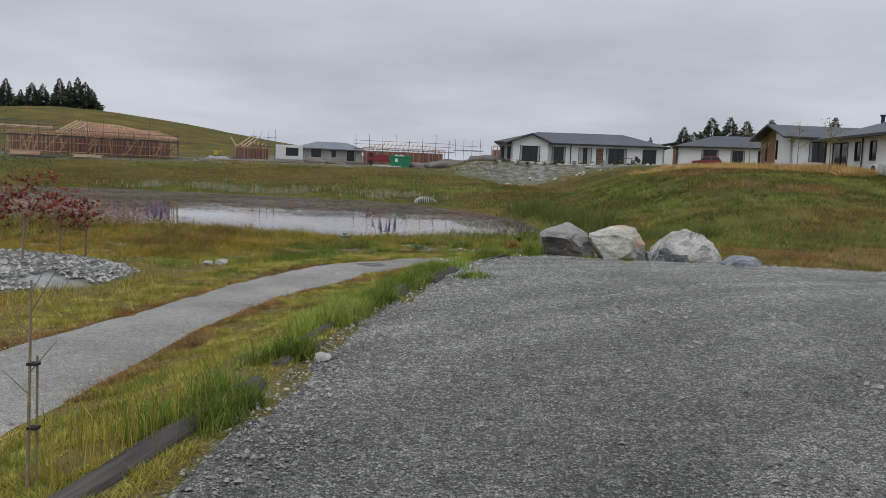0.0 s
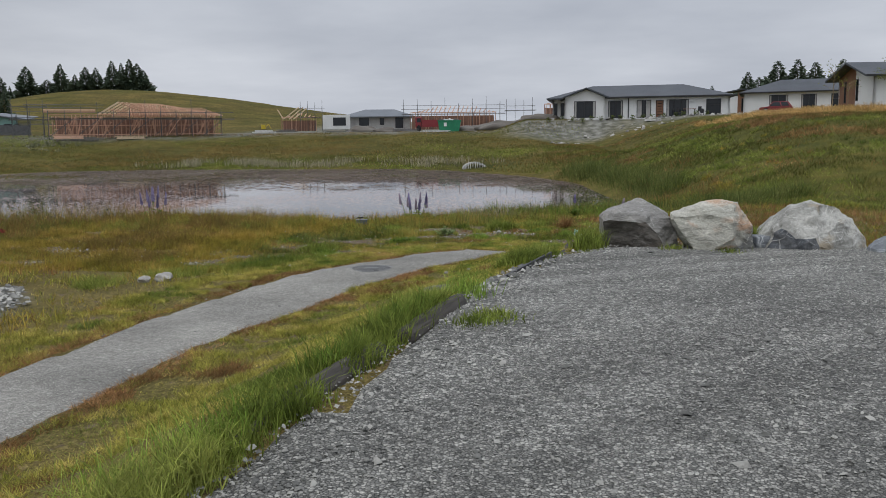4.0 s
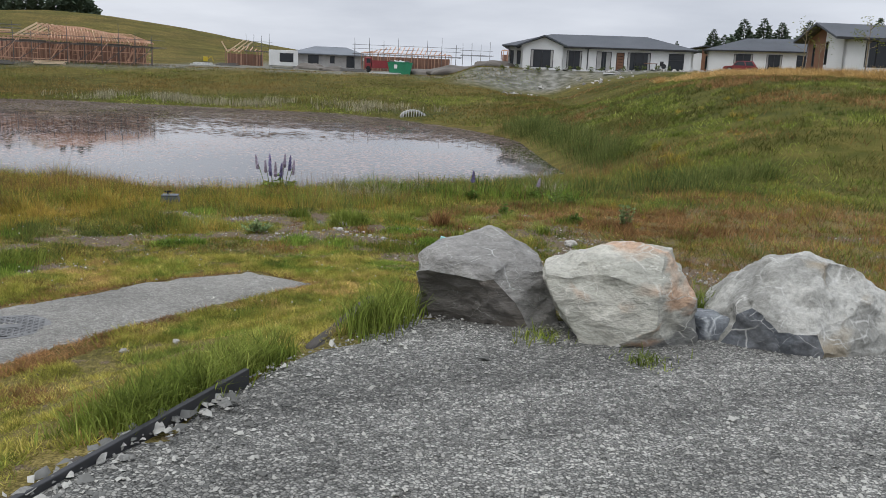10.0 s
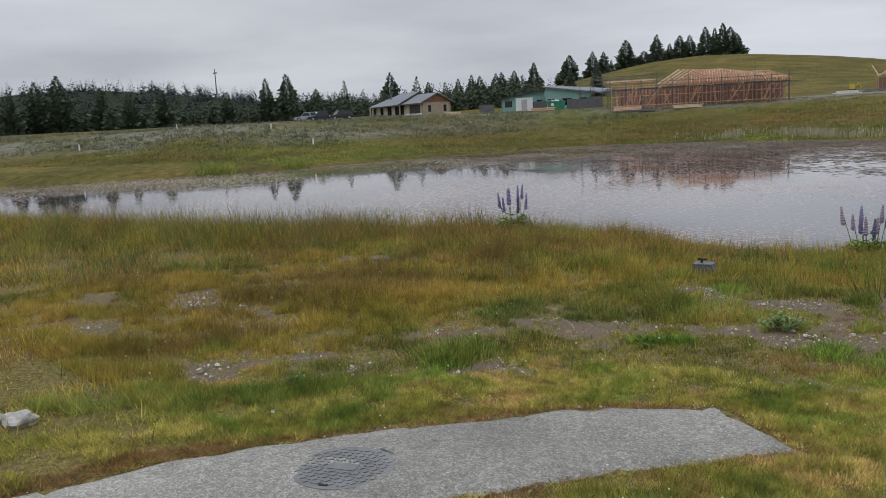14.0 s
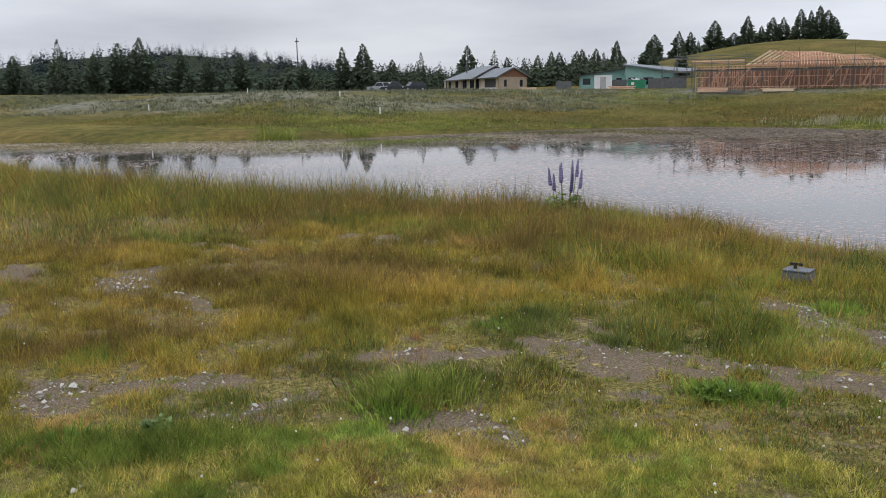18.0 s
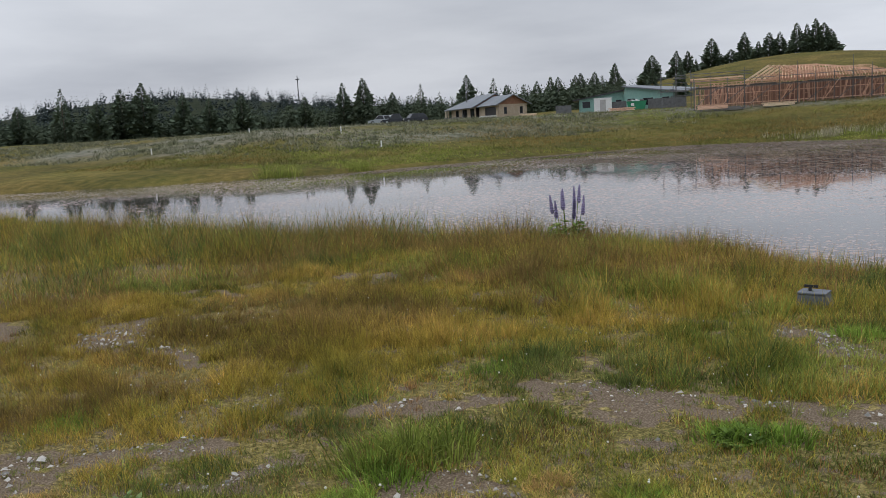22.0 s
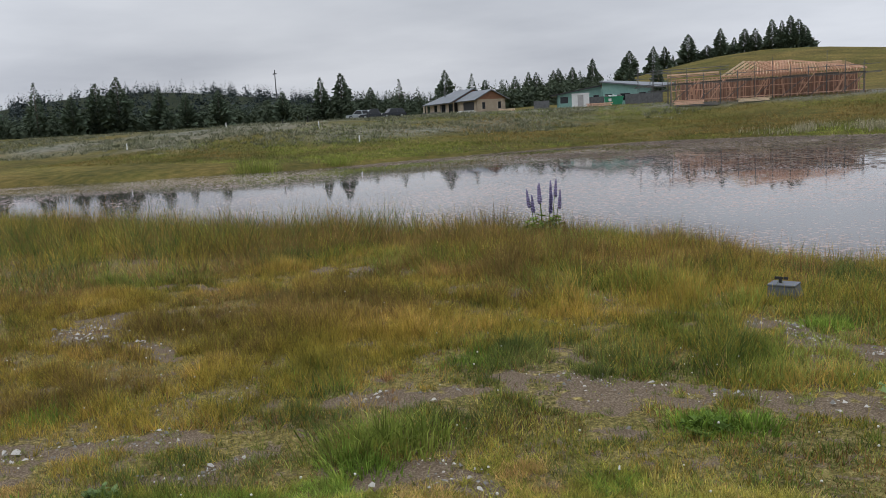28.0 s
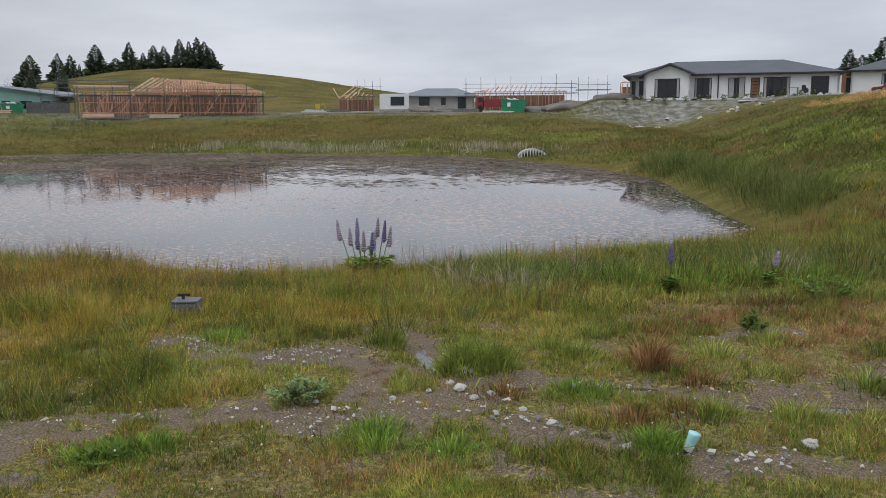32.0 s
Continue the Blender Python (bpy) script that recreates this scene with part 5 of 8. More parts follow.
rush_bed("grass_clump", [(-1.5, 19.12), (-1.38, 19.2), (-1.24, 19.32), (-0.12, 19.62), (0.0, 19.5), (1.05, 20.62), (1.2, 20.58), (-2.0, 21.8), (-1.92, 21.9), (0.42, 19.5), (-0.05, 19.72)], 260, 0.09, 0.13, M_FRESH, "low fresh green tuft on the flat")
rush_bed("grass_clump", [(2.1, 21.7), (1.05, 21.5), (2.4, 20.3), (1.9, 20.25), (3.0, 21.0), (0.85, 21.75), (2.6, 22.2), (3.4, 21.9), (1.2, 22.3), (-0.5, 21.75), (-0.25, 21.85)], 240, 0.1, 0.17, M_LUSH, "green tuft of grass on the wet flat")
rush_bed("grass_clump", [(1.42, 20.1), (2.75, 22.2), (2.2, 22.9), (3.3, 22.6), (0.6, 20.5), (1.9, 20.95), (4.2, 21.4), (1.75, 20.3)], 200, 0.09, 0.13, M_RUST, "rust-red tuft of sorrel on the wet flat")

rush_bed("rushes", [(6.0, 29.4), (6.6, 29.3), (7.2, 29.6), (7.8, 30.0), (8.4, 30.4), (9.0, 30.6)], 420, 0.4, 0.62, M_DARKG, "dark green bank of rushes on the wet flat")
rush_bed("rushes", [(0.2, 25.4), (0.8, 25.2), (1.5, 24.9), (2.2, 25.0), (2.9, 25.3), (3.7, 25.2)], 260, 0.25, 0.42, M_FRESH, "long bright green grass near the pond")
rush_bed("pale_grass", [(0.3, 24.6), (0.9, 25.6), (3.4, 26.0), (-0.4, 24.9)], 170, 0.2, 0.5, M_PALE, "pale dry seeding grass near the pond")

# tufts of many sizes over the flat, the slope and the shore
def tufts(x, y, per, tall, choice, name="grass_tufts"):
    for k, (mat, label) in enumerate(((M_DARKG, "dark green tufts"), (M_LUSH, "bright green tufts"), (M_MEADOW, "yellow-brown tufts"), (M_RUST, "rust-brown tufts"))):
        q = choice == k
        if not q.any():
            continue
        x0, y0, t0 = np.repeat(x[q], per), np.repeat(y[q], per), np.repeat(tall[q], per)
        dx, dy = rng.normal(0, 1, len(x0)) * t0 * 0.28, rng.normal(0, 1, len(x0)) * t0 * 0.28
        out = np.hypot(dx, dy) / (t0 * 0.6)
        blades(name, x0 + dx, y0 + dy, t0 * rng.uniform(0.35, 1.05, len(x0)) * np.clip(1.15 - 0.5 * out, 0.3, 1), rng.uniform(0.7, 1.4, len(x0)) * (0.003 + 0.012 * t0) * np.clip((y0 - 10) / 12, 0.6, 2.5), np.clip(0.2 + 0.6 * out + rng.normal(0, 0.2, len(x0)), 0, 1.2), mat, label + " of grass", "grass", np.arctan2(dy, dx), True)


def species(x, y, green=0.0):
    v = 0.5 + 1.6 * (fbm(x, y, 1.9, 67) - 0.5) - green + 0.2 * ss((x - 2) / 3) * (y < 25) + 0.15 * ss((-x - 0.5) / 3) + rng.normal(0, 0.09, len(x))
    return np.digitize(v, (0.15, 0.55, 0.76))


gx, gy = scatter(1500, -8, 8.5, 15.4, 23.5, lambda x, y: off_hard(x, y, 0.15) * (1 - mown(x, y)) * np.clip(1.1 - bare_soil(x, y) * 2.0, 0.1, 1) * np.clip((fbm(x, y, 1.0, 68) - 0.3) * 3, 0.15, 1))
tufts(gx, gy, 60, rng.gamma(5, 0.014, len(gx)) + 0.03, species(gx, gy, 0.06))
gx, gy = scatter(9000, -7, 5, 15.6, 22.2, lambda x, y: off_hard(x, y, 0.15) * np.clip(bare_soil(x, y) - 0.15, 0, 0.6) * (fbm(x, y, 0.4, 77) > 0.42))
tufts(gx, gy, 36, rng.gamma(4, 0.009, len(gx)) + 0.02, species(gx, gy, 0.05), "soil_tufts")
gx, gy = scatter(1500, -22, 9, 19, 34, lambda x, y: off_hard(x, y, 0.15) * tall_zone(x, y))
tufts(gx, gy, 70, np.minimum(rng.gamma(6, 0.04, len(gx)) + 0.07, 0.45), species(gx, gy, 0.14), "shore_tufts")
gx, gy = scatter(1900, 3, 26, 17, 55, lambda x, y: (signed(SHORE, x, y) > 0.3) * (signed(PAD, x, y) > 0.5) * np.clip((fbm(x, y, 2.6, 69) - 0.42) * 5, 0, 1) * np.clip(1.5 - (x - 4) / 16, 0.2, 1))
tufts(gx, gy, 55, np.minimum(rng.gamma(5, 0.03, len(gx)) + 0.06, 0.3), species(gx, gy, 0.22), "slope_tufts")

# far banks and slopes: coarse tufts
gx, gy = scatter(520000, -75, 8, 26, 112, lambda x, y: (signed(SHORE, x, y) > 0.1) * (y > np.interp(x, [-75, -45, 8], [34, 50, 60])) * np.clip(1.7 * fbm(x, y, 5, 91) - 0.2, 0.15, 1) * np.clip(1.2 - signed(SHORE, x, y) / 45, 0.15, 1))
d = signed(SHORE, gx, gy)
pick = fbm(gx, gy, 9, 92) + rng.normal(0, 0.10, len(gx)) - 0.14 * (1 - ss((d - 1.5) / 3))
for low, high, mat, label in ((-9, 0.36, M_LUSH, "green rough grass on the far bank"), (0.36, 0.62, M_OLIVE, "rough olive grass on the far bank"), (0.62, 9, M_SORREL, "reddish-brown rough grass on the far bank")):
    k = (pick >= low) & (pick < high)
    blades("bank_grass", gx[k], gy[k], rng.uniform(0.06, 0.24, k.sum()), rng.uniform(0.025, 0.06, k.sum()), rng.uniform(0.3, 1.0, k.sum()), mat, label, short=True)
gx, gy = scatter(24000, -34, 3, 70, 82, lambda x, y: (np.abs(signed(SHORE, x, y) - 3.2) < 2.2) * np.clip((fbm(x, y, 2.2, 93) - 0.48) * 5, 0, 1))
blades("pale_grass", gx, gy, rng.uniform(0.3, 0.75, len(gx)), rng.uniform(0.02, 0.04, len(gx)), rng.uniform(0.1, 0.6, len(gx)), M_PALE, "pale dry grass at the foot of the far bank")
gx, gy = scatter(640000, 3, 40, 16, 86, lambda x, y: (signed(SHORE, x, y) > 0.2) * (signed(PAD, x, y) > 0.4) * np.clip((fbm(x, y, 1.3, 95) - 0.3) * 3.2, 0.1, 1) * np.clip(1.3 - (y - 16) / 55, 0.22, 1) * np.clip(1.4 - (x - 4) / 30, 0.15, 1))
pick = 0.5 + 1.3 * (fbm(gx, gy, 3.2, 96) - 0.5) + rng.normal(0, 0.07, len(gx)) - 0.30 * ss((gy - 22) / 7) + 0.18
for low, high, mat, label in ((-9, 0.20, M_LUSH, "green grass on the slope"), (0.20, 0.56, M_OLIVE, "olive grass on the slope"), (0.56, 9, M_RUST, "rust-brown grass on the wet flat")):
    k = (pick >= low) & (pick < high)
    far_k = np.clip((gy[k] - 14) / 30, 0.25, 1)
    blades("slope_grass", gx[k], gy[k], rng.uniform(0.06, 0.26, k.sum()) * (0.6 + 0.8 * fbm(gx[k], gy[k], 2.2, 98)), rng.uniform(0.014, 0.045, k.sum()) * far_k, rng.uniform(0.4, 1.2, k.sum()), mat, label, short=True)
# silvery low shrubs on the stony western bank
gx, gy = scatter(9000, -125, -40, 22, 100, lambda x, y: (signed(SHORE, x, y) > 13) * (signed(SHORE, x, y) < 52) * np.clip(3.2 * fbm(x, y, 7, 97) - 1.1, 0.03, 1) * ss((-x - 44) / 10))
big = np.repeat(rng.uniform(0.25, 0.6, len(gx)), 12)
x0, y0 = np.repeat(gx, 12), np.repeat(gy, 12)
dx, dy = rng.normal(0, 0.4, len(x0)) * big, rng.normal(0, 0.4, len(x0)) * big
blades("groundcover", x0 + dx, y0 + dy, big * rng.uniform(0.4, 1.0, len(x0)), rng.uniform(0.05, 0.12, len(x0)), rng.uniform(0.3, 1.0, len(x0)), M_SILVERSHRUB, "silvery low scrub on the stony bank", "scrub", np.arctan2(dy, dx), True)


# ---- stones ----
STONE_V = np.array([(1, 0, 0), (-0.9, 0.2, 0), (0.1, 1, 0), (-0.1, -1, 0.1), (0.25, 0.1, 0.75), (-0.35, -0.1, 0.7), (0, 0, -0.6)])
STONE_F = np.array([(4, 0, 2), (4, 2, 5), (5, 2, 1), (5, 1, 3), (4, 5, 3), (4, 3, 0), (6, 2, 0), (6, 1, 2), (6, 3, 1), (6, 0, 3)])


def stones(name, x, y, size, mat, label, sink=0.25, category="gravel"):
    n = len(x)
    a = rng.uniform(0, 2 * np.pi, n)
    shape = rng.uniform(0.6, 1.25, (n, 1, 3)) * [1, 0.8, 0.75]
    v = STONE_V[None] * shape + rng.normal(0, 0.17, (n, 7, 3))
    c, s = np.cos(a)[:, None], np.sin(a)[:, None]
    v = np.stack([v[..., 0] * c - v[..., 1] * s, v[..., 0] * s + v[..., 1] * c, v[..., 2]], -1) * size[:, None, None]
    v += np.stack([x, y, height(x, y) + 0.02 + size * sink], -1)[:, None]
    loops = (STONE_F[:6].ravel()[None] + 7 * np.arange(n)[:, None]).ravel()
    return bulk(name, v.reshape(-1, 3), np.full(n * 6, 3), loops, mat, label, category)


gx, gy = scatter(112000, -1.2, 9, 1.6, 15.3, lambda x, y: (signed(PAD, x, y) < -0.02) * np.clip(1.3 - (x - 3) / 8, 0.3, 1) * np.where(signed(PAD, x, y) > -0.5, 1.0, 0.8) * np.clip(1.25 - (y - 2) / 22, 0.6, 1))
size = rng.gamma(4, 0.00125, len(gx)) + 0.0042
size *= np.where(signed(PAD, gx, gy) > -0.45, 1.25, 1.0)
stones("gravel", gx, gy, np.minimum(size, 0.024), M_PEBBLE, "loose grey crushed stones")
gx, gy = scatter(60000, -7.5, 8, 15.5, 22.5, lambda x, y: off_hard(x, y) * np.clip(bare_soil(x, y) * 1.8 - 0.5, 0, 1) * (np.clip((fbm(x, y, 0.5, 28) - 0.4) * 3, 0.12, 1) + spot(x, y, -1.15, 21.45, 0.3)))
bx, by = scatter(2600, -1.2, 11, 2.0, 15.2, lambda x, y: (signed(PAD, x, y) < -0.05) * np.clip(1.3 - (y - 2) / 16, 0.4, 1) * np.clip((fbm(x, y, 1.1, 39) - 0.25) * 2.5, 0.2, 1))
stones("gravel", bx, by, np.minimum(rng.gamma(3, 0.004, len(bx)) + 0.010, 0.034), M_PEBBLE, "larger pale stones among the crushed gravel", 0.2)
ex, ey = scatter(1100, 0.05, 1.2, 10.6, 13.4, lambda x, y: (signed(PAD, x, y) < -0.03) * (signed(PAD, x, y) > -0.2))
stones("edge_stones", ex, ey, np.minimum(rng.gamma(4, 0.005, len(ex)) + 0.010, 0.045), M_PEBBLE, "larger grey stones raked against the edging", 0.2, "stones")
px_, py_ = scatter(9000, -4, 1, 5, 18, lambda x, y: (signed(ROAD, x, y) < -0.02) * np.where(signed(ROAD, x, y) > -0.2, 0.7, 0.3))
stones("path_stones", px_, py_, rng.gamma(2, 0.0024, len(px_)) + 0.003, M_BIGPEB, "small loose stones on the footpath", 0.1, "gravel")
stones("soil_pebbles", gx, gy, np.minimum(rng.gamma(1.5, 0.0048, len(gx)) + 0.0035, 0.035), M_BIGPEB, "pale pebbles on the bare soil", 0.1, "pebbles")
gx, gy = scatter(9000, -9.2, -4.2, 10, 14.4, lambda x, y: (np.hypot((x + 6.7) / 2.3, (y - 12.2) / 2.0) + 0.25 * (fbm(x, y, 0.8, 34) - 0.5) < 0.98) * np.clip((fbm(x, y, 0.7, 35) - 0.3) * 5, 0.1, 1))
stones("bed_stones", gx, gy, rng.gamma(4, 0.0055, len(gx)) + 0.01, M_PEBBLE, "grey stones of the planted bed", 0.2, "stones")
gx, gy = scatter(900, 4, 27, 90, 105, lambda x, y: np.clip(fbm(x, y, 3, 99) * 2 - 0.8, 0, 1))
stones("yard_stones", gx, gy, rng.gamma(3, 0.05, len(gx)) + 0.05, M_BIGPEB, "grey stones of the house's gravel yard", 0.2, "stones")

# floating pond weed: thick under the far shore, thin and broken farther out
wx, wy = scatter(170000, -80, 7, 22, 75, lambda x, y: (signed(SHORE, x, y) < -0.2) * np.clip(1.25 * fbm(x, y * 2.2, 9, 111) + 0.75 * ss((y - 44) / 14) * ss((x + 42) / 12) + 0.62 * ss((6 + signed(SHORE, x, y)) / 5) * (y > 34) - 0.80, 0.0, 1))
n = len(wx)
r = rng.uniform(0.012, 0.03, n) + 0.11 * rng.uniform(0, 1, n) * ss((wy - 40) / 14)
ang = np.linspace(0, 2 * np.pi, 7)[:-1]
rad = r[:, None] * rng.uniform(0.5, 1.3, (n, 6))
v = np.stack([wx[:, None] + np.cos(ang) * rad * 2.0, wy[:, None] + np.sin(ang) * rad, water_level(wy[:, None] + np.sin(ang) * rad) + 0.004 + rng.uniform(0, 0.012, (n, 1))], -1)
bulk("pond_weed", v.reshape(-1, 3), np.full(n, 6), np.arange(6 * n), M_WEED, "brown floating weed on the pond", "pond weed")


def zat(x, y):
    return float(height(np.array([x]), np.array([y]))[0])


# ---- boulders at the end of the gravel ----
def boulder(x, y, half, planes, seed, mat, label, turn=0.0, sink=0.1, rough=0.05, scoop=(), facets=16, broken=None):
    """A stone split along planes into flat faces with crisp ridges; faces of the last `broken` planes show fresh rock."""
    bm = bmesh.new()
    bmesh.ops.create_icosphere(bm, subdivisions=4, radius=1.0)
    off = Vector((seed * 3.1, seed * 1.7, seed * 0.9))
    rand = random.Random(seed)
    for v in bm.verts:
        d = v.co.normalized()
        k = (abs(d.x) ** 3.2 + abs(d.y) ** 3.2 + abs(d.z) ** 3.2) ** (-1 / 3.2)
        v.co = Vector((d.x * k * half[0] * 1.08, d.y * k * half[1] * 1.08, d.z * k * half[2] * 1.12 + half[2] - sink))

    def cut(n, dist, fresh):
        bmesh.ops.bisect_plane(bm, geom=bm.verts[:] + bm.edges[:] + bm.faces[:], dist=1e-5, plane_co=n * dist, plane_no=n, clear_outer=True)
        rim = [e for e in bm.edges if e.is_boundary]
        if rim:
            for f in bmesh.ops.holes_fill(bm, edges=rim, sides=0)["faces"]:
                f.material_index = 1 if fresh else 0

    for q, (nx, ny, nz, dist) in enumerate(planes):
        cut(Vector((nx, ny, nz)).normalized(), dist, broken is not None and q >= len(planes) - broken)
    for _ in range(facets):
        n = Vector((rand.uniform(-1, 1), rand.uniform(-1, 0.6), rand.uniform(-0.2, 1))).normalized()
        cut(n, max(v.co.dot(n) for v in bm.verts) - rand.uniform(0.012, 0.045) * half[0] * 2, False)
    bmesh.ops.remove_doubles(bm, verts=bm.verts, dist=0.004)
    bm.normal_update()
    for e in bm.edges:
        e.smooth = not (len(e.link_faces) == 2 and e.calc_face_angle(0.0) > radians(17))
    for size in (0.25, 0.12, 0.07, 0.045, 0.035):
        bmesh.ops.triangulate(bm, faces=bm.faces)
        bmesh.ops.subdivide_edges(bm, edges=[e for e in bm.edges if e.calc_length() > size], cuts=1)
    bmesh.ops.triangulate(bm, faces=bm.faces)
    for v in bm.verts:
        p, d = v.co.copy(), (v.co - Vector((0, 0, half[2] * 0.7))).normalized()
        q = p * 3.2 + off
        for sx, sz, rx, rz, depth in scoop:
            k = max(0.0, 1 - ((p.x - sx) / rx) ** 2 - ((p.z - sz) / rz) ** 2)
            if p.y < 0:
                p.y += depth * k**0.6
        p += d * (noise.fractal(q, 0.9, 2.1, 4) * rough * 0.7)
        cell = noise.voronoi(p * 5.5 + off)[0]
        p += d * (min(cell[1] - cell[0], 0.2) - 0.1) * rough * 0.9
        p += d * noise.fractal(q * 4.5, 1.0, 2.0, 3) * rough * 0.16
        v.co = p
    ob = part("boulder", bm, M_ROCK[mat], smooth=True)
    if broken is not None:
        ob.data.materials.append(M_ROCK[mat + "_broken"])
    ob.matrix_basis = pose(x, y, zat(x, y) if y > 15.6 else 0.25, 0, 0, turn) @ Matrix.Diagonal((1, 1, 0.93, 1))
    return tagged(ob, label, "boulder", "boulders edging the gravel")


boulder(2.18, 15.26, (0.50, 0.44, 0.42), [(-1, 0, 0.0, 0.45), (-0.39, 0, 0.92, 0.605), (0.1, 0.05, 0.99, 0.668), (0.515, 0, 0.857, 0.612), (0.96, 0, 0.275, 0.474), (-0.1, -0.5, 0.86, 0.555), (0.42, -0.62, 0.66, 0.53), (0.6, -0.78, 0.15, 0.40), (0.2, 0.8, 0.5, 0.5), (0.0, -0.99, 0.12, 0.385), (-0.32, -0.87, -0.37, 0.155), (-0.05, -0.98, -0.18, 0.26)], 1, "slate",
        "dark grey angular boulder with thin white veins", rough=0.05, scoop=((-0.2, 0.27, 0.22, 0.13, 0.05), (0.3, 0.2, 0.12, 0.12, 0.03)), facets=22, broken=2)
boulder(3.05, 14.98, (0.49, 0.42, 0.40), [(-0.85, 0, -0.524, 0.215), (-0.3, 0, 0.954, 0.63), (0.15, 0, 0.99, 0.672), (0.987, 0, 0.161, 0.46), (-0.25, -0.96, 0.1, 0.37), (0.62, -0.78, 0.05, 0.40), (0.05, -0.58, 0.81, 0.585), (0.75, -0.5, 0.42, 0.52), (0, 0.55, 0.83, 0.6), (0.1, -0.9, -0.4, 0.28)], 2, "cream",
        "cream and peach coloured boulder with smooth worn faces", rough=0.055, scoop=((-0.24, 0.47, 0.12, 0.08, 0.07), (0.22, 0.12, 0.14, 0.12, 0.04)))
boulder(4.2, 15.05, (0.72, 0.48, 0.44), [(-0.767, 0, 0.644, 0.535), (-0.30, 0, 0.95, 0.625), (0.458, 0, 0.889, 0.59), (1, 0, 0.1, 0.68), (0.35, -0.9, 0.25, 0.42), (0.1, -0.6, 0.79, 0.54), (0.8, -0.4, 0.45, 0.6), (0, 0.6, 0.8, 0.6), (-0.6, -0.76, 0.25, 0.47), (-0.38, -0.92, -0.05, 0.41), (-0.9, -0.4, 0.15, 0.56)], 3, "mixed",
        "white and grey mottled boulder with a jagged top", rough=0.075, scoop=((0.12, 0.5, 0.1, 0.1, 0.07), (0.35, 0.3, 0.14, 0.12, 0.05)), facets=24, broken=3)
boulder(5.0, 14.42, (0.28, 0.27, 0.2), [(0, 0, 1, 0.24), (-0.6, 0, 0.8, 0.26)], 4, "blue", "small rounded blue-grey boulder with pale veins", sink=0.14, rough=0.025)
boulder(3.62, 15.05, (0.13, 0.13, 0.14), [(0, 0, 1, 0.2)], 5, "blue", "small grey rock wedged between two boulders", sink=0.04, rough=0.03)


# ---- timber edging along the gravel ----
def log(a, b, r, seed, label, lift=0.05, level=None):
    (ax, ay), (bx, by) = a, b
    za, zb = level or (zat(ax, ay), zat(bx, by))
    long = math.hypot(bx - ax, by - ay)
    bm = bmesh.new()
    rings = []
    count = max(6, int(long / 0.1))
    for k in range(count + 1):
        s = k / count
        rr = r * (0.93 + 0.12 * noise.noise(Vector((seed, s * 4, 0)))) * (0.9 if k in (0, count) else 1)
        ring = []
        for j in range(14):
            t = 2 * math.pi * j / 14
            w = rr * (1 + 0.10 * noise.noise(Vector((math.cos(t) * 2 + seed, math.sin(t) * 2, s * 1.2))) + 0.03 * noise.noise(Vector((j * 3.0, s * 9, seed))))
            ring.append(bm.verts.new((s * long, math.cos(t) * w, math.sin(t) * w)))
        rings.append(ring)
    for p, q in zip(rings, rings[1:]):
        for j in range(14):
            bm.faces.new((p[j], p[(j + 1) % 14], q[(j + 1) % 14], q[j]))
    bm.faces.new(rings[0][::-1])
    bm.faces.new(rings[-1])
    ob = part("edging_log", bm, M_TIMBER, smooth=True)
    tilt = math.degrees(math.atan2(zb - za, long))
    ob.matrix_basis = pose(ax, ay, za + lift, 0, -tilt, math.degrees(math.atan2(by - ay, bx - ax)))
    return tagged(ob, label, "log", "logs edging the gravel")


log((-1.45, 2.75), (-0.88, 5.42), 0.075, 1, "blackened round timber edging log beside the gravel", 0.0)
log((-0.87, 5.85), (-0.68, 6.5), 0.05, 2, "short blackened edging log half hidden in grass", 0.0)
log((-0.84, 6.6), (-0.71, 7.2), 0.05, 3, "dark edging log sunk in gravel and grass", -0.005)
log((-0.70, 7.22), (-0.45, 8.28), 0.04, 5, "thin dark edging log sunk in the gravel", 0.0)
log((-0.46, 8.24), (-0.14, 9.3), 0.085, 7, "blackened timber edging log with a broken end", 0.0)
log((-0.04, 9.5), (0.22, 10.7), 0.085, 4, "weathered grey-brown round edging log with a sawn end", 0.015)
board = thing("edging_board", 0.36, 11.4, zat(0.36, 11.4), math.degrees(math.atan2(2.2, 0.66)), "thin black edging board along the gravel", "edging board")
part("plank", boxes((0, 2.3, -0.014, 0.014, -0.12, 0.025), bevel=0.004), M_TRIM, board)
for u in (0.3, 1.2, 2.1):
    part("peg", boxes((u, u + 0.05, 0.015, 0.05, -0.2, 0.015), bevel=0.004), M_TIMBER, board)
log((1.18, 14.3), (1.36, 15.7), 0.07, 6, "grey weathered log end behind the boulder", -0.005, (0.26, 0.22))


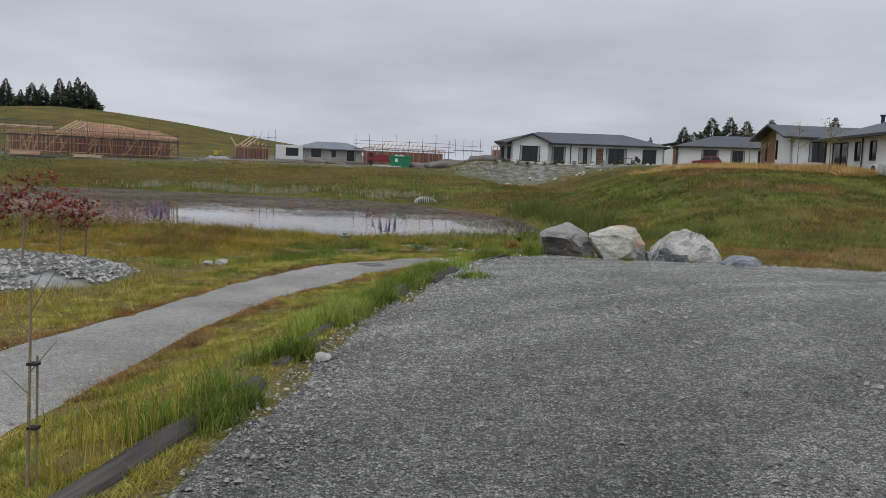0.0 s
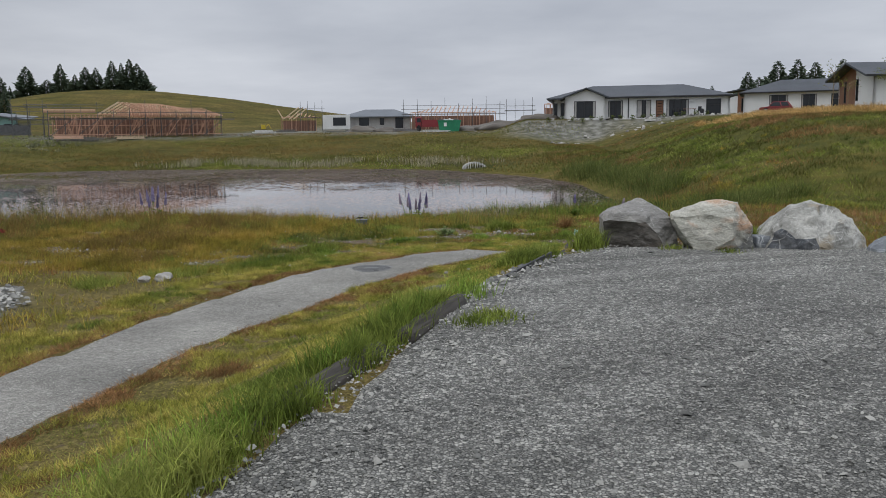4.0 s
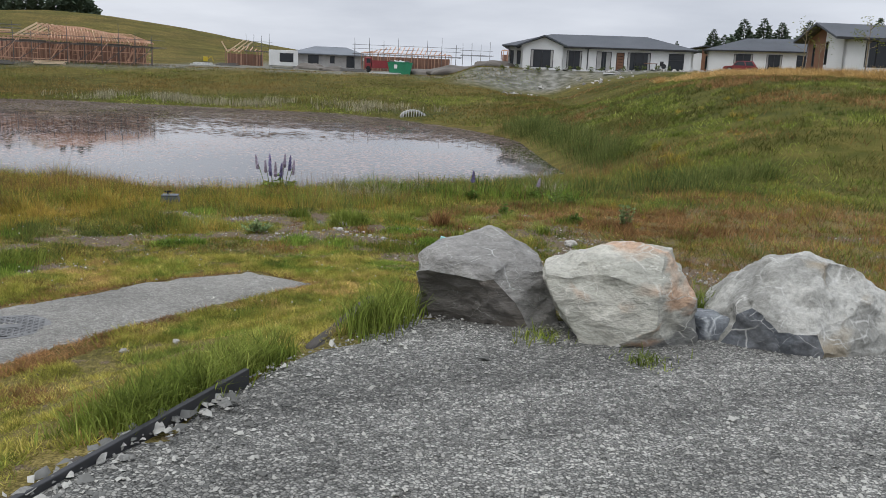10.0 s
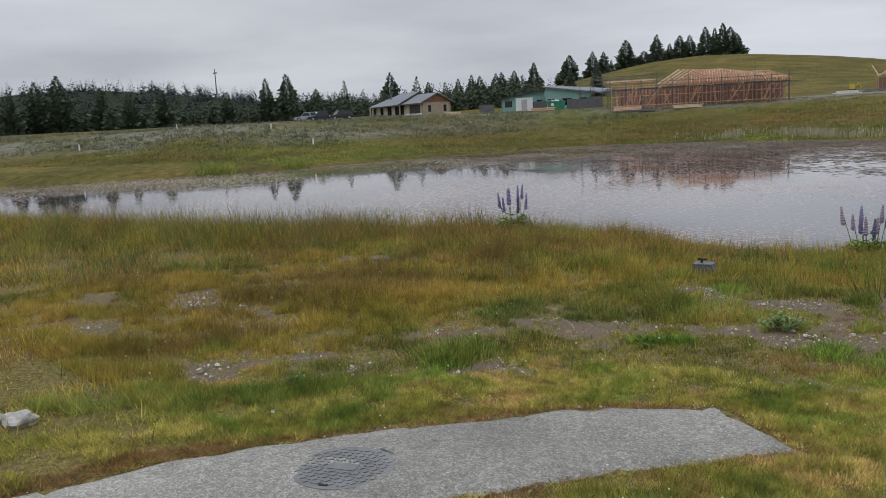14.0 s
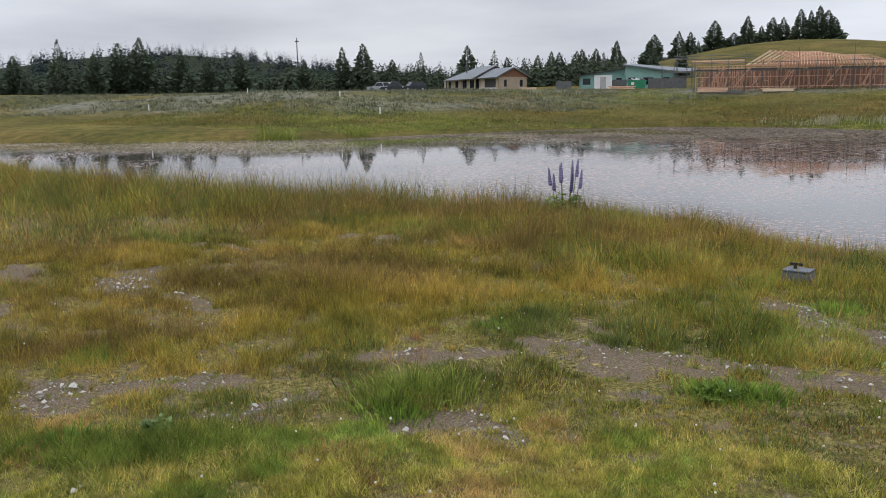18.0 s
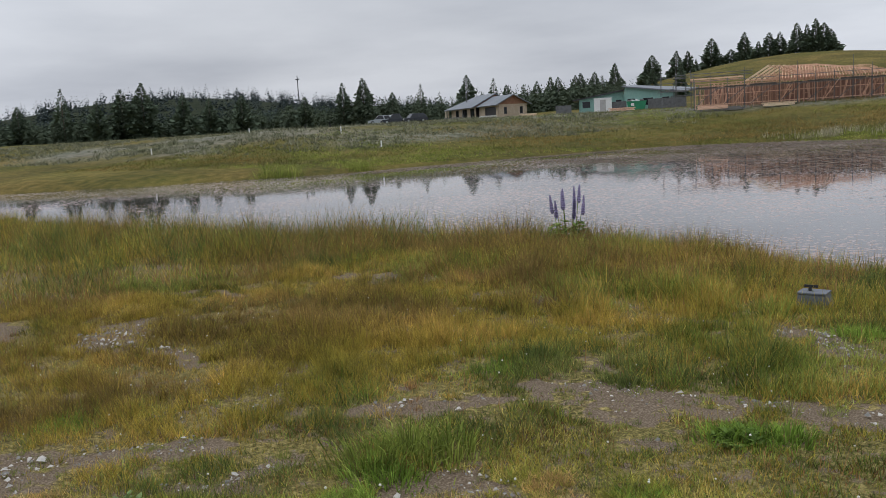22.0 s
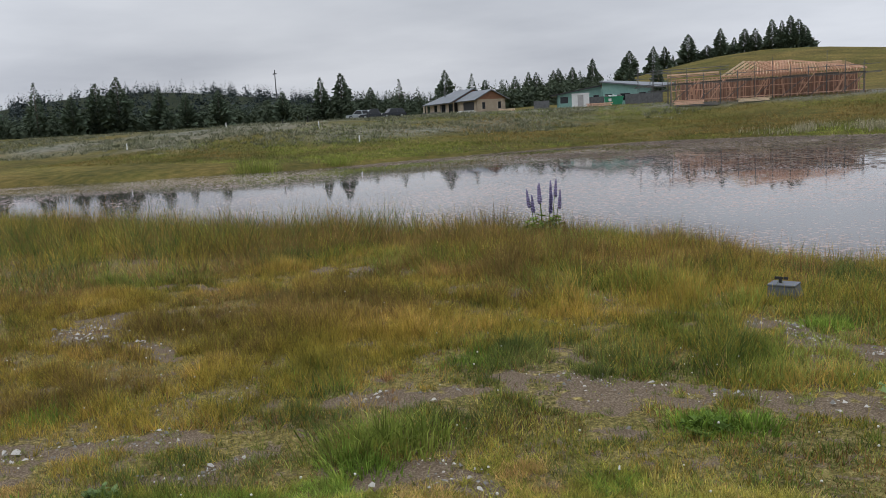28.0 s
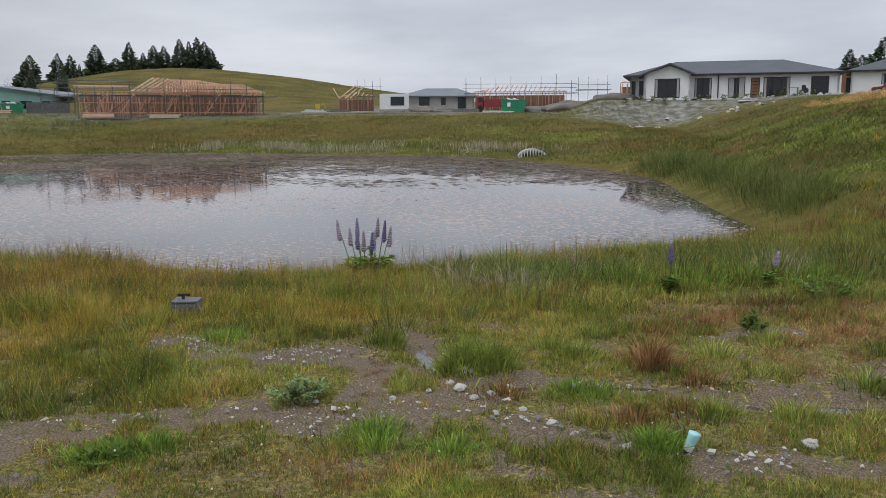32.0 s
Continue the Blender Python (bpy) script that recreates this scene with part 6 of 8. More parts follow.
# ---- covers in the path and grass ----
def manhole(x, y, r, label, plain=False, lift=0.02):
    z = zat(x, y) + lift
    cover = thing("manhole_cover", x, y, z, 25, label, "manhole cover")
    bm = bmesh.new()
    tube(bm, (0, 0, -0.05), (0, 0, 0.012), r, r, 40)
    part("rim", bm, M_MOUND if plain else M_TRIM, cover)
    bm = bmesh.new()
    tube(bm, (0, 0, -0.03), (0, 0, 0.02), r * 0.9, r * 0.89, 40)
    part("lid", bm, M_MOUND if plain else M_CASTIRON, cover)
    if not plain:
        bm = bmesh.new()
        step = 0.04
        m = int(r / step)
        for i in range(-m, m + 1):
            for j in range(-m, m + 1):
                if math.hypot(i, j) * step < r * 0.82 and not (abs(i) < 3 and abs(j) < 1.5):
                    a = 45 if (i + j) % 2 else -45
                    bmesh.ops.create_cube(bm, size=1.0, matrix=pose(i * step, j * step, 0.022, 0, 0, a) @ Matrix.Diagonal((0.031, 0.011, 0.006, 1)))
        tagged(part("tread_pattern", bm, M_CASTIRON, cover), kind="stuff")
        part("badge", boxes((-0.085, 0.085, -0.045, 0.045, 0.018, 0.024)), M_CASTIRON, cover)
        part("lifting_slot", boxes((-0.03, 0.03, -r * 0.78, -r * 0.72, 0.018, 0.0235)), M_RUBBER, cover)
    return cover


manhole(-1.30, 15.50, 0.34, "round patterned cast iron manhole cover set in the path", False, 0.004)
manhole(0.06, 11.72, 0.22, "round plain concrete inspection cover half hidden in the grass", True, -0.02)


# ---- lupins, shrubs, small plants ----
def leafy(bm, x, y, z, size, count, rand, flat=0.5):
    """A tuft of small folded leaves."""
    for _ in range(count):
        a, e = rand.uniform(0, 2 * math.pi), rand.uniform(-0.2, 1.2) * flat
        d = Vector((math.cos(a) * math.cos(e), math.sin(a) * math.cos(e), math.sin(e)))
        side = Vector((-math.sin(a), math.cos(a), 0)) * size * 0.28
        o = Vector((x, y, z))
        p = [o, o + d * size * 0.5 + side, o + d * size, o + d * size * 0.5 - side]
        p[1].z += size * 0.12
        p[3].z += size * 0.12
        vs = [bm.verts.new(q) for q in p]
        bm.faces.new((vs[0], vs[1], vs[2]))
        bm.faces.new((vs[0], vs[2], vs[3]))


def lupin(x, y, seed, spikes, tall, wide, label, faded=0.0):
    rand = random.Random(seed)
    plant = thing("lupin", x, y, zat(x, y) - 0.02, rand.uniform(0, 90), label, "lupin", "lupins by the pond")
    bm = bmesh.new()
    for _ in range(int(200 * wide) + 6):
        a, r = rand.uniform(0, 6.28), wide * math.sqrt(rand.uniform(0, 1))
        z = rand.uniform(0.1, 0.52) * tall * (1.2 - 0.6 * r / wide)
        leafy(bm, math.cos(a) * r, math.sin(a) * r, z, rand.uniform(0.07, 0.12), 8, rand)
    part("foliage", bm, M_LEAFY, plant)
    for k in range(spikes):
        a, r = 2.4 * k + rand.uniform(-0.3, 0.3), wide * math.sqrt((k + 0.5) / spikes)
        foot = (math.cos(a) * r * 0.5, math.sin(a) * r * 0.5, 0)
        tip = Vector((math.cos(a) * r, math.sin(a) * r, tall * rand.uniform(0.75, 1.05)))
        part("stem", tube(bmesh.new(), foot, tip, 0.008, 0.005, 5), M_LEAFY, plant)
        # whorls of florets swelling out of one spike
        bm = bmesh.new()
        long = tall * rand.uniform(0.36, 0.5)
        rows, lean = [], Vector((math.cos(a), math.sin(a), 0)) * 0.04 * rand.random()
        for ring in range(25):
            s = ring / 24
            swell = 1.0 if ring % 2 else 0.62
            row = []
            for j in range(14):
                t = 2 * math.pi * j / 14
                rr = (0.040 * (1 - s) ** 0.55 + 0.006) * swell * (1.1 if (j + ring // 2) % 2 else 0.72) * rand.uniform(0.85, 1.15) * min(1, 0.4 + 6 * s)
                row.append(bm.verts.new((tip.x + lean.x * s + math.cos(t) * rr, tip.y + lean.y * s + math.sin(t) * rr, tip.z + long * (s - 0.5))))
            rows.append(row)
        for p, q in zip(rows, rows[1:]):
            for j in range(14):
                bm.faces.new((p[j], p[(j + 1) % 14], q[(j + 1) % 14], q[j]))
        bm.faces.new(rows[0][::-1])
        bm.faces.new(rows[-1])
        part("flower_spike", bm, M_PURPLE if rand.random() > faded else M_MAUVE, plant)
    return plant


lupin(-9.35, 26.65, 3, 8, 0.9, 0.4, "purple lupin with tall flower spikes on the shore")
lupin(-2.1, 26.95, 4, 10, 0.68, 0.42, "faded purple lupin with leafy base by the water", 0.6)
lupin(2.0, 24.4, 6, 1, 0.52, 0.06, "single dark blue lupin spike in the sedge")
lupin(3.15, 24.9, 7, 1, 0.42, 0.08, "small pale lupin in the grass", 0.6)


def red_shrub(x, y, tall, seed, label):
    rand = random.Random(seed)
    shrub = thing("red_shrub", x, y, zat(x, y) - 0.02, 0, label, "shrub", "red shrubs in the stone bed")
    bm = bmesh.new()
    tube(bm, (0, 0, 0), (0.03, 0, tall * 0.55), 0.02, 0.012, 6)
    ends = []
    for _ in range(9):
        a, r = rand.uniform(0, 6.28), tall * rand.uniform(0.1, 0.33)
        e = Vector((math.cos(a) * r, math.sin(a) * r, tall * rand.uniform(0.6, 1.0)))
        tube(bm, (0.02, 0, tall * rand.uniform(0.3, 0.55)), e, 0.009, 0.004, 5)
        ends.append(e)
    part("trunk", bm, M_STEM, shrub)
    bm = bmesh.new()
    for e in ends:
        for _ in range(7):
            q = e + Vector((rand.gauss(0, 0.11), rand.gauss(0, 0.11), rand.gauss(-0.06, 0.12))) * tall
            leafy(bm, q.x, q.y, q.z, rand.uniform(0.06, 0.10), 6, rand, 0.9)
    part("crown", bm, M_REDLEAF, shrub)


def leafy_weed(x, y, tall, wide, seed, mat, label, category="weed"):
    rand = random.Random(seed)
    weed = thing("leafy_weed", x, y, zat(x, y) - 0.01, 0, label, category, "leafy weeds on the flat")
    bm, leaf = bmesh.new(), bmesh.new()
    for _ in range(int(60 * wide) + 9):
        a, r = rand.uniform(0, 6.28), wide * math.sqrt(rand.random())
        tip = Vector((math.cos(a) * r, math.sin(a) * r, tall * rand.uniform(0.6, 1.0) * (1.1 - 0.5 * r / wide)))
        tube(bm, (tip.x * 0.4, tip.y * 0.4, 0), tip, 0.004, 0.002, 5)
        for q in (0.35, 0.55, 0.75, 1.0):
            leafy(leaf, tip.x * (0.4 + 0.6 * q), tip.y * (0.4 + 0.6 * q), tip.z * q, rand.uniform(0.03, 0.055), 6, rand, 0.8)
    part("stems", bm, M_STEM, weed)
    part("foliage", leaf, mat, weed)


leafy_weed(-0.71, 20.22, 0.2, 0.2, 41, M_SAGE, "pale sage-green leafy weed on the bare soil")
leafy_weed(4.25, 21.85, 0.38, 0.16, 42, M_SAGE, "tall grey-green thistle on the rust-brown flat", "thistle")
leafy_weed(3.55, 22.0, 0.16, 0.12, 43, M_LEAFY, "small dark green weed on the rust-brown flat")
leafy_weed(2.55, 22.6, 0.18, 0.13, 44, M_LEAFY, "dark green leafy weed on the rust-brown flat")
leafy_weed(3.6, 24.4, 0.26, 0.35, 45, M_LEAFY, "wide green leafy weed by the sedge")
leafy_weed(-2.99, 16.36, 0.09, 0.07, 46, M_SAGE, "pale rosette weed in the thin turf")
leafy_weed(-1.42, 19.13, 0.08, 0.16, 47, M_LEAFY, "low dark clover patch in the turf", "clover")

red_shrub(-6.14, 12.55, 1.22, 1, "slender red-leaved shrub in the stone bed")
red_shrub(-6.05, 13.5, 1.05, 2, "red-leaved shrub with a thin stake")
red_shrub(-5.8, 13.85, 0.98, 3, "red-leaved shrub with bare lower stem")
red_shrub(-6.95, 13.2, 1.0, 4, "leggy red-leaved shrub on stones")

stake = thing("bare_sapling", -1.53, 3.99, zat(-1.53, 3.99) - 0.02, 0, "thin bare leafless sapling tied to a stick in the grass", "sapling")
bm = bmesh.new()
tube(bm, (0, 0, 0), (0.02, 0, 0.95), 0.010, 0.005, 6)
for z, dx, dy, up in ((0.55, 0.12, 0.02, 0.14), (0.7, -0.1, 0.03, 0.16), (0.8, 0.14, -0.03, 0.2), (0.45, -0.08, -0.05, 0.12), (0.88, 0.05, 0.06, 0.12)):
    tube(bm, (0.012, 0, z), (dx, dy, z + up), 0.003, 0.0015, 5)
part("stem", bm, M_STEM, stake)
bm = bmesh.new()
tube(bm, (0.03, 0.02, 0), (0.035, 0.02, 0.62), 0.006, 0.006, 6)
part("support_stick", bm, M_STEM, stake)
for z in (0.3, 0.58):
    part("tie", boxes((0.0, 0.045, -0.008, 0.03, z, z + 0.012)), M_RUBBER, stake)

# dry seed stalks beside it
x, y = clumped(np.array([-1.35, -1.5, -1.2, -1.1]), np.array([4.1, 4.5, 4.35, 4.7]), 40, 0.10)
blades("dry_stalks", x, y, rng.uniform(0.2, 0.5, len(x)), rng.uniform(0.003, 0.006, len(x)), rng.uniform(0.05, 0.4, len(x)), M_MEADOW, "dry brown stalks in the grass")

# clover and daisies
x, y = scatter(300, -7, 4, 15.6, 20.5, lambda x, y: off_hard(x, y, 0.1) * (fbm(x, y, 1.2, 131) > 0.5))
bm = bmesh.new()
for px, py in zip(x, y):
    z = zat(px, py)
    bmesh.ops.create_icosphere(bm, subdivisions=1, radius=random.uniform(0.004, 0.008), matrix=Matrix.Translation((px, py, z + random.uniform(0.04, 0.12))))
tagged(part("clover_heads", bm, M_CLOVER), "white clover heads dotted through the grass", "flowers", kind="stuff")

# ---- litter and fittings on the wet flat ----
cup = thing("paper_cup", 1.68, 19.62, zat(1.68, 19.62) + 0.012, 20, "crumpled pale cyan paper cup with white base leaning in the weeds", "cup")
cup.matrix_basis = cup.matrix_basis @ pose(0, 0, 0, 8, 16, 0)
bm = bmesh.new()
rows = []
for k in range(9):
    z, r = 0.03 + 0.075 * k / 8, 0.026 + 0.009 * k / 8
    rows.append([bm.verts.new((math.cos(t) * r * (1 + 0.10 * noise.noise(Vector((math.cos(t), math.sin(t), k * 0.6)))), math.sin(t) * r * (0.8 + 0.12 * noise.noise(Vector((math.sin(t) * 2, k * 0.5, 1)))), z)) for t in [6.2832 * j / 20 for j in range(20)]])
for p, q in zip(rows, rows[1:]):
    for j in range(20):
        bm.faces.new((p[j], p[(j + 1) % 20], q[(j + 1) % 20], q[j]))
bm.faces.new(rows[-1])
part("body", bm, M_CYAN, cup, smooth=True)
part("base", tube(bmesh.new(), (0, 0, 0), (0, 0, 0.031), 0.023, 0.026, 20), M_WHITE, cup)

valve = thing("valve_box", -2.78, 22.75, zat(-2.78, 22.75) - 0.03, 12, "grey plastic valve box with a small handle in the grass", "valve box")
valve.matrix_basis = valve.matrix_basis @ Matrix.Diagonal((0.86, 0.9, 1.05, 1))
part("body", solid([(-0.19, -0.13, 0), (0.19, -0.13, 0), (0.19, 0.13, 0), (-0.19, 0.13, 0), (-0.16, -0.11, 0.17), (0.12, -0.11, 0.17), (0.12, 0.11, 0.17), (-0.16, 0.11, 0.17)],
                   [(3, 2, 1, 0), (4, 5, 6, 7), (0, 1, 5, 4), (1, 2, 6, 5), (2, 3, 7, 6), (3, 0, 4, 7)]), M_GREYPLASTIC, valve)
part("lid", boxes((-0.17, 0.13, -0.12, 0.12, 0.173, 0.192), bevel=0.006), M_GREYPLASTIC, valve)
bm = bmesh.new()
bar(bm, (-0.06, 0, 0.19), (-0.06, 0, 0.225), 0.03)
bar(bm, (-0.12, 0, 0.235), (0.02, 0, 0.235), 0.022)
part("handle", bm, M_RUBBER, valve)
bm = bmesh.new()
tube(bm, (0.17, 0, 0.06), (0.75, 0.05, 0.04), 0.02, 0.02, 10)
part("pipe", bm, M_STEM, valve)

# pale stones lying about
for k, (px, py, r) in enumerate(((0.62, 20.68, 0.05), (0.28, 20.95, 0.055), (2.35, 19.85, 0.045), (-18.3, 22.6, 0.22), (2.55, 17.4, 0.06), (-0.25, 15.1, 0.03), (0.02, 15.35, 0.025), (3.29, 20.05, 0.08), (0.3, 20.58, 0.045), (0.95, 19.96, 0.035), (1.36, 19.65, 0.03), (0.2, 20.75, 0.03), (0.42, 20.4, 0.028), (-0.1, 20.3, 0.025), (0.52, 20.5, 0.03), (0.1, 20.5, 0.022), (0.75, 20.2, 0.026),
                                 (5.2, 7.4, 0.06), (3.2, 10.35, 0.035), (-0.6, 6.05, 0.06), (-3.75, 14.52, 0.11), (-3.95, 14.4, 0.08))):
    bm = bmesh.new()
    bmesh.ops.create_icosphere(bm, subdivisions=3, radius=r)
    for v in bm.verts:
        v.co *= 1 + 0.35 * noise.noise(v.co * (1.6 / r) + Vector((k, 0, 0)))
        v.co.z *= 0.62
    ob = part("stone", bm, M_BIGPEB, smooth=False)
    ob.matrix_basis = pose(px, py, zat(px, py) + r * 0.35, 0, 0, 40 * k)
    tagged(ob, "loose pale stone lying on the ground", "stone", "loose pale stones")

# shallow puddles in the wet flat
for k, (px, py, rx, ry, turn) in enumerate(PUDDLES):
    bm = bmesh.new()
    ring = []
    for j in range(28):
        t = 2 * math.pi * j / 28
        w = 1 + 0.35 * noise.noise(Vector((math.cos(t) * 1.5, math.sin(t) * 1.5, k * 3.0)))
        ring.append(bm.verts.new((math.cos(t) * rx * w, math.sin(t) * ry * w, 0)))
    bm.faces.new(ring)
    ob = part("puddle", bm, M_PUDDLE)
    ob.matrix_basis = pose(px, py, zat(px, py) + 0.03, 0, 0, turn)
    tagged(ob, "shallow puddle on the stony soil", "puddle", "puddles on the wet flat")


# ---- conifers ----
def crown_arrays(tall, wide, levels, rand, open_=0.3, per=9, base=0.06, plain=False):
    """Short needled sprays at every slant round a stem, in uneven boughs with gaps between."""
    verts, faces = [], []
    lobes = [[rand.uniform(0.66, 1.2) for _ in range(7)] for _ in range(9)]
    for lv in range(levels):
        s = lv / levels
        reach = wide * ((1 - s) ** (0.8 if plain else 0.9)) * min(1.0, 0.6 + 2.0 * s) * (0.82 + 0.3 * rand.random()) + 0.015 * wide
        for _ in range(max(4, int((1 if plain else 3.2) * per * (1.05 - 0.65 * s)))):
            a = rand.uniform(0, 6.283)
            if rand.random() < open_ * 0.5:
                continue
            z = tall * (base + (1 - base) * min(0.985, max(0.0, s + rand.uniform(-1.2, 1.2) / levels)))
            r = reach * lobes[min(8, int(s * 9))][int(a * 7 / 6.2832) % 7]
            u = rand.uniform(0.0 if plain else 0.2, 0.75)
            long = r * rand.uniform(0.2, 0.38) * (1.9 if plain else 1.0) + 0.035 * wide
            half = long * rand.uniform(0.24, 0.42)
            d = Vector((math.cos(a), math.sin(a), rand.uniform(-0.45, 0.75))).normalized()
            w = d.cross(Vector((rand.uniform(-1, 1), rand.uniform(-1, 1), rand.uniform(-1, 1)))).normalized() * half
            c = Vector((math.cos(a) * r * u, math.sin(a) * r * u, z))
            o = len(verts)
            verts += [tuple(c), tuple(c + d * long * 0.45 + w), tuple(c + d * long), tuple(c + d * long * 0.45 - w)]
            faces += [(o, o + 1, o + 2), (o, o + 2, o + 3)]
    # leading shoot
    o = len(verts)
    for k in range(3):
        x, y = math.cos(k * 2.09) * 0.05 * wide, math.sin(k * 2.09) * 0.05 * wide
        verts += [(x, y, tall * 0.92), (-x, -y, tall * 0.93), (0, 0, tall)]
        faces += [(o + 3 * k, o + 3 * k + 1, o + 3 * k + 2)]
    return verts, faces


def conifer(seed, wide, levels=26, open_=0.3, label="", per=10):
    """A conifer one metre high, to be scaled."""
    rand = random.Random(seed)
    tree = thing("conifer", 0, 0, -50, 0, label, "conifer tree", "conifers round the pond")
    bm = bmesh.new()
    tube(bm, (0, 0, -0.02), (0, 0, 0.97), 0.018, 0.002, 7)
    part("trunk", bm, M_BARK, tree)
    v, f = crown_arrays(1.0, wide, levels, rand, open_, per)
    mesh_object("crown", v, f, M_NEEDLE, parent=tree)
    return tree


TREES = [conifer(1, 0.40, 32, 0.12, "dense dark green conifer tree", 26), conifer(2, 0.36, 32, 0.2, "dark green pine with uneven crown", 26), conifer(3, 0.44, 30, 0.15, "broad dark green spreading conifer", 26), conifer(4, 0.28, 28, 0.35, "slender open-crowned pine tree", 18)]
used = set()


def plant_tree(kind, x, y, top, wide=1.0, turn=0.0, below=0.4):
    z = zat(x, y) - below
    m = pose(x, y, z, 0, 0, turn) @ Matrix.Diagonal(((top - z) * wide, (top - z) * wide, top - z, 1))
    if kind not in used:
        used.add(kind)
        TREES[kind].matrix_basis = m
    else:
        copy_thing(TREES[kind], m @ Matrix.Diagonal((*(1 / s for s in TREES[kind].scale), 1)))


# crest of the hill, and the row that runs down behind the building sites
for k, (kind, x, y, top, wide) in enumerate(((0, -193.6, 259.3, 22.6, 0.98), (2, -184.6, 266.1, 22.3, 1.02), (0, -183.1, 267.2, 24.4, 1.35), (1, -176.3, 272.0, 25.2, 1.22), (0, -173.1, 274.2, 24.9, 1.2), (2, -170.8, 275.7, 21.8, 0.74),
                                             (0, -169.6, 283.6, 29.0, 1.4), (1, -164.0, 287.0, 24.6, 2.46), (0, -160.2, 289.4, 30.2, 1.11), (2, -156.2, 291.6, 26.6, 1.03), (0, -153.1, 293.4, 29.3, 1.35), (1, -150.1, 295.0, 29.2, 1.3),
                                             (0, -145.3, 297.5, 31.7, 1.06), (2, -142.4, 299.0, 31.0, 0.77), (0, -140.0, 300.2, 32.5, 1.08), (0, -137.7, 301.3, 31.0, 1.25), (0, -135.8, 302.3, 28.6, 1.36), (0, -199.5, 255, 20.0, 1.1),
                                             (1, -206, 252, 19.4, 1.2), (2, -213, 246, 19.4, 0.8), (1, -217, 243, 18.2, 1.1), (3, -221, 240, 17.4, 1.4), (0, -225, 235, 17.6, 1.0))):
    plant_tree(kind, x, y, top, wide, 37 * k, 1.2)
# trees behind the houses
for k, (kind, x, y, top, wide) in enumerate(((2, 53, 203, 16.4, 1.2), (1, 56, 205, 15.4, 1.5), (2, 59, 201, 18.6, 1.3), (2, 63, 200, 18.8, 1.2), (2, 66.5, 199, 18.0, 1.3), (2, 71.5, 197, 18.4, 1.1), (3, 76, 196, 16.4, 1.0), (2, 84, 192, 19.0, 1.1),
                                             (3, 88, 190, 16.5, 1.0), (1, 45.5, 205, 13.6, 1.0), (3, 43, 206, 13.0, 1.0), (0, 96, 185, 18.3, 0.8), (1, 39, 208, 12.8, 1.1), (2, 104, 180, 18.0, 0.8))):
    plant_tree(kind, x, y, top, wide, 53 * k)
# front row of the wood beyond the western bank
for k, (kind, x, y, top, wide) in enumerate(((3, -191.8, 68.5, 15.6, 1.1), (1, -188, 80, 15.0, 1.2), (1, -186, 84, 16.2, 1.1), (0, -183, 92, 13.5, 1.0), (0, -172, 101, 12.2, 1.2), (2, -178, 96, 12.0, 0.9), (1, -166.6, 124.4, 14.4, 0.9), (0, -163.9, 128.4, 15.2, 1.1),
                                             (3, -156, 139.5, 13.2, 1.1), (1, -149, 148, 14.6, 1.1), (3, -144, 152, 13.4, 1.2), (1, -134.5, 164, 12.8, 1.2), (0, -131, 168, 13.4, 1.1), (3, -127, 171, 12.6, 1.1), (0, -118, 178, 13.4, 0.9), (1, -113, 182, 14, 0.9),
                                             (2, -194, 60, 12.0, 1.0), (0, -197, 50, 12.5, 1.0), (2, -186, 74, 12.4, 1.0), (0, -160, 134, 11.5, 1.2), (2, -170, 116, 11.5, 1.0), (1, -196, 40, 13.5, 1.0))):
    plant_tree(kind, x, y, top, wide, 71 * k, 0.6)


def wood(name, xs, ys, tops, label, mat, levels=13, per=12):
    rand = random.Random(5)
    temp = [crown_arrays(1.0, w, levels, rand, 0.05, per, 0.0, True) for w in (0.34, 0.42, 0.28)]
    vs, ls, sizes, o = [], [], [], 0
    zs = height(xs, ys) - 0.5
    for k, (x, y, z, t) in enumerate(zip(xs, ys, zs, tops)):
        v, f = temp[k % 3]
        v = np.array(v)
        a = rand.uniform(0, 6.28)
        s = t * rand.uniform(0.8, 1.25)
        vs.append(np.stack([(v[:, 0] * math.cos(a) - v[:, 1] * math.sin(a)) * s + x, (v[:, 0] * math.sin(a) + v[:, 1] * math.cos(a)) * s + y, v[:, 2] * t + z], -1))
        ls.append(np.array(f).ravel() + o)
        sizes.append(len(f))
        o += len(v)
    bulk(name, np.concatenate(vs), np.full(sum(sizes), 3), np.concatenate(ls), mat, label, "woodland")


n = 1300
az, dist = rng.uniform(radians(38), radians(92), n), rng.uniform(196, 262, n)
dist = dist - 22 * ss((radians(60) - az) / radians(18))
wood("woodland", 1 - np.sin(az) * dist, 15 + np.cos(az) * dist, 3.4 + np.minimum(rng.gamma(2.0, 0.9, n), 3.6), "dense belt of dark conifers beyond the far bank", M_FARNEEDLE)
n = 1000
az, dist = rng.uniform(radians(37), radians(94), n), rng.uniform(330, 620, n)
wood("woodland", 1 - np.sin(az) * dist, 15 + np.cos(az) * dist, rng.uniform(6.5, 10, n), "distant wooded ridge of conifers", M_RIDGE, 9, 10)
n = 70
x = rng.uniform(20, 150, n)
wood("woodland", x, 232 - 0.25 * x + rng.uniform(0, 25, n), rng.uniform(4, 6.5, n), "distant row of dark conifers behind the houses", M_FARNEEDLE)


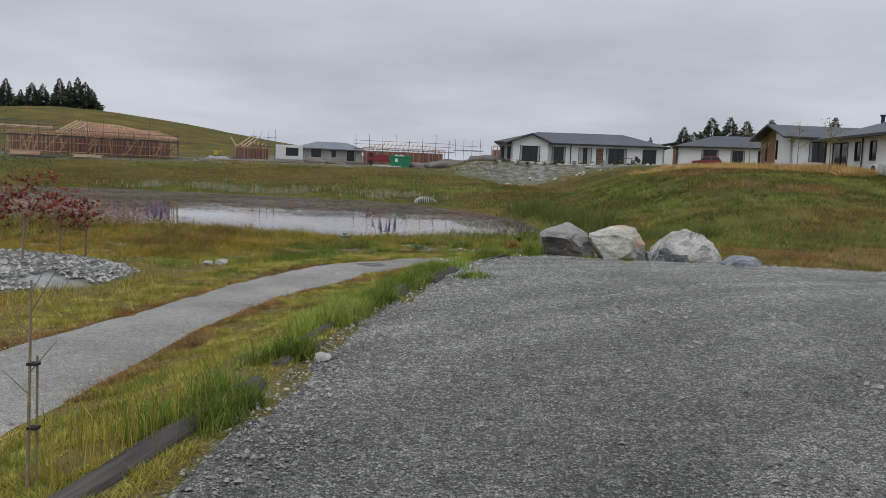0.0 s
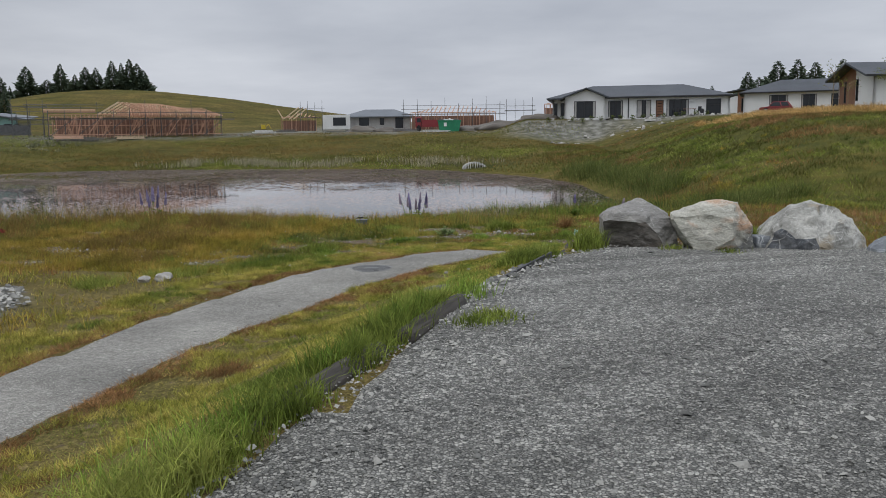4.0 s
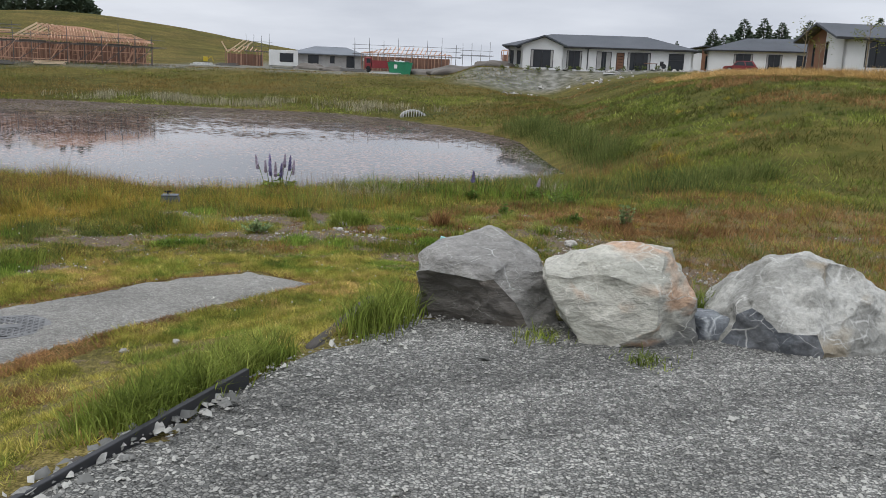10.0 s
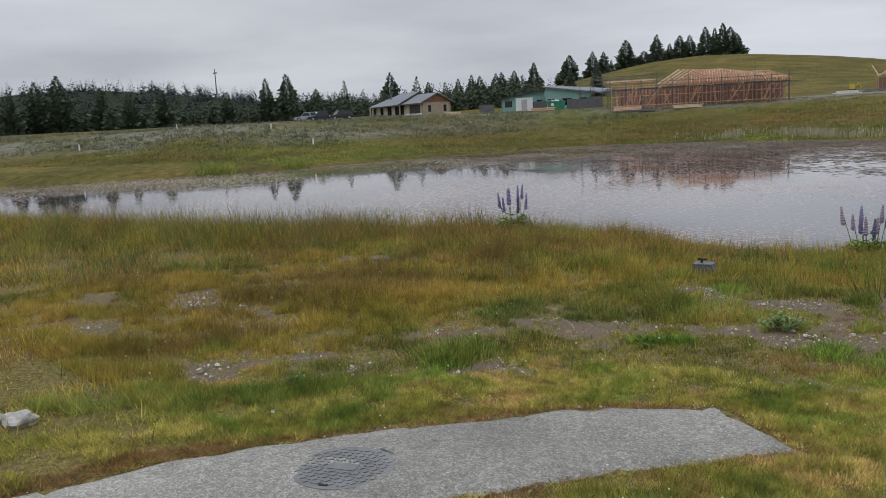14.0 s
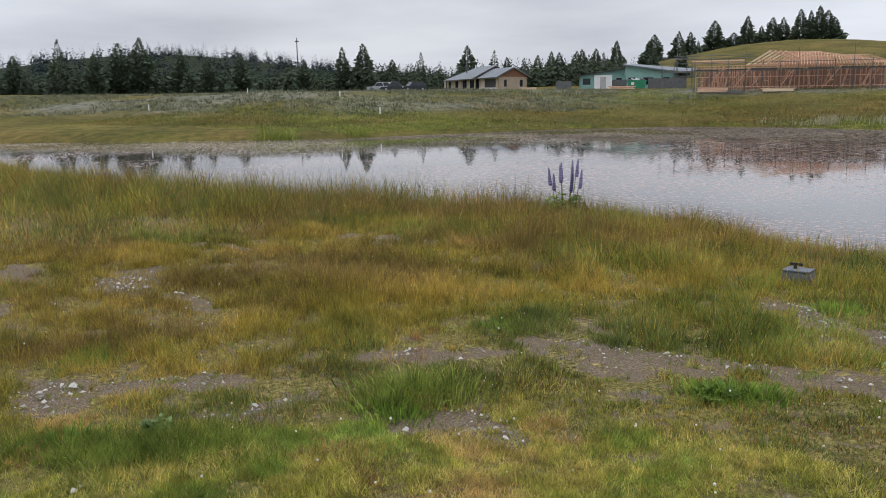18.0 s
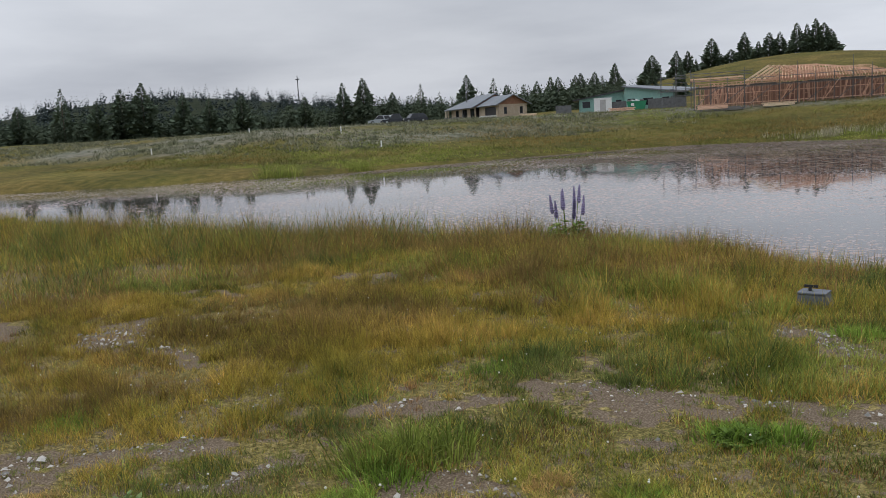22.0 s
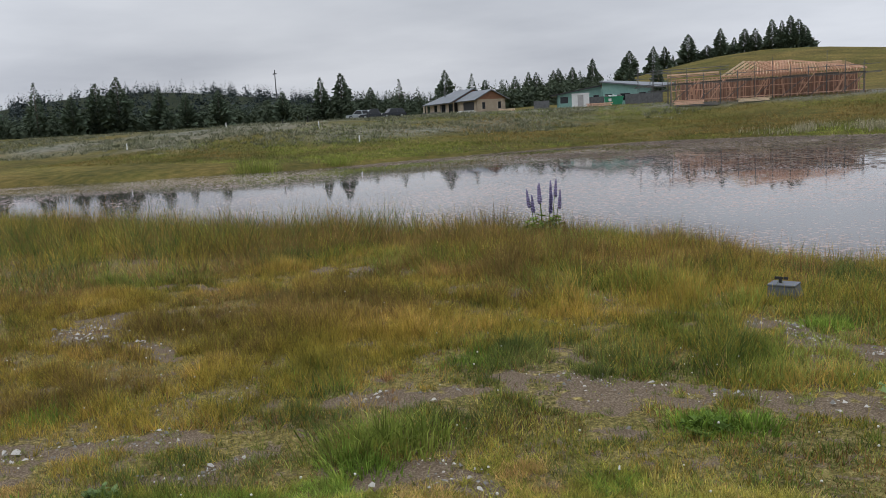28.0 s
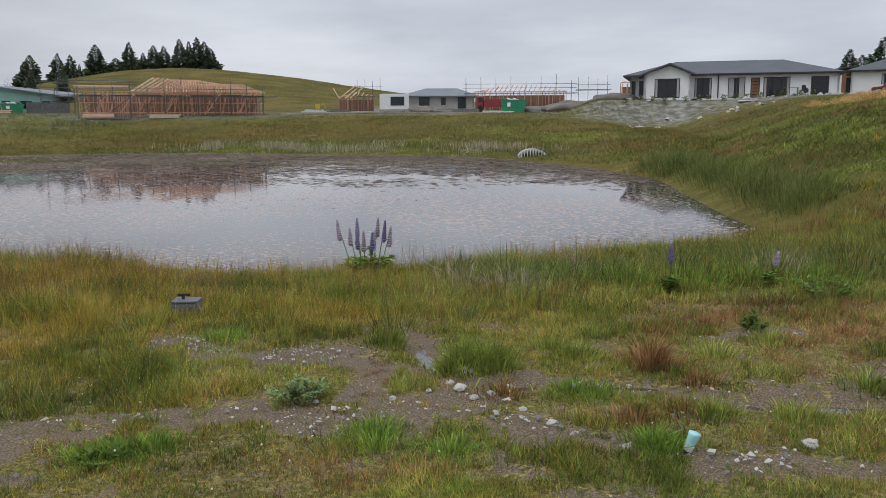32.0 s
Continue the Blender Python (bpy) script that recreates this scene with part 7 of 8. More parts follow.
# ---- houses ----
def wall(parent, a, b, z0, z1, mat, openings=(), thick=0.22, label=""):
    """A wall from a to b (outer face on the right-hand side of that way) with openings cut through it and their windows.
    openings: along, along, low, high, kind."""
    a, b = Vector((*a, 0)), Vector((*b, 0))
    long = (b - a).length
    m = Matrix.Translation(a) @ Matrix.Rotation(math.atan2(b.y - a.y, b.x - a.x), 4, "Z")
    bm = bmesh.new()
    u = 0.0
    for p, q, low, high, kind in sorted(openings):
        if p > u + 0.001:
            box(bm, u, p, 0, thick, z0, z1)
        if low > z0 + 0.01:
            box(bm, p, q, 0, thick, z0, low)
        if high < z1 - 0.01:
            box(bm, p, q, 0, thick, high, z1)
        u = q
    if u < long - 0.001:
        box(bm, u, long, 0, thick, z0, z1)
    bmesh.ops.remove_doubles(bm, verts=bm.verts[:], dist=0.001)
    bm.transform(m)
    part("wall", bm, mat, parent, label)
    for p, q, low, high, kind in openings:
        name = {"door": "door", "garage": "garage_door"}.get(kind, "window")
        f = 0.07
        bm = bmesh.new()
        rings = [[bm.verts.new((u, y, z)) for u, z in ((p + g, low + g), (q - g, low + g), (q - g, high - g), (p + g, high - g))] for g, y in ((0, -0.03), (f, -0.03), (f, 0.10), (0, 0.10))]
        for o in range(4):
            for c in range(4):
                bm.faces.new((rings[o][c], rings[o][(c + 1) % 4], rings[(o + 1) % 4][(c + 1) % 4], rings[(o + 1) % 4][c]))
        bm.transform(m)
        frame_part = part(name, bm, M_TRIM, parent)
        count = {"double": 2, "triple": 3, "curtained": 2}.get(kind, 1)
        for c in range(1, count):
            k = p + (q - p) * c / count
            bm = boxes((k - 0.04, k + 0.04, -0.02, 0.09, low + f, high - f))
            bm.transform(m)
            part("mullion", bm, M_TRIM, frame_part)
        if kind in ("double", "triple", "curtained"):
            share = 0.30 if kind == "curtained" else 0.09
            for u0, u1 in ((p + f, p + f + share * (q - p)), (q - f - share * (q - p), q - f)):
                bm = boxes((u0, u1, 0.032, 0.038, low + f, high - f))
                bm.transform(m)
                part("curtain", bm, M_CONCRETE, frame_part)
        if kind == "split":
            bm = boxes((p + f, q - f, -0.02, 0.09, low + 0.62 * (high - low), low + 0.62 * (high - low) + 0.07))
            bm.transform(m)
            part("transom", bm, M_TRIM, frame_part)
        bm = boxes((p + f, q - f, 0.04, 0.06, low + f, high - f))
        bm.transform(m)
        part({"door": "panel", "garage": "panel"}.get(kind, "pane"), bm, {"door": M_CEDAR, "garage": M_TRIM}.get(kind, M_GLASS), frame_part)
        if kind == "door":
            for z in np.arange(low + 0.3, high - 0.3, 0.33):
                bm = boxes((p + 0.2, q - 0.2, 0.02, 0.036, z, z + 0.06))
                bm.transform(m)
                part("glazing_slot", bm, M_GLASS, frame_part)


def roof(parent, verts, faces, mat, thick=0.16, name="roof", ribs=None):
    bm = solid(verts, faces)
    bmesh.ops.recalc_face_normals(bm, faces=bm.faces)
    if sum(f.normal.z for f in bm.faces) < 0:
        bmesh.ops.reverse_faces(bm, faces=bm.faces)
    bmesh.ops.solidify(bm, geom=bm.faces[:], thickness=thick)
    return part(name, bm, mat, parent)


def gutter(parent, points, z):
    bm = bmesh.new()
    for (ax, ay), (bx, by) in zip(points, points[1:]):
        bar(bm, (ax, ay, z), (bx, by, z), 0.12, 0.16)
    part("gutter", bm, M_TRIM, parent)


def core(parent, x0, x1, y0, y1, z1):
    """Closed dark inside, so that windows have a room behind them."""
    part("interior", boxes((x0, x1, y0, y1, 0.02, z1)), M_TRIM, parent)


def hip(x0, x1, y0, y1, eave, ridge, rx0, rx1, ry):
    return ([(x0, y0, eave), (x1, y0, eave), (x1, y1, eave), (x0, y1, eave), (rx0, ry, ridge), (rx1, ry, ridge)], [(0, 1, 5, 4), (1, 2, 5), (2, 3, 4, 5), (3, 0, 4)])


# white house above the far bank
hw = thing("white_house", 6.35, 108.1, 4.15, -6, "single-storey white brick house with charcoal hipped roof and black-framed windows", "house", "houses round the pond")
core(hw, 0.6, 19.0, 2.2, 11.4, 2.3)
wall(hw, (0, 0), (4.8, 0), -0.4, 2.45, M_WHITEWALL, [(1.1, 3.7, 0.05, 2.05, "double")])
wall(hw, (4.8, 0), (4.8, 1.3), -0.4, 2.45, M_WHITEWALL)
wall(hw, (4.8, 1.3), (19.4, 1.3), -0.4, 2.45, M_WHITEWALL, [(0.4, 2.15, 0.0, 2.1, "double"), (3.8, 5.5, 0.0, 2.1, "curtained"), (6.05, 6.95, 0.0, 2.05, "door"), (7.3, 9.9, 0.0, 2.1, "triple"), (11.9, 13.6, 0.1, 2.1, "split")])
wall(hw, (-1.7, 3.5), (0, 3.5), -0.4, 2.45, M_WHITEWALL, [(0.2, 0.6, 0.4, 2.0, "plain"), (1.0, 1.45, 0.4, 2.0, "plain")])
wall(hw, (0, 3.5), (0, 0), -0.4, 2.45, M_WHITEWALL)
wall(hw, (-1.7, 11.6), (-1.7, 3.5), -0.4, 2.45, M_WHITEWALL)
wall(hw, (19.4, 1.3), (19.4, 11.6), -0.4, 2.45, M_WHITEWALL)
wall(hw, (19.4, 11.6), (-1.7, 11.6), -0.4, 2.45, M_WHITEWALL)
part("gable", solid([(0, 0.002, 2.45), (4.8, 0.002, 2.45), (4.8, 0.002, 2.5), (2.6, 0.002, 3.42), (0, 0.002, 2.5), (0, 0.2, 2.45), (4.8, 0.2, 2.45), (4.8, 0.2, 2.5), (2.6, 0.2, 3.42), (0, 0.2, 2.5)],
                    [(0, 1, 2, 3, 4), (9, 8, 7, 6, 5), (1, 6, 7, 2), (2, 7, 8, 3), (3, 8, 9, 4), (4, 9, 5, 0)]), M_WHITEWALL, hw)
roof(hw, *hip(-2.3, 20.0, 0.75, 12.2, 2.5, 4.2, 3.2, 14.4, 6.4), M_TILE)
roof(hw, [(-0.7, -0.6, 2.38), (2.6, -0.6, 3.66), (5.4, -0.6, 2.45), (5.4, 3.0, 2.45), (2.6, 6.2, 3.7), (-0.7, 6.2, 2.38)], [(0, 1, 4, 5), (1, 2, 3, 4)], M_TILE)
gutter(hw, [(5.1, 0.7), (20.0, 0.7), (20.0, 12.2)], 2.46)
bm = bmesh.new()
tube(bm, (7.6, 1.2, 0), (7.6, 1.2, 2.4), 0.06)
part("downpipe", bm, M_TRIM, hw)
hp = thing("heat_pump", 22.35, 106.9, zat(22.35, 106.9) + 0.02, -6, "white heat pump unit against the white house wall", "heat pump")
part("casing", boxes((-0.45, 0.45, -0.17, 0.17, 0.1, 0.8), bevel=0.02), M_WHITE, hp)
part("fan_grille", tube(bmesh.new(), (0.08, -0.18, 0.45), (0.08, -0.2, 0.45), 0.27, 0.27, 20), M_TRIM, hp)
for sx in (-0.3, 0.3):
    part("foot", boxes((sx - 0.04, sx + 0.04, -0.16, 0.16, -0.15, 0.1)), M_TRIM, hp)
for k, (cx, cy) in enumerate(((19.4, 104.6), (21.9, 104.8))):
    chair = thing("garden_chair", cx, cy, zat(cx, cy), 90 * k + 40, "dark slatted garden chair on the terrace", "chair", "garden chairs on the terrace")
    part("seat", boxes((-0.24, 0.24, -0.24, 0.24, 0.42, 0.46)), M_TRIM, chair)
    part("backrest", boxes((-0.24, 0.24, 0.2, 0.24, 0.46, 0.95)), M_TRIM, chair)
    for sx in (-0.2, 0.2):
        for sy in (-0.2, 0.2):
            part("leg", boxes((sx - 0.02, sx + 0.02, sy - 0.02, sy + 0.02, -0.05, 0.42)), M_TRIM, chair)
bench = thing("garden_table", 20.6, 104.9, zat(20.6, 104.9), -6, "small dark outdoor table with chairs on the terrace", "table")
part("tabletop", boxes((-0.7, 0.7, -0.4, 0.4, 0.70, 0.75)), M_CEDAR, bench)
for sx in (-0.6, 0.6):
    for sy in (-0.33, 0.33):
        part("leg", boxes((sx - 0.03, sx + 0.03, sy - 0.03, sy + 0.03, -0.05, 0.70)), M_TRIM, bench)

rand = random.Random(31)
for k in range(16):
    px, py = 4.5 + 1.15 * k + rand.uniform(-0.3, 0.3), 103.6 - 0.11 * k + rand.uniform(-0.8, 0.5)
    shrub = thing("yard_shrub", px, py, zat(px, py), 30 * k, "small dark green shrub newly planted in the gravel yard", "shrub", "young shrubs of the yard")
    bm = bmesh.new()
    for _ in range(26):
        leafy(bm, rand.gauss(0, 0.13), rand.gauss(0, 0.13), rand.uniform(0.05, 0.5), 0.16, 5, rand, 0.9)
    part("foliage", bm, M_DARKG, shrub)

# white house farther back
h2 = thing("white_house", 34.5, 134.9, 5.7, -16, "white single-storey house with grey hipped roof farther back", "house", "houses round the pond")
core(h2, 0.4, 17.4, 0.6, 9.4, 2.4)
wall(h2, (0, 0), (18, 0), -0.6, 2.5, M_WHITEWALL, [(3.6, 6.2, 0.7, 2.1, "double"), (8.0, 10.1, 0.0, 2.1, "double"), (12.0, 13.4, 0.1, 2.1, "split"), (15.5, 16.8, 0.1, 2.1, "plain")])
wall(h2, (0, 10), (0, 0), -0.6, 2.5, M_WHITEWALL, [(3, 4, 0.6, 2.1, "plain"), (7, 8, 0.6, 2.1, "plain")])
wall(h2, (18, 0), (18, 10), -0.6, 2.5, M_WHITEWALL)
wall(h2, (18, 10), (0, 10), -0.6, 2.5, M_WHITEWALL)
roof(h2, *hip(-0.7, 18.7, -0.7, 10.7, 2.55, 4.6, 5.2, 13.6, 5.0), M_TILE)
gutter(h2, [(-0.7, -0.72), (18.7, -0.72)], 2.5)
h2b = thing("brown_house", 35.5, 152, 6.0, -10, "distant house with brown gable and white wall", "house", "houses round the pond")
wall(h2b, (-4, 0), (2.4, 0), -1, 2.6, M_WHITEWALL)
wall(h2b, (2.4, 0), (5, 0), -1, 3.2, M_CEDAR, [(0.6, 1.8, 0, 2.2, "plain")])
roof(h2b, [(-5, -0.6, 2.3), (3.0, -0.6, 3.8), (8, -0.6, 2.5), (8, 8, 2.5), (3.0, 8, 3.8), (-5, 8, 2.3)], [(0, 1, 4, 5), (1, 2, 3, 4)], M_TILE)

# house with the cedar gable
h3 = thing("gabled_house", 30.8, 79.35, 4.5, 3.5, "white house with cedar-clad gable end and grey roof", "house", "houses round the pond")
core(h3, 0.5, 13.6, 0.6, 6.1, 2.2)
wall(h3, (0, 0), (14, 0), -1.2, 2.35, M_WHITEWALL, [(1.75, 4.6, 0.0, 2.1, "triple"), (6.4, 8.0, 0.5, 2.1, "double")])
wall(h3, (0, 6.7), (0, 3.3), -1.2, 2.35, M_CEDAR, [(1.2, 1.6, 0.1, 2.0, "plain")], label="vertical cedar cladding")
wall(h3, (0, 3.3), (0, 0), -1.2, 2.35, M_WHITEWALL, [(0.1, 0.55, 0.2, 2.1, "plain")])
wall(h3, (14, 0), (14, 6.7), -1.2, 2.35, M_WHITEWALL)
wall(h3, (14, 6.7), (0, 6.7), -1.2, 2.35, M_WHITEWALL)
part("gable", solid([(0.002, 3.3, 2.35), (0.002, 6.7, 2.35), (0.002, 3.3, 3.45), (0.2, 3.3, 2.35), (0.2, 6.7, 2.35), (0.2, 3.3, 3.45)], [(0, 2, 1), (3, 4, 5), (0, 3, 5, 2), (1, 2, 5, 4), (0, 1, 4, 3)]), M_CEDAR, h3, "cedar-clad gable half")
part("gable", solid([(0.002, 0, 2.35), (0.002, 3.3, 2.35), (0.002, 3.3, 3.45), (0.2, 0, 2.35), (0.2, 3.3, 2.35), (0.2, 3.3, 3.45)], [(0, 2, 1), (3, 4, 5), (0, 3, 5, 2), (1, 2, 5, 4), (0, 1, 4, 3)]), M_WHITEWALL, h3)
roof(h3, [(-1.0, -0.7, 2.25), (15, -0.7, 2.25), (15, 3.3, 3.62), (-1.0, 3.3, 3.62), (15, 7.4, 2.25), (-1.0, 7.4, 2.25)], [(0, 1, 2, 3), (3, 2, 4, 5)], M_TILE)
gutter(h3, [(-1.0, -0.72), (15, -0.72)], 2.2)

# nearest house on the slope
h4 = thing("white_house", 24.4, 56.9, 2.7, -90, "white brick house with charcoal roof, black sliding doors and outdoor unit", "house", "houses round the pond")
L4 = 15.0
core(h4, 0.5, L4 - 0.5, 0.7, 7.4, 2.2)
wall(h4, (0, 0), (L4, 0), -0.8, 2.4, M_WHITEWALL, [(1.15, 3.35, 0.02, 2.2, "double"), (4.25, 5.0, 0.95, 2.15, "plain"), (6.15, 6.95, 0.95, 2.15, "plain"), (9.1, 11.5, 0.0, 2.2, "triple")])
wall(h4, (0, 8), (0, 0), -0.8, 2.4, M_WHITEWALL)
wall(h4, (L4, 0), (L4, 8), -0.8, 2.4, M_WHITEWALL)
wall(h4, (L4, 8), (0, 8), -0.8, 2.4, M_WHITEWALL)
roof(h4, *hip(-0.7, L4 + 0.7, -0.7, 8.7, 2.45, 4.05, 3.1, L4 - 3.1, 4.0), M_TILE)
gutter(h4, [(-0.7, 8.7), (-0.7, -0.72), (L4 + 0.7, -0.72), (L4 + 0.7, 8.7)], 2.4)
part("soffit", boxes((-0.6, L4 + 0.6, -0.62, -0.01, 2.36, 2.4)), M_WHITE, h4)
for u in (5.35, 8.9):
    part("downpipe", tube(bmesh.new(), (u, -0.08, -0.3), (u, -0.08, 2.36), 0.045), M_TRIM, h4)
for u in (4.25, 6.15):
    part("window_sill", boxes((u - 0.05, u + 0.85, -0.08, -0.004, 0.86, 0.93)), M_WHITE, h4)
bm = bmesh.new()
tube(bm, (0.9, 3.2, 3.1), (0.9, 3.2, 4.1), 0.12)
part("flue", bm, M_TRIM, h4)
part("flue_cap", tube(bmesh.new(), (0.9, 3.2, 4.1), (0.9, 3.2, 4.2), 0.2), M_TRIM, h4)
unit = thing("outdoor_unit", 24.1, 49.1, zat(24.1, 49.1) - 0.05, -90, "pale grey heat pump outdoor unit against the wall", "heat pump")
part("casing", boxes((-0.42, 0.42, -0.16, 0.16, 0.1, 0.75), bevel=0.02), M_WHITE, unit)
bm = bmesh.new()
tube(bm, (-0.1, -0.17, 0.43), (-0.1, -0.2, 0.43), 0.25, 0.25, 20)
part("fan_grille", bm, M_TRIM, unit)
for sx in (-0.3, 0.3):
    part("foot", boxes((sx - 0.04, sx + 0.04, -0.16, 0.16, -0.2, 0.1)), M_TRIM, unit)


# ---- framing and scaffolds ----
def scaffold(parent, x0, x1, y, z0, top, step=2.1, deck=2.0, rails=(3.0,)):
    for k, x in enumerate(np.arange(x0, x1 + 0.01, step)):
        bm = bmesh.new()
        tube(bm, (x, y, z0), (x, y, top + (0.7 if k % 3 == 0 else 0.0) + 0.25 * ((k * 7) % 4)), 0.03, 0.03, 6)
        part("standard", bm, M_SCAFF, parent)
        bm = bmesh.new()
        tube(bm, (x, y + 0.9, z0), (x, y + 0.9, top), 0.03, 0.03, 6)
        part("standard", bm, M_SCAFF, parent)
    for z in (*rails, deck - 0.1):
        bm = bmesh.new()
        tube(bm, (x0 - 0.4, y, z), (x1 + 0.4, y, z), 0.028, 0.028, 6)
        part("ledger", bm, M_SCAFF, parent)
    for k, x in enumerate(np.arange(x0 - 0.3, x1, 3.0)):
        part("scaffold_plank", boxes((x, min(x + 3.1, x1 + 0.6), y + 0.1, y + 0.8, deck - 0.02 + 0.01 * (k % 2), deck + 0.04 + 0.01 * (k % 2))), M_PLANK, parent)


fr = thing("framed_building", -54.8, 99.5, 2.75, 27.5, "timber-framed building under construction with open roof trusses and scaffold", "building site", "houses being built")
for y in (0.0, 8.0):
    for k, x in enumerate(np.arange(0, 20.1, 0.5)):
        bm = bmesh.new()
        bar(bm, (x, y, -0.4), (x, y, 2.45), 0.07, 0.12)
        part("stud", bm, M_STUD, fr)
for y in (0.0, 8.0):
    for z in (0.1, 1.2, 2.45):
        part("plate", boxes((0, 20, y - 0.06, y + 0.06, z, z + 0.09)), M_PINE, fr)
part("sheathing", boxes((5.0, 19.6, 4.2, 4.25, -0.4, 2.2)), M_REDWRAP, fr, "reddish-brown timber lining")
for k, (y, x0, x1) in enumerate(((1.2, 2.0, 19.5), (3.6, 0.2, 9.0))):
    for x in np.arange(x0, x1, 0.47):
        part("stud", bar(bmesh.new(), (x, y, -0.4), (x + 0.02 * ((k + int(x * 3)) % 3 - 1), y, 2.45), 0.07, 0.11), M_STUD, fr)
for x in np.arange(0.6, 20, 1.35):
    part("nogging", boxes((x, x + 0.43, -0.05, 0.05, 0.75, 0.82)), M_PINE, fr)
part("sheathing", boxes((0.5, 6.0, 5.0, 5.05, -0.4, 2.3)), M_REDWRAP, fr)
for k, x in enumerate((1.4, 4.2, 9.0, 13.5, 17.0)):
    bm = bmesh.new()
    bar(bm, (x, -0.08, 0.1), (x + 1.6, -0.08, 2.3), 0.06, 0.1)
    part("brace", bm, M_PINE, fr)
rand = random.Random(12)
for k in range(34):
    x, lean = rand.uniform(0.3, 19), rand.choice((0, 0, 0.5, -0.6, 1.1))
    part("board", bar(bmesh.new(), (x, rand.uniform(0.2, 3.0), rand.uniform(-0.4, 0.3)), (x + lean, rand.uniform(0.2, 3.0), rand.uniform(1.6, 2.4)), 0.05, rand.uniform(0.1, 0.26)), rand.choice((M_STUD, M_STUD, M_PINE, M_REDWRAP)), fr)
# half-set trusses leaning over the middle of the plan
for k in range(10):
    a, y = 5.4 + 0.52 * k, 0.2 + 0.8 * k
    bm = bmesh.new()
    bar(bm, (a, y, 2.5), (a + 2.5, y, 4.05), 0.08, 0.2)
    part("truss_chord", bm, M_PALEPINE, fr)
    for p, q in (((a + 2.5, y, 4.05), (a + 5.6, y, 2.6)), ((a + 2.5, y, 2.55), (a + 2.5, y, 4.0)), ((a + 1.3, y, 2.55), (a + 1.3, y, 3.25)), ((a + 2.5, y, 2.6), (a + 1.3, y, 3.2)), ((a, y, 2.55), (a + 5.6, y, 2.55))):
        part("truss_web", bar(bmesh.new(), p, q, 0.06, 0.11), M_PINE, fr)
# rafters of the long hipped roof
for k, x in enumerate(np.arange(9.0, 20.3, 0.30)):
    s = max(0.0, (x - 10.2) / 10.1)
    zr = 3.95 - 1.15 * max(0, s - 0.25) / 0.75 - 0.15 * s
    ry = 4.0
    for y0, y1 in ((-0.6, ry), (8.6, ry)):
        bm = bmesh.new()
        bar(bm, (x, y0, 2.42), (x - 0.1, y1, zr), 0.05, 0.15)
        part("rafter", bm, M_PALEPINE if k % 4 == 0 else M_PINE, fr)
bm = bmesh.new()
bar(bm, (9, 4, 4.0), (12.7, 4, 3.95), 0.06, 0.18)
bar(bm, (12.7, 4, 3.95), (20.3, 4, 2.7), 0.06, 0.18)
part("ridge_beam", bm, M_PINE, fr)
for z in (2.5, 2.62, 2.74, 2.85, 2.97, 3.08, 3.2, 3.3):
    part("batten", boxes((10.5, 19.6 - (z - 2.6) * 2.4, 0.15 + (z - 2.6) * 2.1, 0.22 + (z - 2.6) * 2.1, z + 0.1, z + 0.15)), M_PINE, fr)
for z in (2.75, 3.0):
    part("upper_rail", boxes((-0.5, 5.2, -0.1, 0.0, z, z + 0.16)), M_PINE, fr)
scaffold(fr, 0.0, 20.9, -1.6, -0.5, 3.0, 1.8, 1.95, (2.75,))
for k, x in enumerate(np.arange(0.2, 19.0, 2.9)):
    part("toe_board", boxes((x + 0.3 * (k % 2), x + 2.3 + 0.2 * (k % 3), -1.66, -1.63, 1.9 + 0.03 * (k % 2), 2.04 + 0.04 * (k % 3))), M_TIMBER, fr)
    part("brace", tube(bmesh.new(), (x, -1.55, 0.0), (x + 2.4, -1.55, 1.9), 0.035, 0.035, 6), M_SCAFF, fr)
for z in (3.35, 3.7):
    part("guard_rail", tube(bmesh.new(), (-2.6, 0.6, z), (6.2, 0.6, z), 0.04, 0.04, 6), M_SCAFF, fr)
scaffold(fr, -4.0, -0.5, 1.0, -0.5, 3.8, 1.7, 2.0, (2.9, 3.5))
stack = thing("timber_stack", -51.5, 97.8, zat(-51.5, 97.8), 27.5, "low stack of sawn timber on bearers", "timber stack")
for k in range(4):
    part("plank", boxes((-1.6 + 0.1 * (k % 2), 1.6, -0.5, 0.5, 0.25 + 0.13 * k, 0.36 + 0.13 * k)), M_PINE, stack)
for sx in (-1.2, 1.2):
    part("bearer", boxes((sx - 0.06, sx + 0.06, -0.5, 0.5, -0.1, 0.25)), M_PLANK, stack)

# building in green wrap
gb = thing("wrapped_building", -79.5, 107.8, 2.75, 39.5, "low building in pale green wrap with grey roof and unglazed windows", "building site", "houses being built")
wall(gb, (0, 0), (6.3, 0), -0.4, 2.3, M_MINT, [(0.5, 1.6, 1.0, 1.9, "plain"), (2.4, 3.7, 1.0, 1.9, "plain"), (5.2, 6.0, 0.9, 1.9, "plain")])
wall(gb, (6.3, -1.2), (13.2, -1.2), -0.4, 2.55, M_MINT, [(0.5, 1.5, 0.9, 1.9, "plain"), (2.6, 4.0, 0.9, 1.9, "plain"), (5.2, 6.2, 0.9, 1.9, "plain")])
wall(gb, (6.3, 0), (6.3, -1.2), -0.4, 2.55, M_MINT)
wall(gb, (13.2, -1.2), (13.2, 8), -0.4, 2.5, M_MINT)
wall(gb, (13.2, 8), (0, 8), -0.4, 2.5, M_MINT)
wall(gb, (0, 8), (0, 0), -0.4, 2.3, M_MINT)
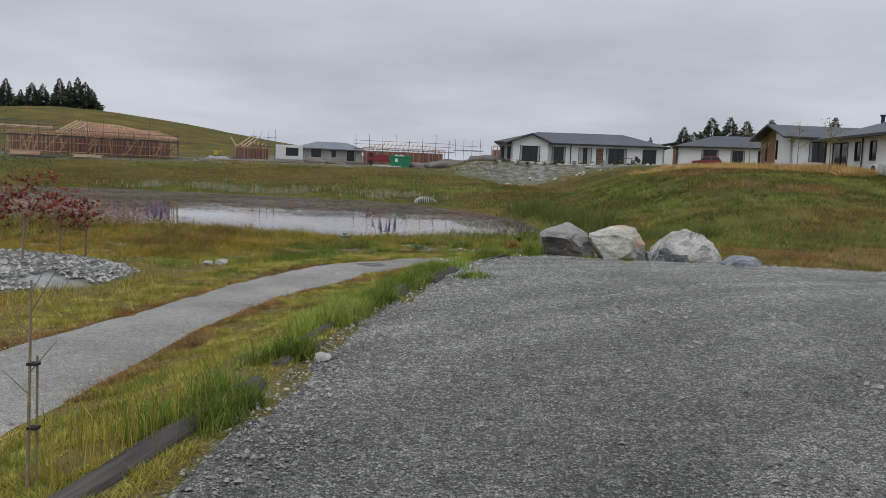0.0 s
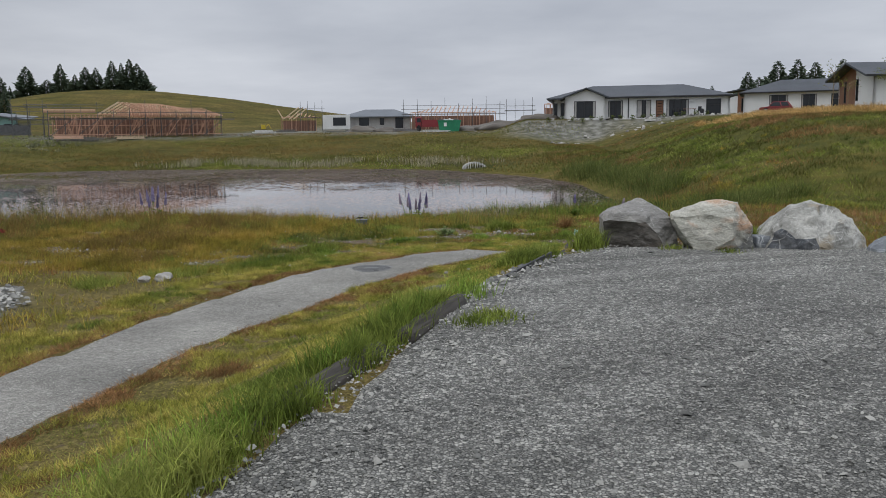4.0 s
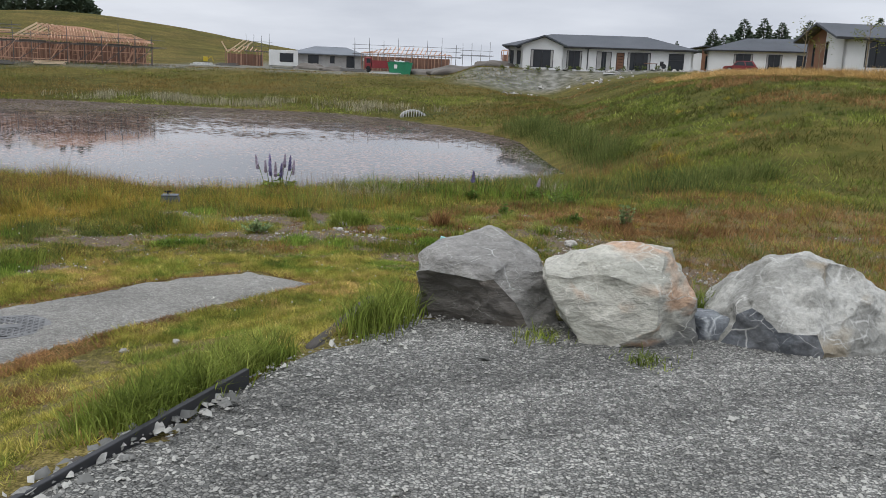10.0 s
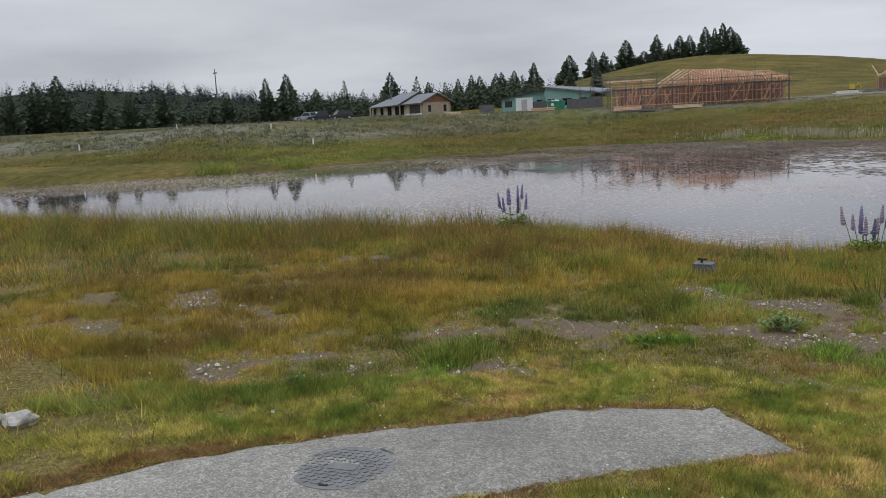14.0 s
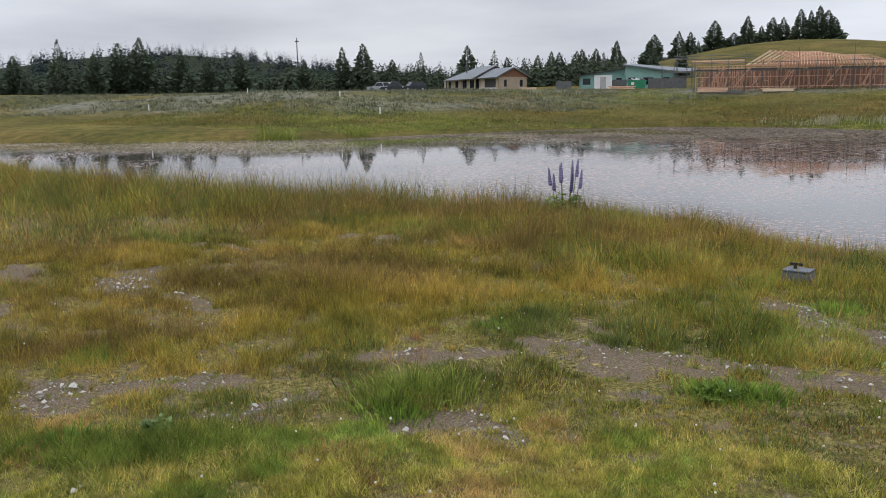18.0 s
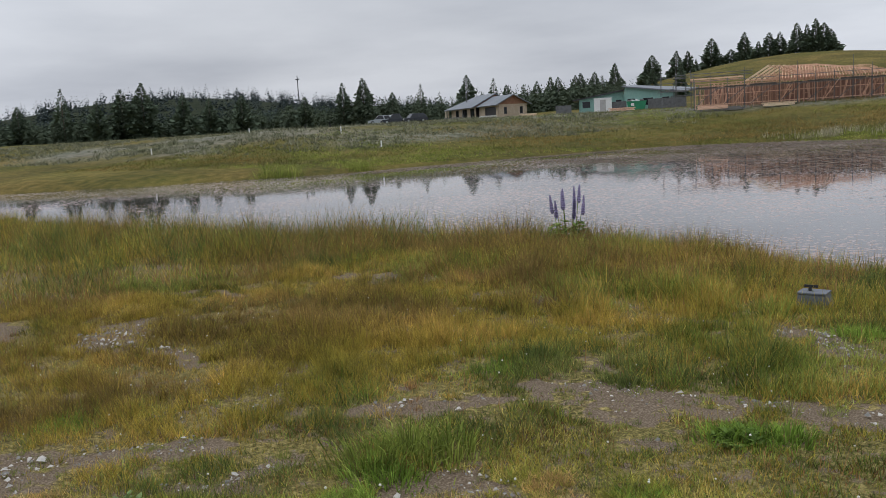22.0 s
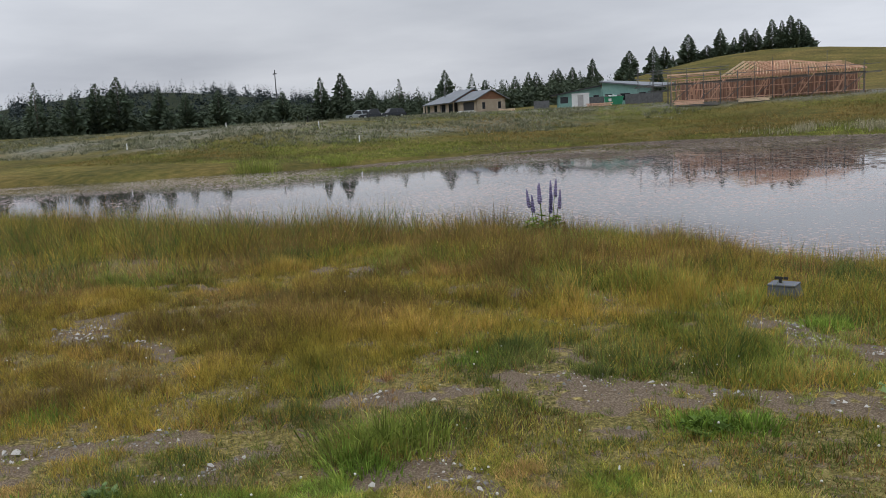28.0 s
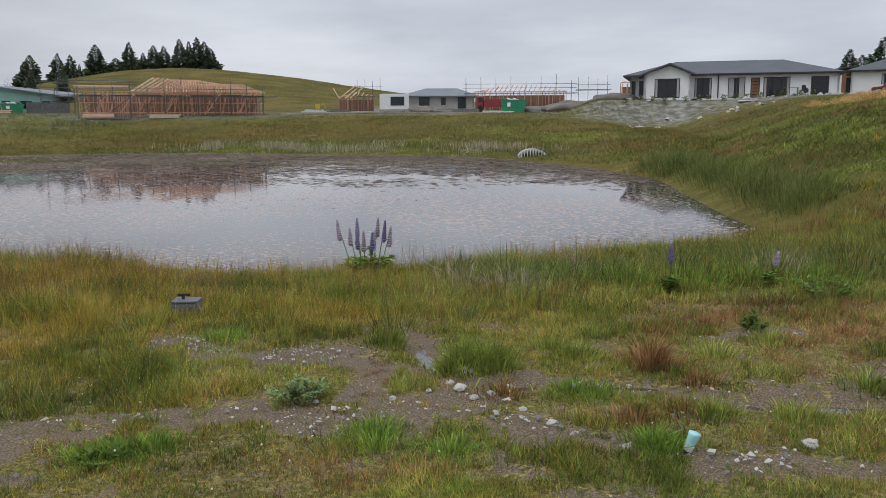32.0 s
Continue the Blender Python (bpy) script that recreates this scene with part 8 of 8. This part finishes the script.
part("gable", solid([(0, 0.002, 2.3), (6.3, 0.002, 2.3), (6.3, 0.002, 3.2), (0, 0.15, 2.3), (6.3, 0.15, 2.3), (6.3, 0.15, 3.2)], [(0, 1, 2), (5, 4, 3), (1, 4, 5, 2), (0, 2, 5, 3), (0, 3, 4, 1)]), M_MINT, gb)
part("gable", solid([(6.3, -1.198, 2.55), (13.2, -1.198, 2.55), (6.5, -1.198, 3.6), (6.3, -1.05, 2.55), (13.2, -1.05, 2.55), (6.5, -1.05, 3.6)], [(0, 1, 2), (5, 4, 3), (1, 4, 5, 2), (0, 2, 5, 3), (0, 3, 4, 1)]), M_MINT, gb)
roof(gb, [(-0.9, -0.7, 2.2), (6.4, -0.7, 3.3), (6.4, 8.5, 3.3), (-0.9, 8.5, 2.2)], [(0, 1, 2, 3)], M_TRIM)
roof(gb, [(6.0, -1.9, 3.72), (14.4, -1.9, 2.55), (17.5, 9.5, 3.3), (8.0, 9.5, 4.2)], [(0, 1, 2, 3)], M_GREYROOF)
scaffold(gb, 13.0, 18.0, -2.0, -0.5, 3.2, 1.7, 1.9, (2.8,))
part("site_fence", boxes((-3.2, -1.0, -2.6, -2.5, -0.4, 1.5)), M_SCAFF, gb)
part("site_fence", boxes((4.6, 6.6, -2.6, -2.5, -0.4, 1.6)), M_SCAFF, gb)
part("site_fence", boxes((9.5, 14.5, -3.0, -2.9, -0.4, 1.7)), M_SCAFF, gb)
cabin = thing("white_shed", -75.3, 108.0, zat(-75.3, 108) - 0.1, 39.5, "white site toilet cabin", "site cabin")
part("body", boxes((-1.2, 1.2, -0.8, 0.8, 0, 2.0), bevel=0.04), M_WHITE, cabin)
part("roof", boxes((-1.25, 1.25, -0.85, 0.85, 2.0, 2.1)), M_WHITE, cabin)
part("door", boxes((-0.4, 0.4, -0.84, -0.802, 0.1, 1.85)), M_CONCRETE, cabin)


def skip(x, y, turn, size, label):
    s = thing("skip_bin", x, y, zat(x, y) - 0.05, turn, label, "skip", "green skips")
    l, w, h = size
    part("tub", solid([(-l * 0.4, -w / 2, 0), (l * 0.4, -w / 2, 0), (l * 0.4, w / 2, 0), (-l * 0.4, w / 2, 0), (-l / 2, -w / 2, h), (l / 2, -w / 2, h), (l / 2, w / 2, h), (-l / 2, w / 2, h)],
                      [(3, 2, 1, 0), (0, 1, 5, 4), (1, 2, 6, 5), (2, 3, 7, 6), (3, 0, 4, 7), (4, 5, 6, 7)]), M_GREENSKIP, s)
    part("rim", boxes((-l / 2 - 0.04, l / 2 + 0.04, -w / 2 - 0.05, -w / 2 + 0.03, h - 0.08, h + 0.04), (-l / 2 - 0.04, l / 2 + 0.04, w / 2 - 0.03, w / 2 + 0.05, h - 0.08, h + 0.04)), M_GREENSKIP, s)
    part("sign_plate", boxes((-0.75, -0.35, -w / 2 - 0.06, -w / 2 - 0.02, 0.5 * h, 0.82 * h)), M_WHITE, s)
    for k in range(4):
        bm = boxes((-0.5, 0.5, -0.25, 0.25, 0, 0.2), bevel=0.05)
        bm.transform(pose(-l * 0.3 + k * l * 0.2, 0.1 * (k % 2), h, 8 * (k % 3), 10, 25 * k))
        part("rubbish_sack", bm, M_WHITE if k % 3 else M_PLANK, s)
    return s


skip(-9.0, 122.6, 3, (3.3, 1.7, 1.6), "green skip heaped with white rubbish")
skip(-71.2, 110.2, 39, (2.6, 1.5, 1.2), "small green skip beside the wrapped building")

# beige stone house
hs = thing("stone_house", -107.7, 118.65, 3.2, 73, "half-built beige stone house with grey metal roof and open garage", "house", "houses being built")
wall(hs, (0, 0), (5.8, 0), -0.4, 2.6, M_STONEWALL, [(1.1, 1.7, 0.9, 2.1, "plain"), (4.3, 4.9, 0.9, 2.1, "plain")])
wall(hs, (0, 8), (0, 0), -0.4, 2.6, M_STONEWALL, [(2.6, 7.0, -0.1, 2.3, "garage")])
wall(hs, (5.8, 0), (5.8, 8), -0.4, 2.6, M_STONEWALL)
wall(hs, (-0.9, 19), (-0.9, 8), -0.4, 2.6, M_STONEWALL, [(2.2, 3.6, -0.1, 2.3, "plain"), (5.2, 7.6, -0.1, 2.3, "double"), (9.0, 10.8, -0.1, 2.3, "plain")])
wall(hs, (7.5, 8), (7.5, 19), -0.4, 2.6, M_STONEWALL)
wall(hs, (7.5, 19), (-0.9, 19), -0.4, 2.6, M_STONEWALL, [(2, 4, 0, 2.2, "plain")])
core(hs, 0.3, 5.4, 0.5, 7.6, 2.4)
core(hs, -0.4, 7.0, 8.6, 18.4, 2.4)
part("gable", solid([(-0.6, 0.01, 2.6), (6.4, 0.01, 2.6), (2.9, 0.01, 4.2), (-0.6, 0.2, 2.6), (6.4, 0.2, 2.6), (2.9, 0.2, 4.2)], [(0, 1, 2), (5, 4, 3), (1, 4, 5, 2), (0, 2, 5, 3), (0, 3, 4, 1)]), M_CEDAR, hs, "dark brown boarded gable")
part("gable", solid([(-1.4, 8.0, 2.6), (8.0, 8.0, 2.6), (3.3, 8.0, 4.75), (-1.4, 8.2, 2.6), (8.0, 8.2, 2.6), (3.3, 8.2, 4.75)], [(0, 1, 2), (5, 4, 3), (1, 4, 5, 2), (0, 2, 5, 3), (0, 3, 4, 1)]), M_CEDAR, hs)
roof(hs, [(-0.7, -0.5, 2.55), (2.9, -0.5, 4.35), (6.5, -0.5, 2.55), (6.5, 8.2, 2.55), (2.9, 8.2, 4.35), (-0.7, 8.2, 2.55)], [(0, 1, 4, 5), (1, 2, 3, 4)], M_GREYROOF)
roof(hs, [(-1.7, 7.6, 2.5), (3.3, 7.6, 4.95), (8.3, 7.6, 2.5), (8.3, 21.0, 2.5), (3.3, 15.5, 4.95), (-1.7, 21.0, 2.5)], [(0, 1, 4, 5), (1, 2, 3, 4), (5, 4, 3)], M_GREYROOF)
for y in (19.4, 20.7):
    part("porch_post", boxes((-1.5, -1.25, y, y + 0.25, -0.4, 2.5)), M_STONEWALL, hs)
bm = bmesh.new()
tube(bm, (1.0, 15.6, 3.5), (1.0, 15.6, 5.6), 0.13)
part("flue", bm, M_SCAFF, hs)
part("foundation", boxes((-2.2, 6.2, -0.5, 8, -0.9, -0.38), (-2.2, 8, 8, 21, -0.9, -0.38)), M_CONCRETE, hs)


# ---- vehicles ----
def car(x, y, turn, mat, label, long=4.2, tall=1.45, pickup=False):
    c = thing("car", x, y, zat(x, y), turn, label, "car", "parked vehicles")
    w = 0.86
    side = [(-0.5, 0.32), (-0.5, 0.62), (-0.46, 0.72), (-0.24, 0.80), (0.44, 0.82), (0.5, 0.70), (0.5, 0.32)]
    n = len(side)
    vs = [(u * long, s * w, z) for s in (-1, 1) for u, z in side]
    bm = solid(vs, [tuple(range(n))[::-1], tuple(range(n, 2 * n))] + [(k, (k + 1) % n, n + (k + 1) % n, n + k) for k in range(n)])
    part("body", bm, mat, c)
    top = [(-0.24, 0.80), (-0.10, tall), (0.12 if pickup else 0.36, tall), (0.18 if pickup else 0.47, 0.82)]
    vs = [(u * long, s * w * (0.96 if z < 1 else 0.78), z) for s in (-1, 1) for u, z in top]
    part("cabin", solid(vs, [(3, 2, 1, 0), (4, 5, 6, 7), (0, 1, 5, 4), (1, 2, 6, 5), (2, 3, 7, 6)]), mat, c)
    for s in (-1, 1):
        part("window", solid([(-0.20 * long, s * w * 0.97, 0.86), (-0.09 * long, s * w * 0.82, tall - 0.08), (0.10 * long, s * w * 0.82, tall - 0.08), (0.14 * long, s * w * 0.97, 0.86)], [(0, 1, 2, 3)]), M_GLASS, c)
        if not pickup:
            part("window", solid([(0.17 * long, s * w * 0.97, 0.86), (0.13 * long, s * w * 0.82, tall - 0.08), (0.33 * long, s * w * 0.82, tall - 0.08), (0.40 * long, s * w * 0.97, 0.86)], [(0, 1, 2, 3)]), M_GLASS, c)
        for u in (-0.31, 0.30):
            bm = bmesh.new()
            tube(bm, (u * long, s * (w - 0.18), 0.32), (u * long, s * (w + 0.02), 0.32), 0.32, 0.32, 18)
            wheel = part("wheel", bm, M_RUBBER, c)
            bm = bmesh.new()
            tube(bm, (u * long, s * (w + 0.021), 0.32), (u * long, s * (w + 0.03), 0.32), 0.19, 0.17, 14)
            part("rim", bm, M_CARSILVER, wheel)
        part("headlight", boxes((-0.503 * long, -0.47 * long, s * w * 0.75 - 0.15, s * w * 0.75 + 0.15, 0.58, 0.70)), M_WHITE, c)
        part("tail_light", boxes((0.48 * long, 0.503 * long, s * w * 0.8 - 0.12, s * w * 0.8 + 0.12, 0.58, 0.75)), M_REDPAINT, c)
    return c


car(35.4, 121.9, -14, M_REDPAINT, "dark red hatchback parked before the white house")
car(-107.4, 95.6, 60, M_CARDARK, "dark pickup parked on the building site", 4.9, 1.6, True)
car(-109.6, 94.4, 40, M_CARSILVER, "silver-blue car parked on the building site")
car(-105.6, 97.9, 75, M_CARDARK, "black car parked on the building site")
car(-111.5, 97.5, 20, M_CARDARK, "dark car parked behind others on the site")

truck = thing("truck", -11.4, 128.4, zat(-11.4, 128.4), 5, "dull red flatbed truck with high sides on the building site", "truck", "parked vehicles")
truck.matrix_basis = truck.matrix_basis @ Matrix.Diagonal((0.62, 0.8, 0.9, 1))
part("bed", boxes((-3.4, 3.4, -1.1, 1.1, 0.7, 1.85)), M_REDPAINT, truck)
part("cab", boxes((-5.0, -3.5, -1.1, 1.1, 0.6, 2.3), bevel=0.12), M_REDPAINT, truck)
part("windscreen", boxes((-4.6, -3.7, -1.13, -1.102, 1.45, 2.1)), M_GLASS, truck)
for u in (-4.2, 1.6, 2.7):
    for s in (-1, 1):
        bm = bmesh.new()
        tube(bm, (u, s * 0.8, 0.5), (u, s * 1.12, 0.5), 0.5, 0.5, 18)
        part("wheel", bm, M_RUBBER, truck)

# site office
so = thing("site_office", -32.9, 146.9, 3.7, 13, "white portable site office with one large dark window", "site office")
part("shell", boxes((0, 4.7, 0, 2.4, 0.1, 2.6), bevel=0.04), M_WHITE, so)
wf = part("window", boxes((1.75, 3.95, -0.05, -0.002, 0.75, 2.15)), M_TRIM, so)
part("pane", boxes((1.83, 3.87, -0.07, -0.052, 0.83, 2.07)), M_GLASS, wf)
for u in (0.4, 4.3):
    part("foot", boxes((u - 0.15, u + 0.15, 0.2, 2.2, -0.6, 0.1)), M_CONCRETE, so)

# grey-roofed house and other sites in the distance
gh = thing("grey_house", -30.2, 152.6, 4.0, 10, "distant grey-roofed house with dark open carport", "house", "houses round the pond")
wall(gh, (0, 0), (11.8, 0), -0.6, 2.1, M_CONCRETE, [(2.5, 4.3, 0, 1.9, "plain"), (6.2, 7.0, 0.6, 1.8, "plain"), (9.0, 10.4, 0, 1.9, "plain")])
wall(gh, (11.8, 0), (11.8, 8), -0.6, 2.1, M_CONCRETE)
wall(gh, (11.8, 8), (0, 8), -0.6, 2.1, M_CONCRETE)
wall(gh, (0, 8), (0, 0), -0.6, 2.1, M_CONCRETE)
roof(gh, *hip(-0.8, 12.6, -0.8, 8.8, 2.1, 3.5, 3.6, 9.0, 4.0), M_GREYROOF)


def far_frame(x, y, z, turn, long, label, high=2.9, poles=True):
    f = thing("framed_building", x, y, z, turn, label, "building site", "houses being built")
    part("sheathing", boxes((0.2, long - 0.2, 2.6, 2.7, -0.6, 1.7)), M_REDWRAP, f, "reddish lining")
    for k in np.arange(0.3, long, 0.55):
        part("stud", boxes((k - 0.04, k + 0.04, 1.4, 1.5, -0.6, 2.1)), M_STUD, f)
    for k in np.arange(0, long + 0.01, 0.9):
        part("stud", boxes((k - 0.05, k + 0.05, -0.06, 0.06, -0.6, 2.1)), M_STUD, f)
    part("plate", boxes((0, long, -0.07, 0.07, 2.1, 2.22)), M_PINE, f)
    for k in np.arange(0.4, long, 0.75):
        s = min(1.0, k / 4.0, (long - k) / 4.0)
        bm = bmesh.new()
        bar(bm, (k, -0.4, 2.2), (k + 0.5, 3.4, 2.2 + (high - 2.0) * s), 0.08, 0.18)
        part("rafter", bm, M_PALEPINE if int(k * 4) % 3 == 0 else M_PINE, f)
    if poles:
        scaffold(f, -1, long + 1, -1.5, -0.6, high + 0.5, 2.3, 1.9, (2.7, 3.3))
    return f


small = far_frame(-42.4, 154.5, 4.0, 16, 6.6, "small timber frame with slanting roof timbers", 3.2, False)
for a, b in (((-0.6, -0.3, 3.6), (0.4, -0.3, 1.9)), ((0.4, -0.3, 1.9), (3.2, -0.3, 4.0)), ((1.4, -0.3, 1.9), (4.0, -0.3, 4.0)), ((2.2, -0.3, 1.9), (4.6, -0.3, 3.8))):
    part("leaning_truss", bar(bmesh.new(), a, b, 0.12, 0.2), M_PALEPINE, small)
scaffold(small, 3.5, 7.5, -1.0, -0.6, 4.3, 1.3, 2.2, (3.0, 3.8))
far_frame(-17.5, 145.3, 4.2, 5, 14.5, "timber-framed house behind scaffold poles", 3.1)
far_frame(4.5, 128, 4.6, 0, 5.5, "timber roof frame beside the white house", 3.3, False)
sc = thing("scaffold_tower", 1.0, 141, 4.2, 0, "bare scaffold tower on the building site", "scaffold")
scaffold(sc, -2.2, 2.0, 0, -0.4, 3.3, 1.4, 2.2, (2.9,))
for x, y, r, h, lab in ((-6, 124.5, 2.6, 0.9, "grey gravel heap on the building site"), (-24.5, 139, 2.4, 1.0, "grey gravel heap beside the site office"), (-1.5, 119, 3.6, 1.2, "brown soil heap with weeds"), (3.5, 113, 3.0, 0.9, "grey gravel heap near the white house"),
                        (-19, 128, 2.0, 0.7, "low grey gravel heap")):
    bm = bmesh.new()
    bmesh.ops.create_icosphere(bm, subdivisions=4, radius=1.0)
    for v in bm.verts:
        k = 1 + 0.25 * noise.noise(v.co * 1.7 + Vector((x, y, 0)))
        v.co = Vector((v.co.x * r * k, v.co.y * r * 0.7 * k, max(-0.3, v.co.z * h * k)))
    ob = part("spoil_mound", bm, M_MOUND)
    ob.matrix_basis = pose(x, y, zat(x, y) - 0.05)
    tagged(ob, lab, "heap", "heaps on the site")
slab = thing("board_stack", -10.5, 119.2, zat(-10.5, 119.2), 4, "pale boards lying flat on the ground", "boards")
for k in range(2):
    part("board", boxes((-2.2 + 0.3 * k, 1.6 + 0.3 * k, -0.6, 0.6, 0.02 + 0.08 * k, 0.09 + 0.08 * k)), M_WHITE, slab)
rand = random.Random(77)
for k, (px, py, turn, mat, lab) in enumerate(((-37.5, 128.0, 20, M_WHITE, "pale boards stacked low on the site"), (-35.0, 131.5, 10, M_PLANK, "grey planks stacked low on the site"), (-50.0, 98.6, 27, M_PLANK, "grey boards lying before the timber frame"), (-45.5, 101.0, 27, M_PALEPINE, "pale sawn timber lying before the frame"),
                                              (-22.5, 140.5, 5, M_WHITE, "white panels stacked beside the heap"), (-15.0, 121.0, 3, M_PLANK, "grey boards lying on the bank"), (-92.0, 101.5, 40, M_WHITE, "white panels stacked near the stone house"), (-98.5, 100.0, 55, M_PLANK, "low pile of grey boards near the stone house"),
                                              (-86.0, 104.0, 40, M_PALEPINE, "pale sawn timber near the wrapped building"), (-66.5, 101.0, 30, M_PINE, "reddish timber pack near the wrapped building"))):
    pile = thing("board_stack", px, py, zat(px, py) - 0.02, turn, lab, "boards", "board stacks on the sites")
    for q in range(3):
        long = rand.uniform(1.1, 1.9)
        part("board", boxes((-long, long, -0.45, 0.45, 0.1 + 0.13 * q, 0.2 + 0.13 * q)), mat, pile)
    for sx in (-0.8, 0.8):
        part("bearer", boxes((sx - 0.05, sx + 0.05, -0.45, 0.45, -0.08, 0.1)), M_PLANK, pile)
slab = thing("board_stack", 15.6, 99.5, zat(15.6, 99.5), -10, "pale panel lying on the gravel yard", "boards")
part("board", boxes((-0.9, 0.9, -0.5, 0.5, 0.0, 0.14)), M_WHITE, slab)
dig = thing("digger", -44.5, 150.5, zat(-44.5, 150.5), 20, "small yellow digger beside the timber frame", "digger", "parked vehicles")
dig.matrix_basis = dig.matrix_basis @ Matrix.Diagonal((0.6, 0.6, 0.6, 1))
part("cab", boxes((-0.7, 0.5, -0.6, 0.6, 0.7, 2.0), bevel=0.05), M_YELLOW, dig)
part("track", boxes((-1.0, 1.0, -0.8, -0.45, 0.0, 0.6), bevel=0.1), M_RUBBER, dig)
part("track", boxes((-1.0, 1.0, 0.45, 0.8, 0.0, 0.6), bevel=0.1), M_RUBBER, dig)
bm = bmesh.new()
bar(bm, (0.4, 0, 1.2), (1.5, 0, 2.2), 0.16)
bar(bm, (1.5, 0, 2.2), (2.1, 0, 0.8), 0.14)
part("arm", bm, M_YELLOW, dig)

# culvert grille at the far shore
gr = thing("culvert_grille", -2.6, 68.3, WATER_Z, 8, "pale concrete culvert mouth with white bars at the far shore", "culvert")
bm = bmesh.new()
for k in range(11):
    a, b = math.pi * k / 11, math.pi * (k + 1) / 11
    for r0, r1 in ((0.78, 0.95),):
        vs = [bm.verts.new((math.cos(t) * r, y, math.sin(t) * r * 0.62)) for y in (0, 1.4) for t, r in ((a, r0), (b, r0), (b, r1), (a, r1))]
        for f in ((0, 1, 2, 3), (7, 6, 5, 4), (0, 4, 5, 1), (2, 6, 7, 3)):
            bm.faces.new([vs[i] for i in f])
bmesh.ops.remove_doubles(bm, verts=bm.verts[:], dist=0.001)
part("arch", bm, M_CONCRETE, gr)
for k in range(9):
    u = -0.72 + 0.18 * k
    bm = bmesh.new()
    tube(bm, (u, -0.06, -0.05), (u, -0.06, 0.59 * math.sqrt(max(0.05, 1 - (u / 0.95) ** 2))), 0.03, 0.03, 6)
    part("bar", bm, M_WHITE, gr)

# saplings and tussocks before the houses
for k, (x, y, tall, leafy_) in enumerate(((19.2, 56.3, 2.9, 0.35), (20.9, 52.6, 3.0, 1.0), (20.2, 46.4, 2.9, 1.0), (21.5, 60, 2.2, 0.4))):
    rand = random.Random(k)
    sp = thing("sapling", x, y, zat(x, y) - 0.05, 40 * k, "slender sapling with yellow-green leaves before the house" if leafy_ > 0.5 else "slender nearly leafless sapling before the house", "sapling", "saplings on the slope")
    bm = bmesh.new()
    tube(bm, (0, 0, 0), (0.05, 0, tall * 0.9), 0.035, 0.012, 6)
    ends = []
    for _ in range(12):
        a, z = rand.uniform(0, 6.28), tall * rand.uniform(0.55, 0.95)
        e = Vector((math.cos(a) * 0.5, math.sin(a) * 0.5, z + rand.uniform(0.05, 0.3)))
        tube(bm, (0.03, 0, z - 0.1), e, 0.012, 0.005, 5)
        ends.append(e)
    part("trunk", bm, M_STEM, sp)
    bm = bmesh.new()
    for e in ends:
        for _ in range(int(9 * leafy_) + 1):
            q = e + Vector((rand.gauss(0, 0.16), rand.gauss(0, 0.16), rand.gauss(0, 0.18)))
            leafy(bm, q.x, q.y, q.z, 0.075, 5, rand, 0.9)
    part("crown", bm, M_SAPLEAF, sp)

k = rng.uniform(0, 1, 240)
x, y = 17.0 + 5.2 * k + rng.normal(0, 0.9, 240), 69.0 - 22.0 * k + rng.normal(0, 1.6, 240)
big = np.repeat(rng.uniform(0.55, 1.0, 240), 230)
x0, y0 = np.repeat(x, 230), np.repeat(y, 230)
x, y = clumped(x, y, 230, 0.15)
blades("tussocks", x, y, rng.uniform(0.45, 0.85, len(x)) * big, rng.uniform(0.035, 0.07, len(x)), np.clip(np.hypot(x - x0, y - y0) * 3.6 + rng.normal(0.25, 0.15, len(x)), 0.1, 1.35), M_STRAW, "golden straw tussocks along the house front", "tussock grass", np.arctan2(y - y0, x - x0), True)

# pegs and posts on the western bank
for k, (x, y, h, mat, lab) in enumerate(((-73.5, 63.2, 0.7, M_WHITE, "white survey peg on the stony bank"), (-60.5, 59, 0.6, M_WHITE, "white survey peg on the bank"), (-88, 60, 0.6, M_WHITE, "white survey peg on the bank"), (-84, 68.5, 0.7, M_RUBBER, "black marker post on the bank"),
                                         (-85.5, 66, 0.5, M_RUBBER, "short black stump on the bank"), (-87, 79.5, 0.8, M_RUBBER, "black marker post on the bank"), (-79, 45, 0.6, M_WHITE, "white survey peg in the scrub"))):
    bm = bmesh.new()
    tube(bm, (0, 0, -0.1), (0, 0, h), 0.07, 0.06, 8)
    ob = part("marker_post", bm, mat)
    ob.matrix_basis = pose(x, y, zat(x, y))
    tagged(ob, lab, "post", "marker posts on the bank")
mast = thing("radio_mast", -520, 318, zat(-520, 318), 0, "thin distant mast on the wooded ridge", "mast")
bm = bmesh.new()
tube(bm, (0, 0, 0), (0, 0, 21), 0.5, 0.3, 6)
part("pole", bm, M_SCAFF, mast)
part("crossarm", boxes((-2.2, 2.2, -0.3, 0.3, 18, 18.7)), M_SCAFF, mast)
